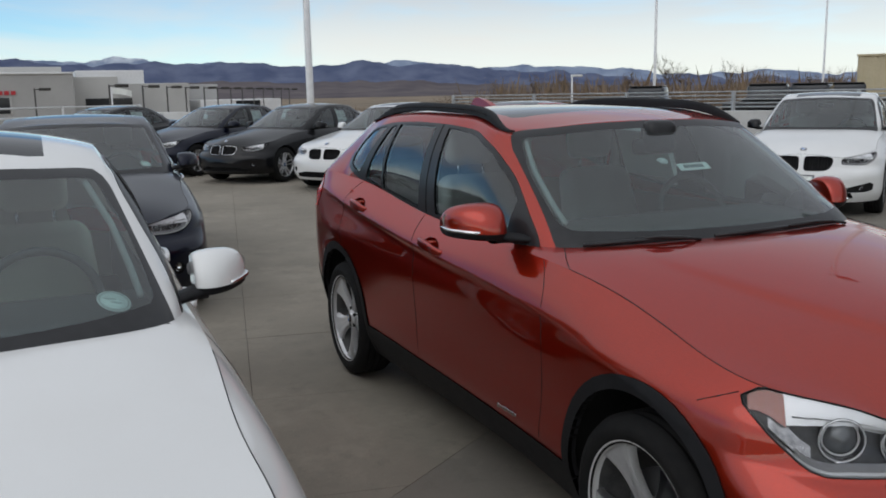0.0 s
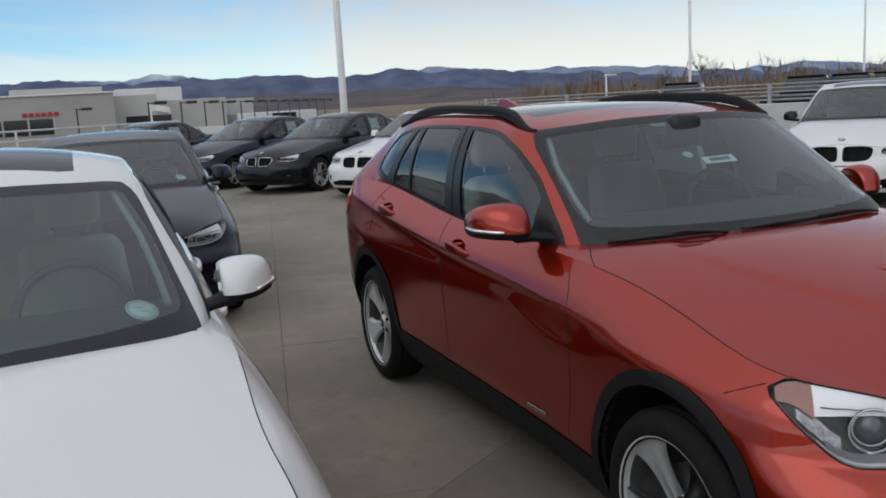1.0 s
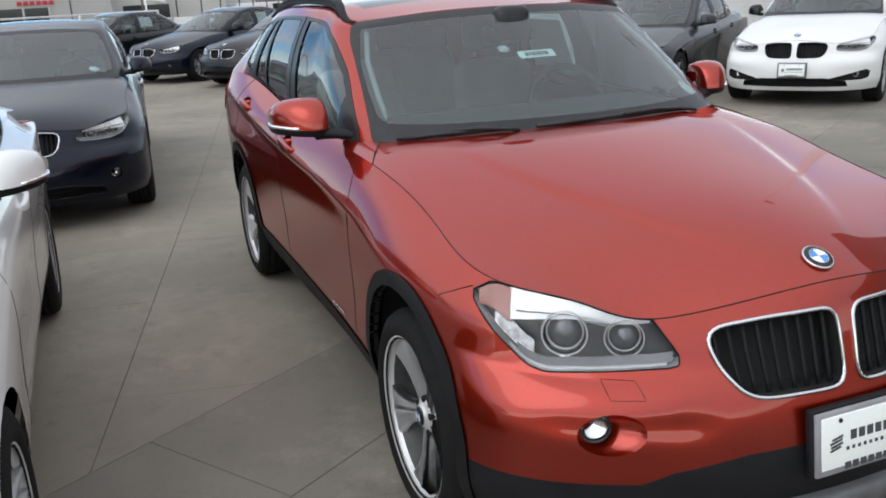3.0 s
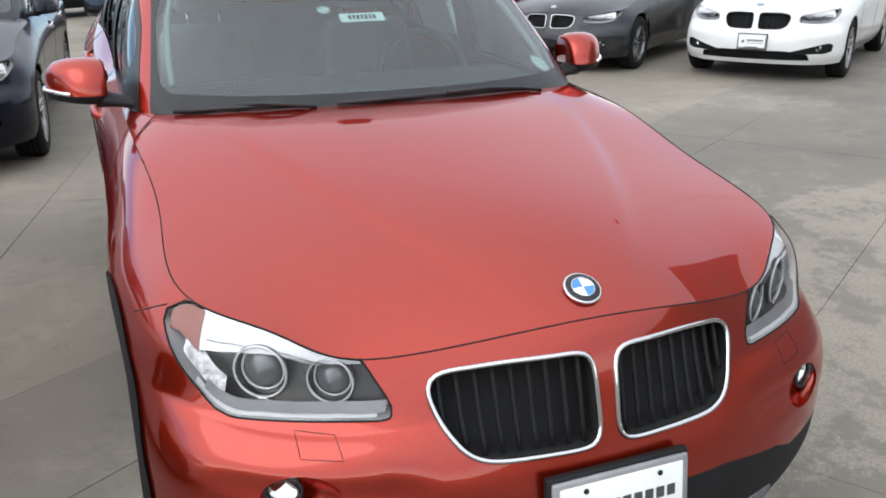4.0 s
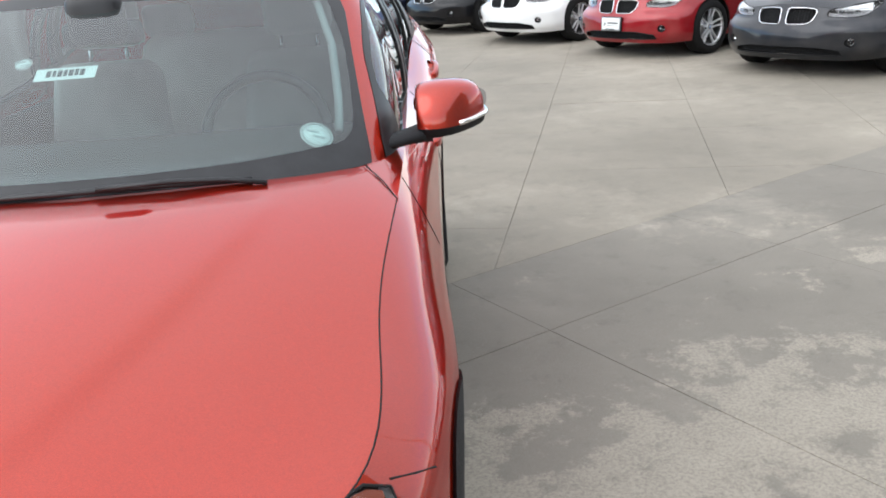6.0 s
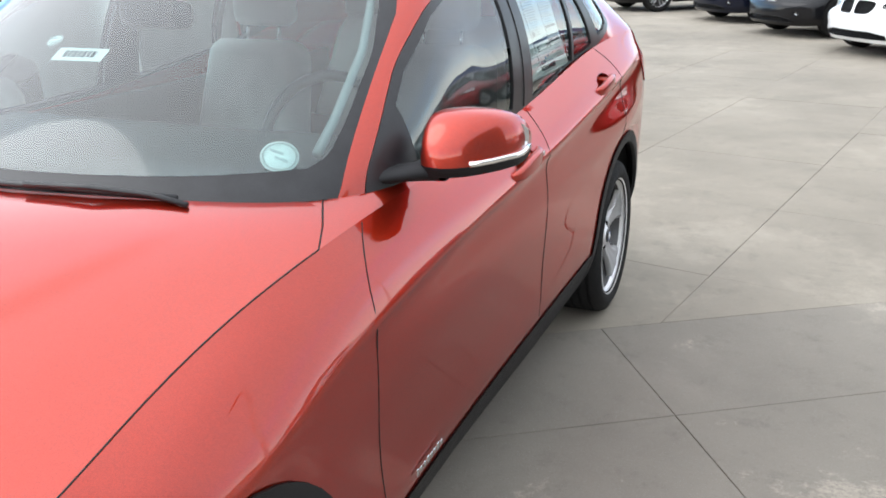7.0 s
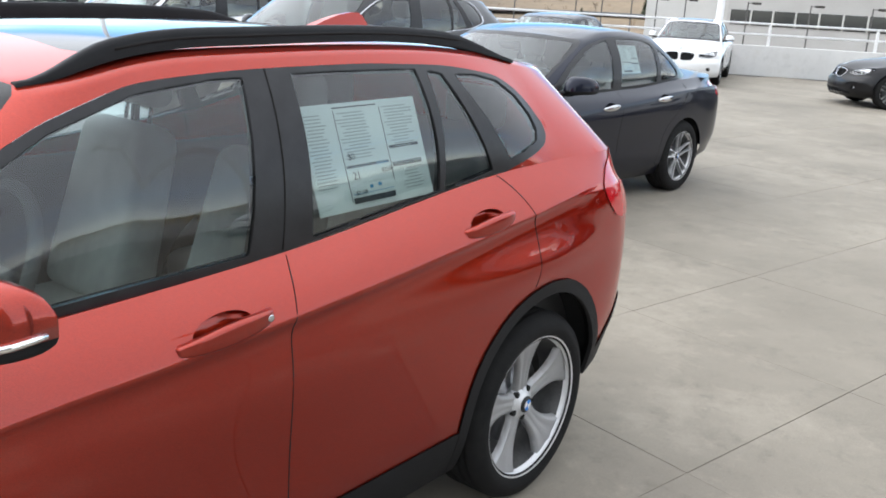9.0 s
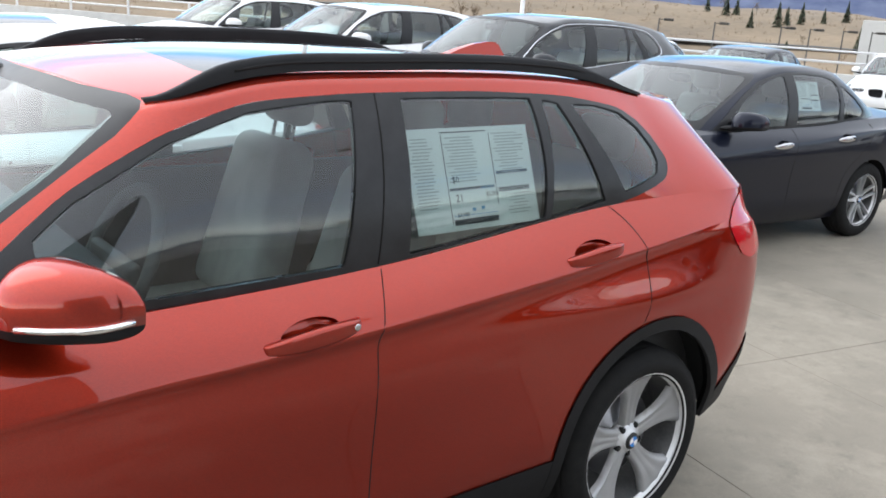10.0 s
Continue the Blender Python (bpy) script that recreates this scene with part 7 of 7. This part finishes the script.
def far_spot(az, d, turn, eye=(2.4, -.9)):
    x, y = eye[0] + d * math.sin(radians(az)), eye[1] + d * math.cos(radians(az))
    return Matrix.Translation((x, y, land_height(x, y) + .02)) @ Matrix.Rotation(radians(turn), 4, "Z")


dark_far = small_vehicle(BLACK, far_spot(38, 46, 40, (-2.4, -3.4)), 1.2)
for az, d, t in ((45.1, 44, 40), (47.5, 47, 30), (49.4, 53, 40)):
    copy_thing(dark_far, far_spot(az, d, t, (-2.4, -3.4)))
for az, d, t in ((-41.5, 168, 50), (-33.8, 175, 50), (-16.5, 150, 60)):
    copy_thing(dark_far, far_spot(az, d, t))
pale_far = small_vehicle(WHITE, far_spot(-54, 120, 40), 1.2, "white vehicle far off on the road below")
for az, d, t in ((-70.5, 60, 80), (-12.5, 70, 60), (-10.8, 72, 60)):
    copy_thing(pale_far, far_spot(az, d, t))
red_far = small_vehicle(SIGN_RED, far_spot(-19.6, 88, 60), 1.0, "red vehicle far off in the lot below")
for az, d in ((-29.5, 96), (-27.3, 98), (-24.8, 94)):
    copy_thing(red_far, far_spot(az, d, 55))

# ---- deck slabs, last ----
D1, P1 = Vector((.19, .982, 0)).normalized(), Vector((.982, -.19, 0)).normalized()
D2, P2 = Vector((.551, -.835, 0)).normalized(), Vector((.835, .551, 0)).normalized()
SEAM_AT = Vector((.88, 1.14, 0))  # a joint along P2, where the pour changes its direction
PITCH, ORIGIN, GROOVE = 1.25, Vector((.985, .69, 0)), .0024
inside_deck = lambda p: -60 < (p - CORNER).dot(AX) < -.2 and .2 < (p - CORNER).dot(BX) < 61.8  # noqa: E731
rs = random.Random(9)
slab_of = {}
rest, rest_old = bmesh.new(), bmesh.new()


def slab(c, along, across, w, h, near, clip, mat, rest):
    """One slab of the deck; those by the cars are pieces of their own, cut along the seam where they meet it."""
    m = Matrix.Translation((c.x, c.y, rs.uniform(-.0012, .0012))) @ Matrix((across, along, UP)).transposed().to_4x4()
    w, h = w - GROOVE, h - GROOVE
    if clip:
        bm = rbox((w, h, .04), (0, 0, -.02), .0015, 1)
        bm.transform(m)
        cut_at = bmesh.ops.bisect_plane(bm, geom=bm.verts[:] + bm.edges[:] + bm.faces[:], plane_co=SEAM_AT - D2 * GROOVE * .5, plane_no=D2, clear_outer=True)
        bmesh.ops.contextual_create(bm, geom=[e for e in cut_at["geom_cut"] if isinstance(e, bmesh.types.BMEdge)])
        if len(bm.faces) > 3:
            part("slab", bm, mat, deck, smooth=False)
    elif near:
        key = (round(w, 4), round(h, 4))
        if key not in slab_of:
            ob = part("slab", rbox((w, h, .04), (0, 0, -.02), .0015, 1), mat, deck, smooth=False)
            slab_of[key] = ob.data
        else:
            ob = new("slab", slab_of[key])
            ob.parent = deck
        ob.matrix_basis = m
    else:
        rest.faces.new([rest.verts.new(m @ Vector(q)) for q in ((-w / 2, -h / 2, 0), (w / 2, -h / 2, 0), (w / 2, h / 2, 0), (-w / 2, h / 2, 0))])


for i in range(-44, 44):
    for j in range(-44, 44):
        c = ORIGIN + P1 * PITCH * (i + .5) + D1 * PITCH * (j + .5)
        past = (c - SEAM_AT).dot(D2)
        if inside_deck(c) and past < .88:
            slab(c, D1, P1, PITCH, PITCH, -7 <= i <= 5 and -6 <= j <= 12, past > -.88, CONCRETE, rest)
rows_at = [0, .721] + [.721 + 1.49 * k for k in range(1, 36)]
for k, (a, b) in enumerate(zip(rows_at, rows_at[1:])):
    for i in range(-36, 36):
        c = SEAM_AT + D2 * (a + b) / 2 + P2 * 1.49 * (i + .5)
        if inside_deck(c):
            slab(c, -D2, P2, 1.49, b - a, -5 <= i <= 5 and k < 6, False, CONCRETE_OLD, rest_old)
for far, mat in ((rest, CONCRETE), (rest_old, CONCRETE_OLD)):
    tagged(part("far_slabs", far, mat, deck, smooth=False), kind="stuff")
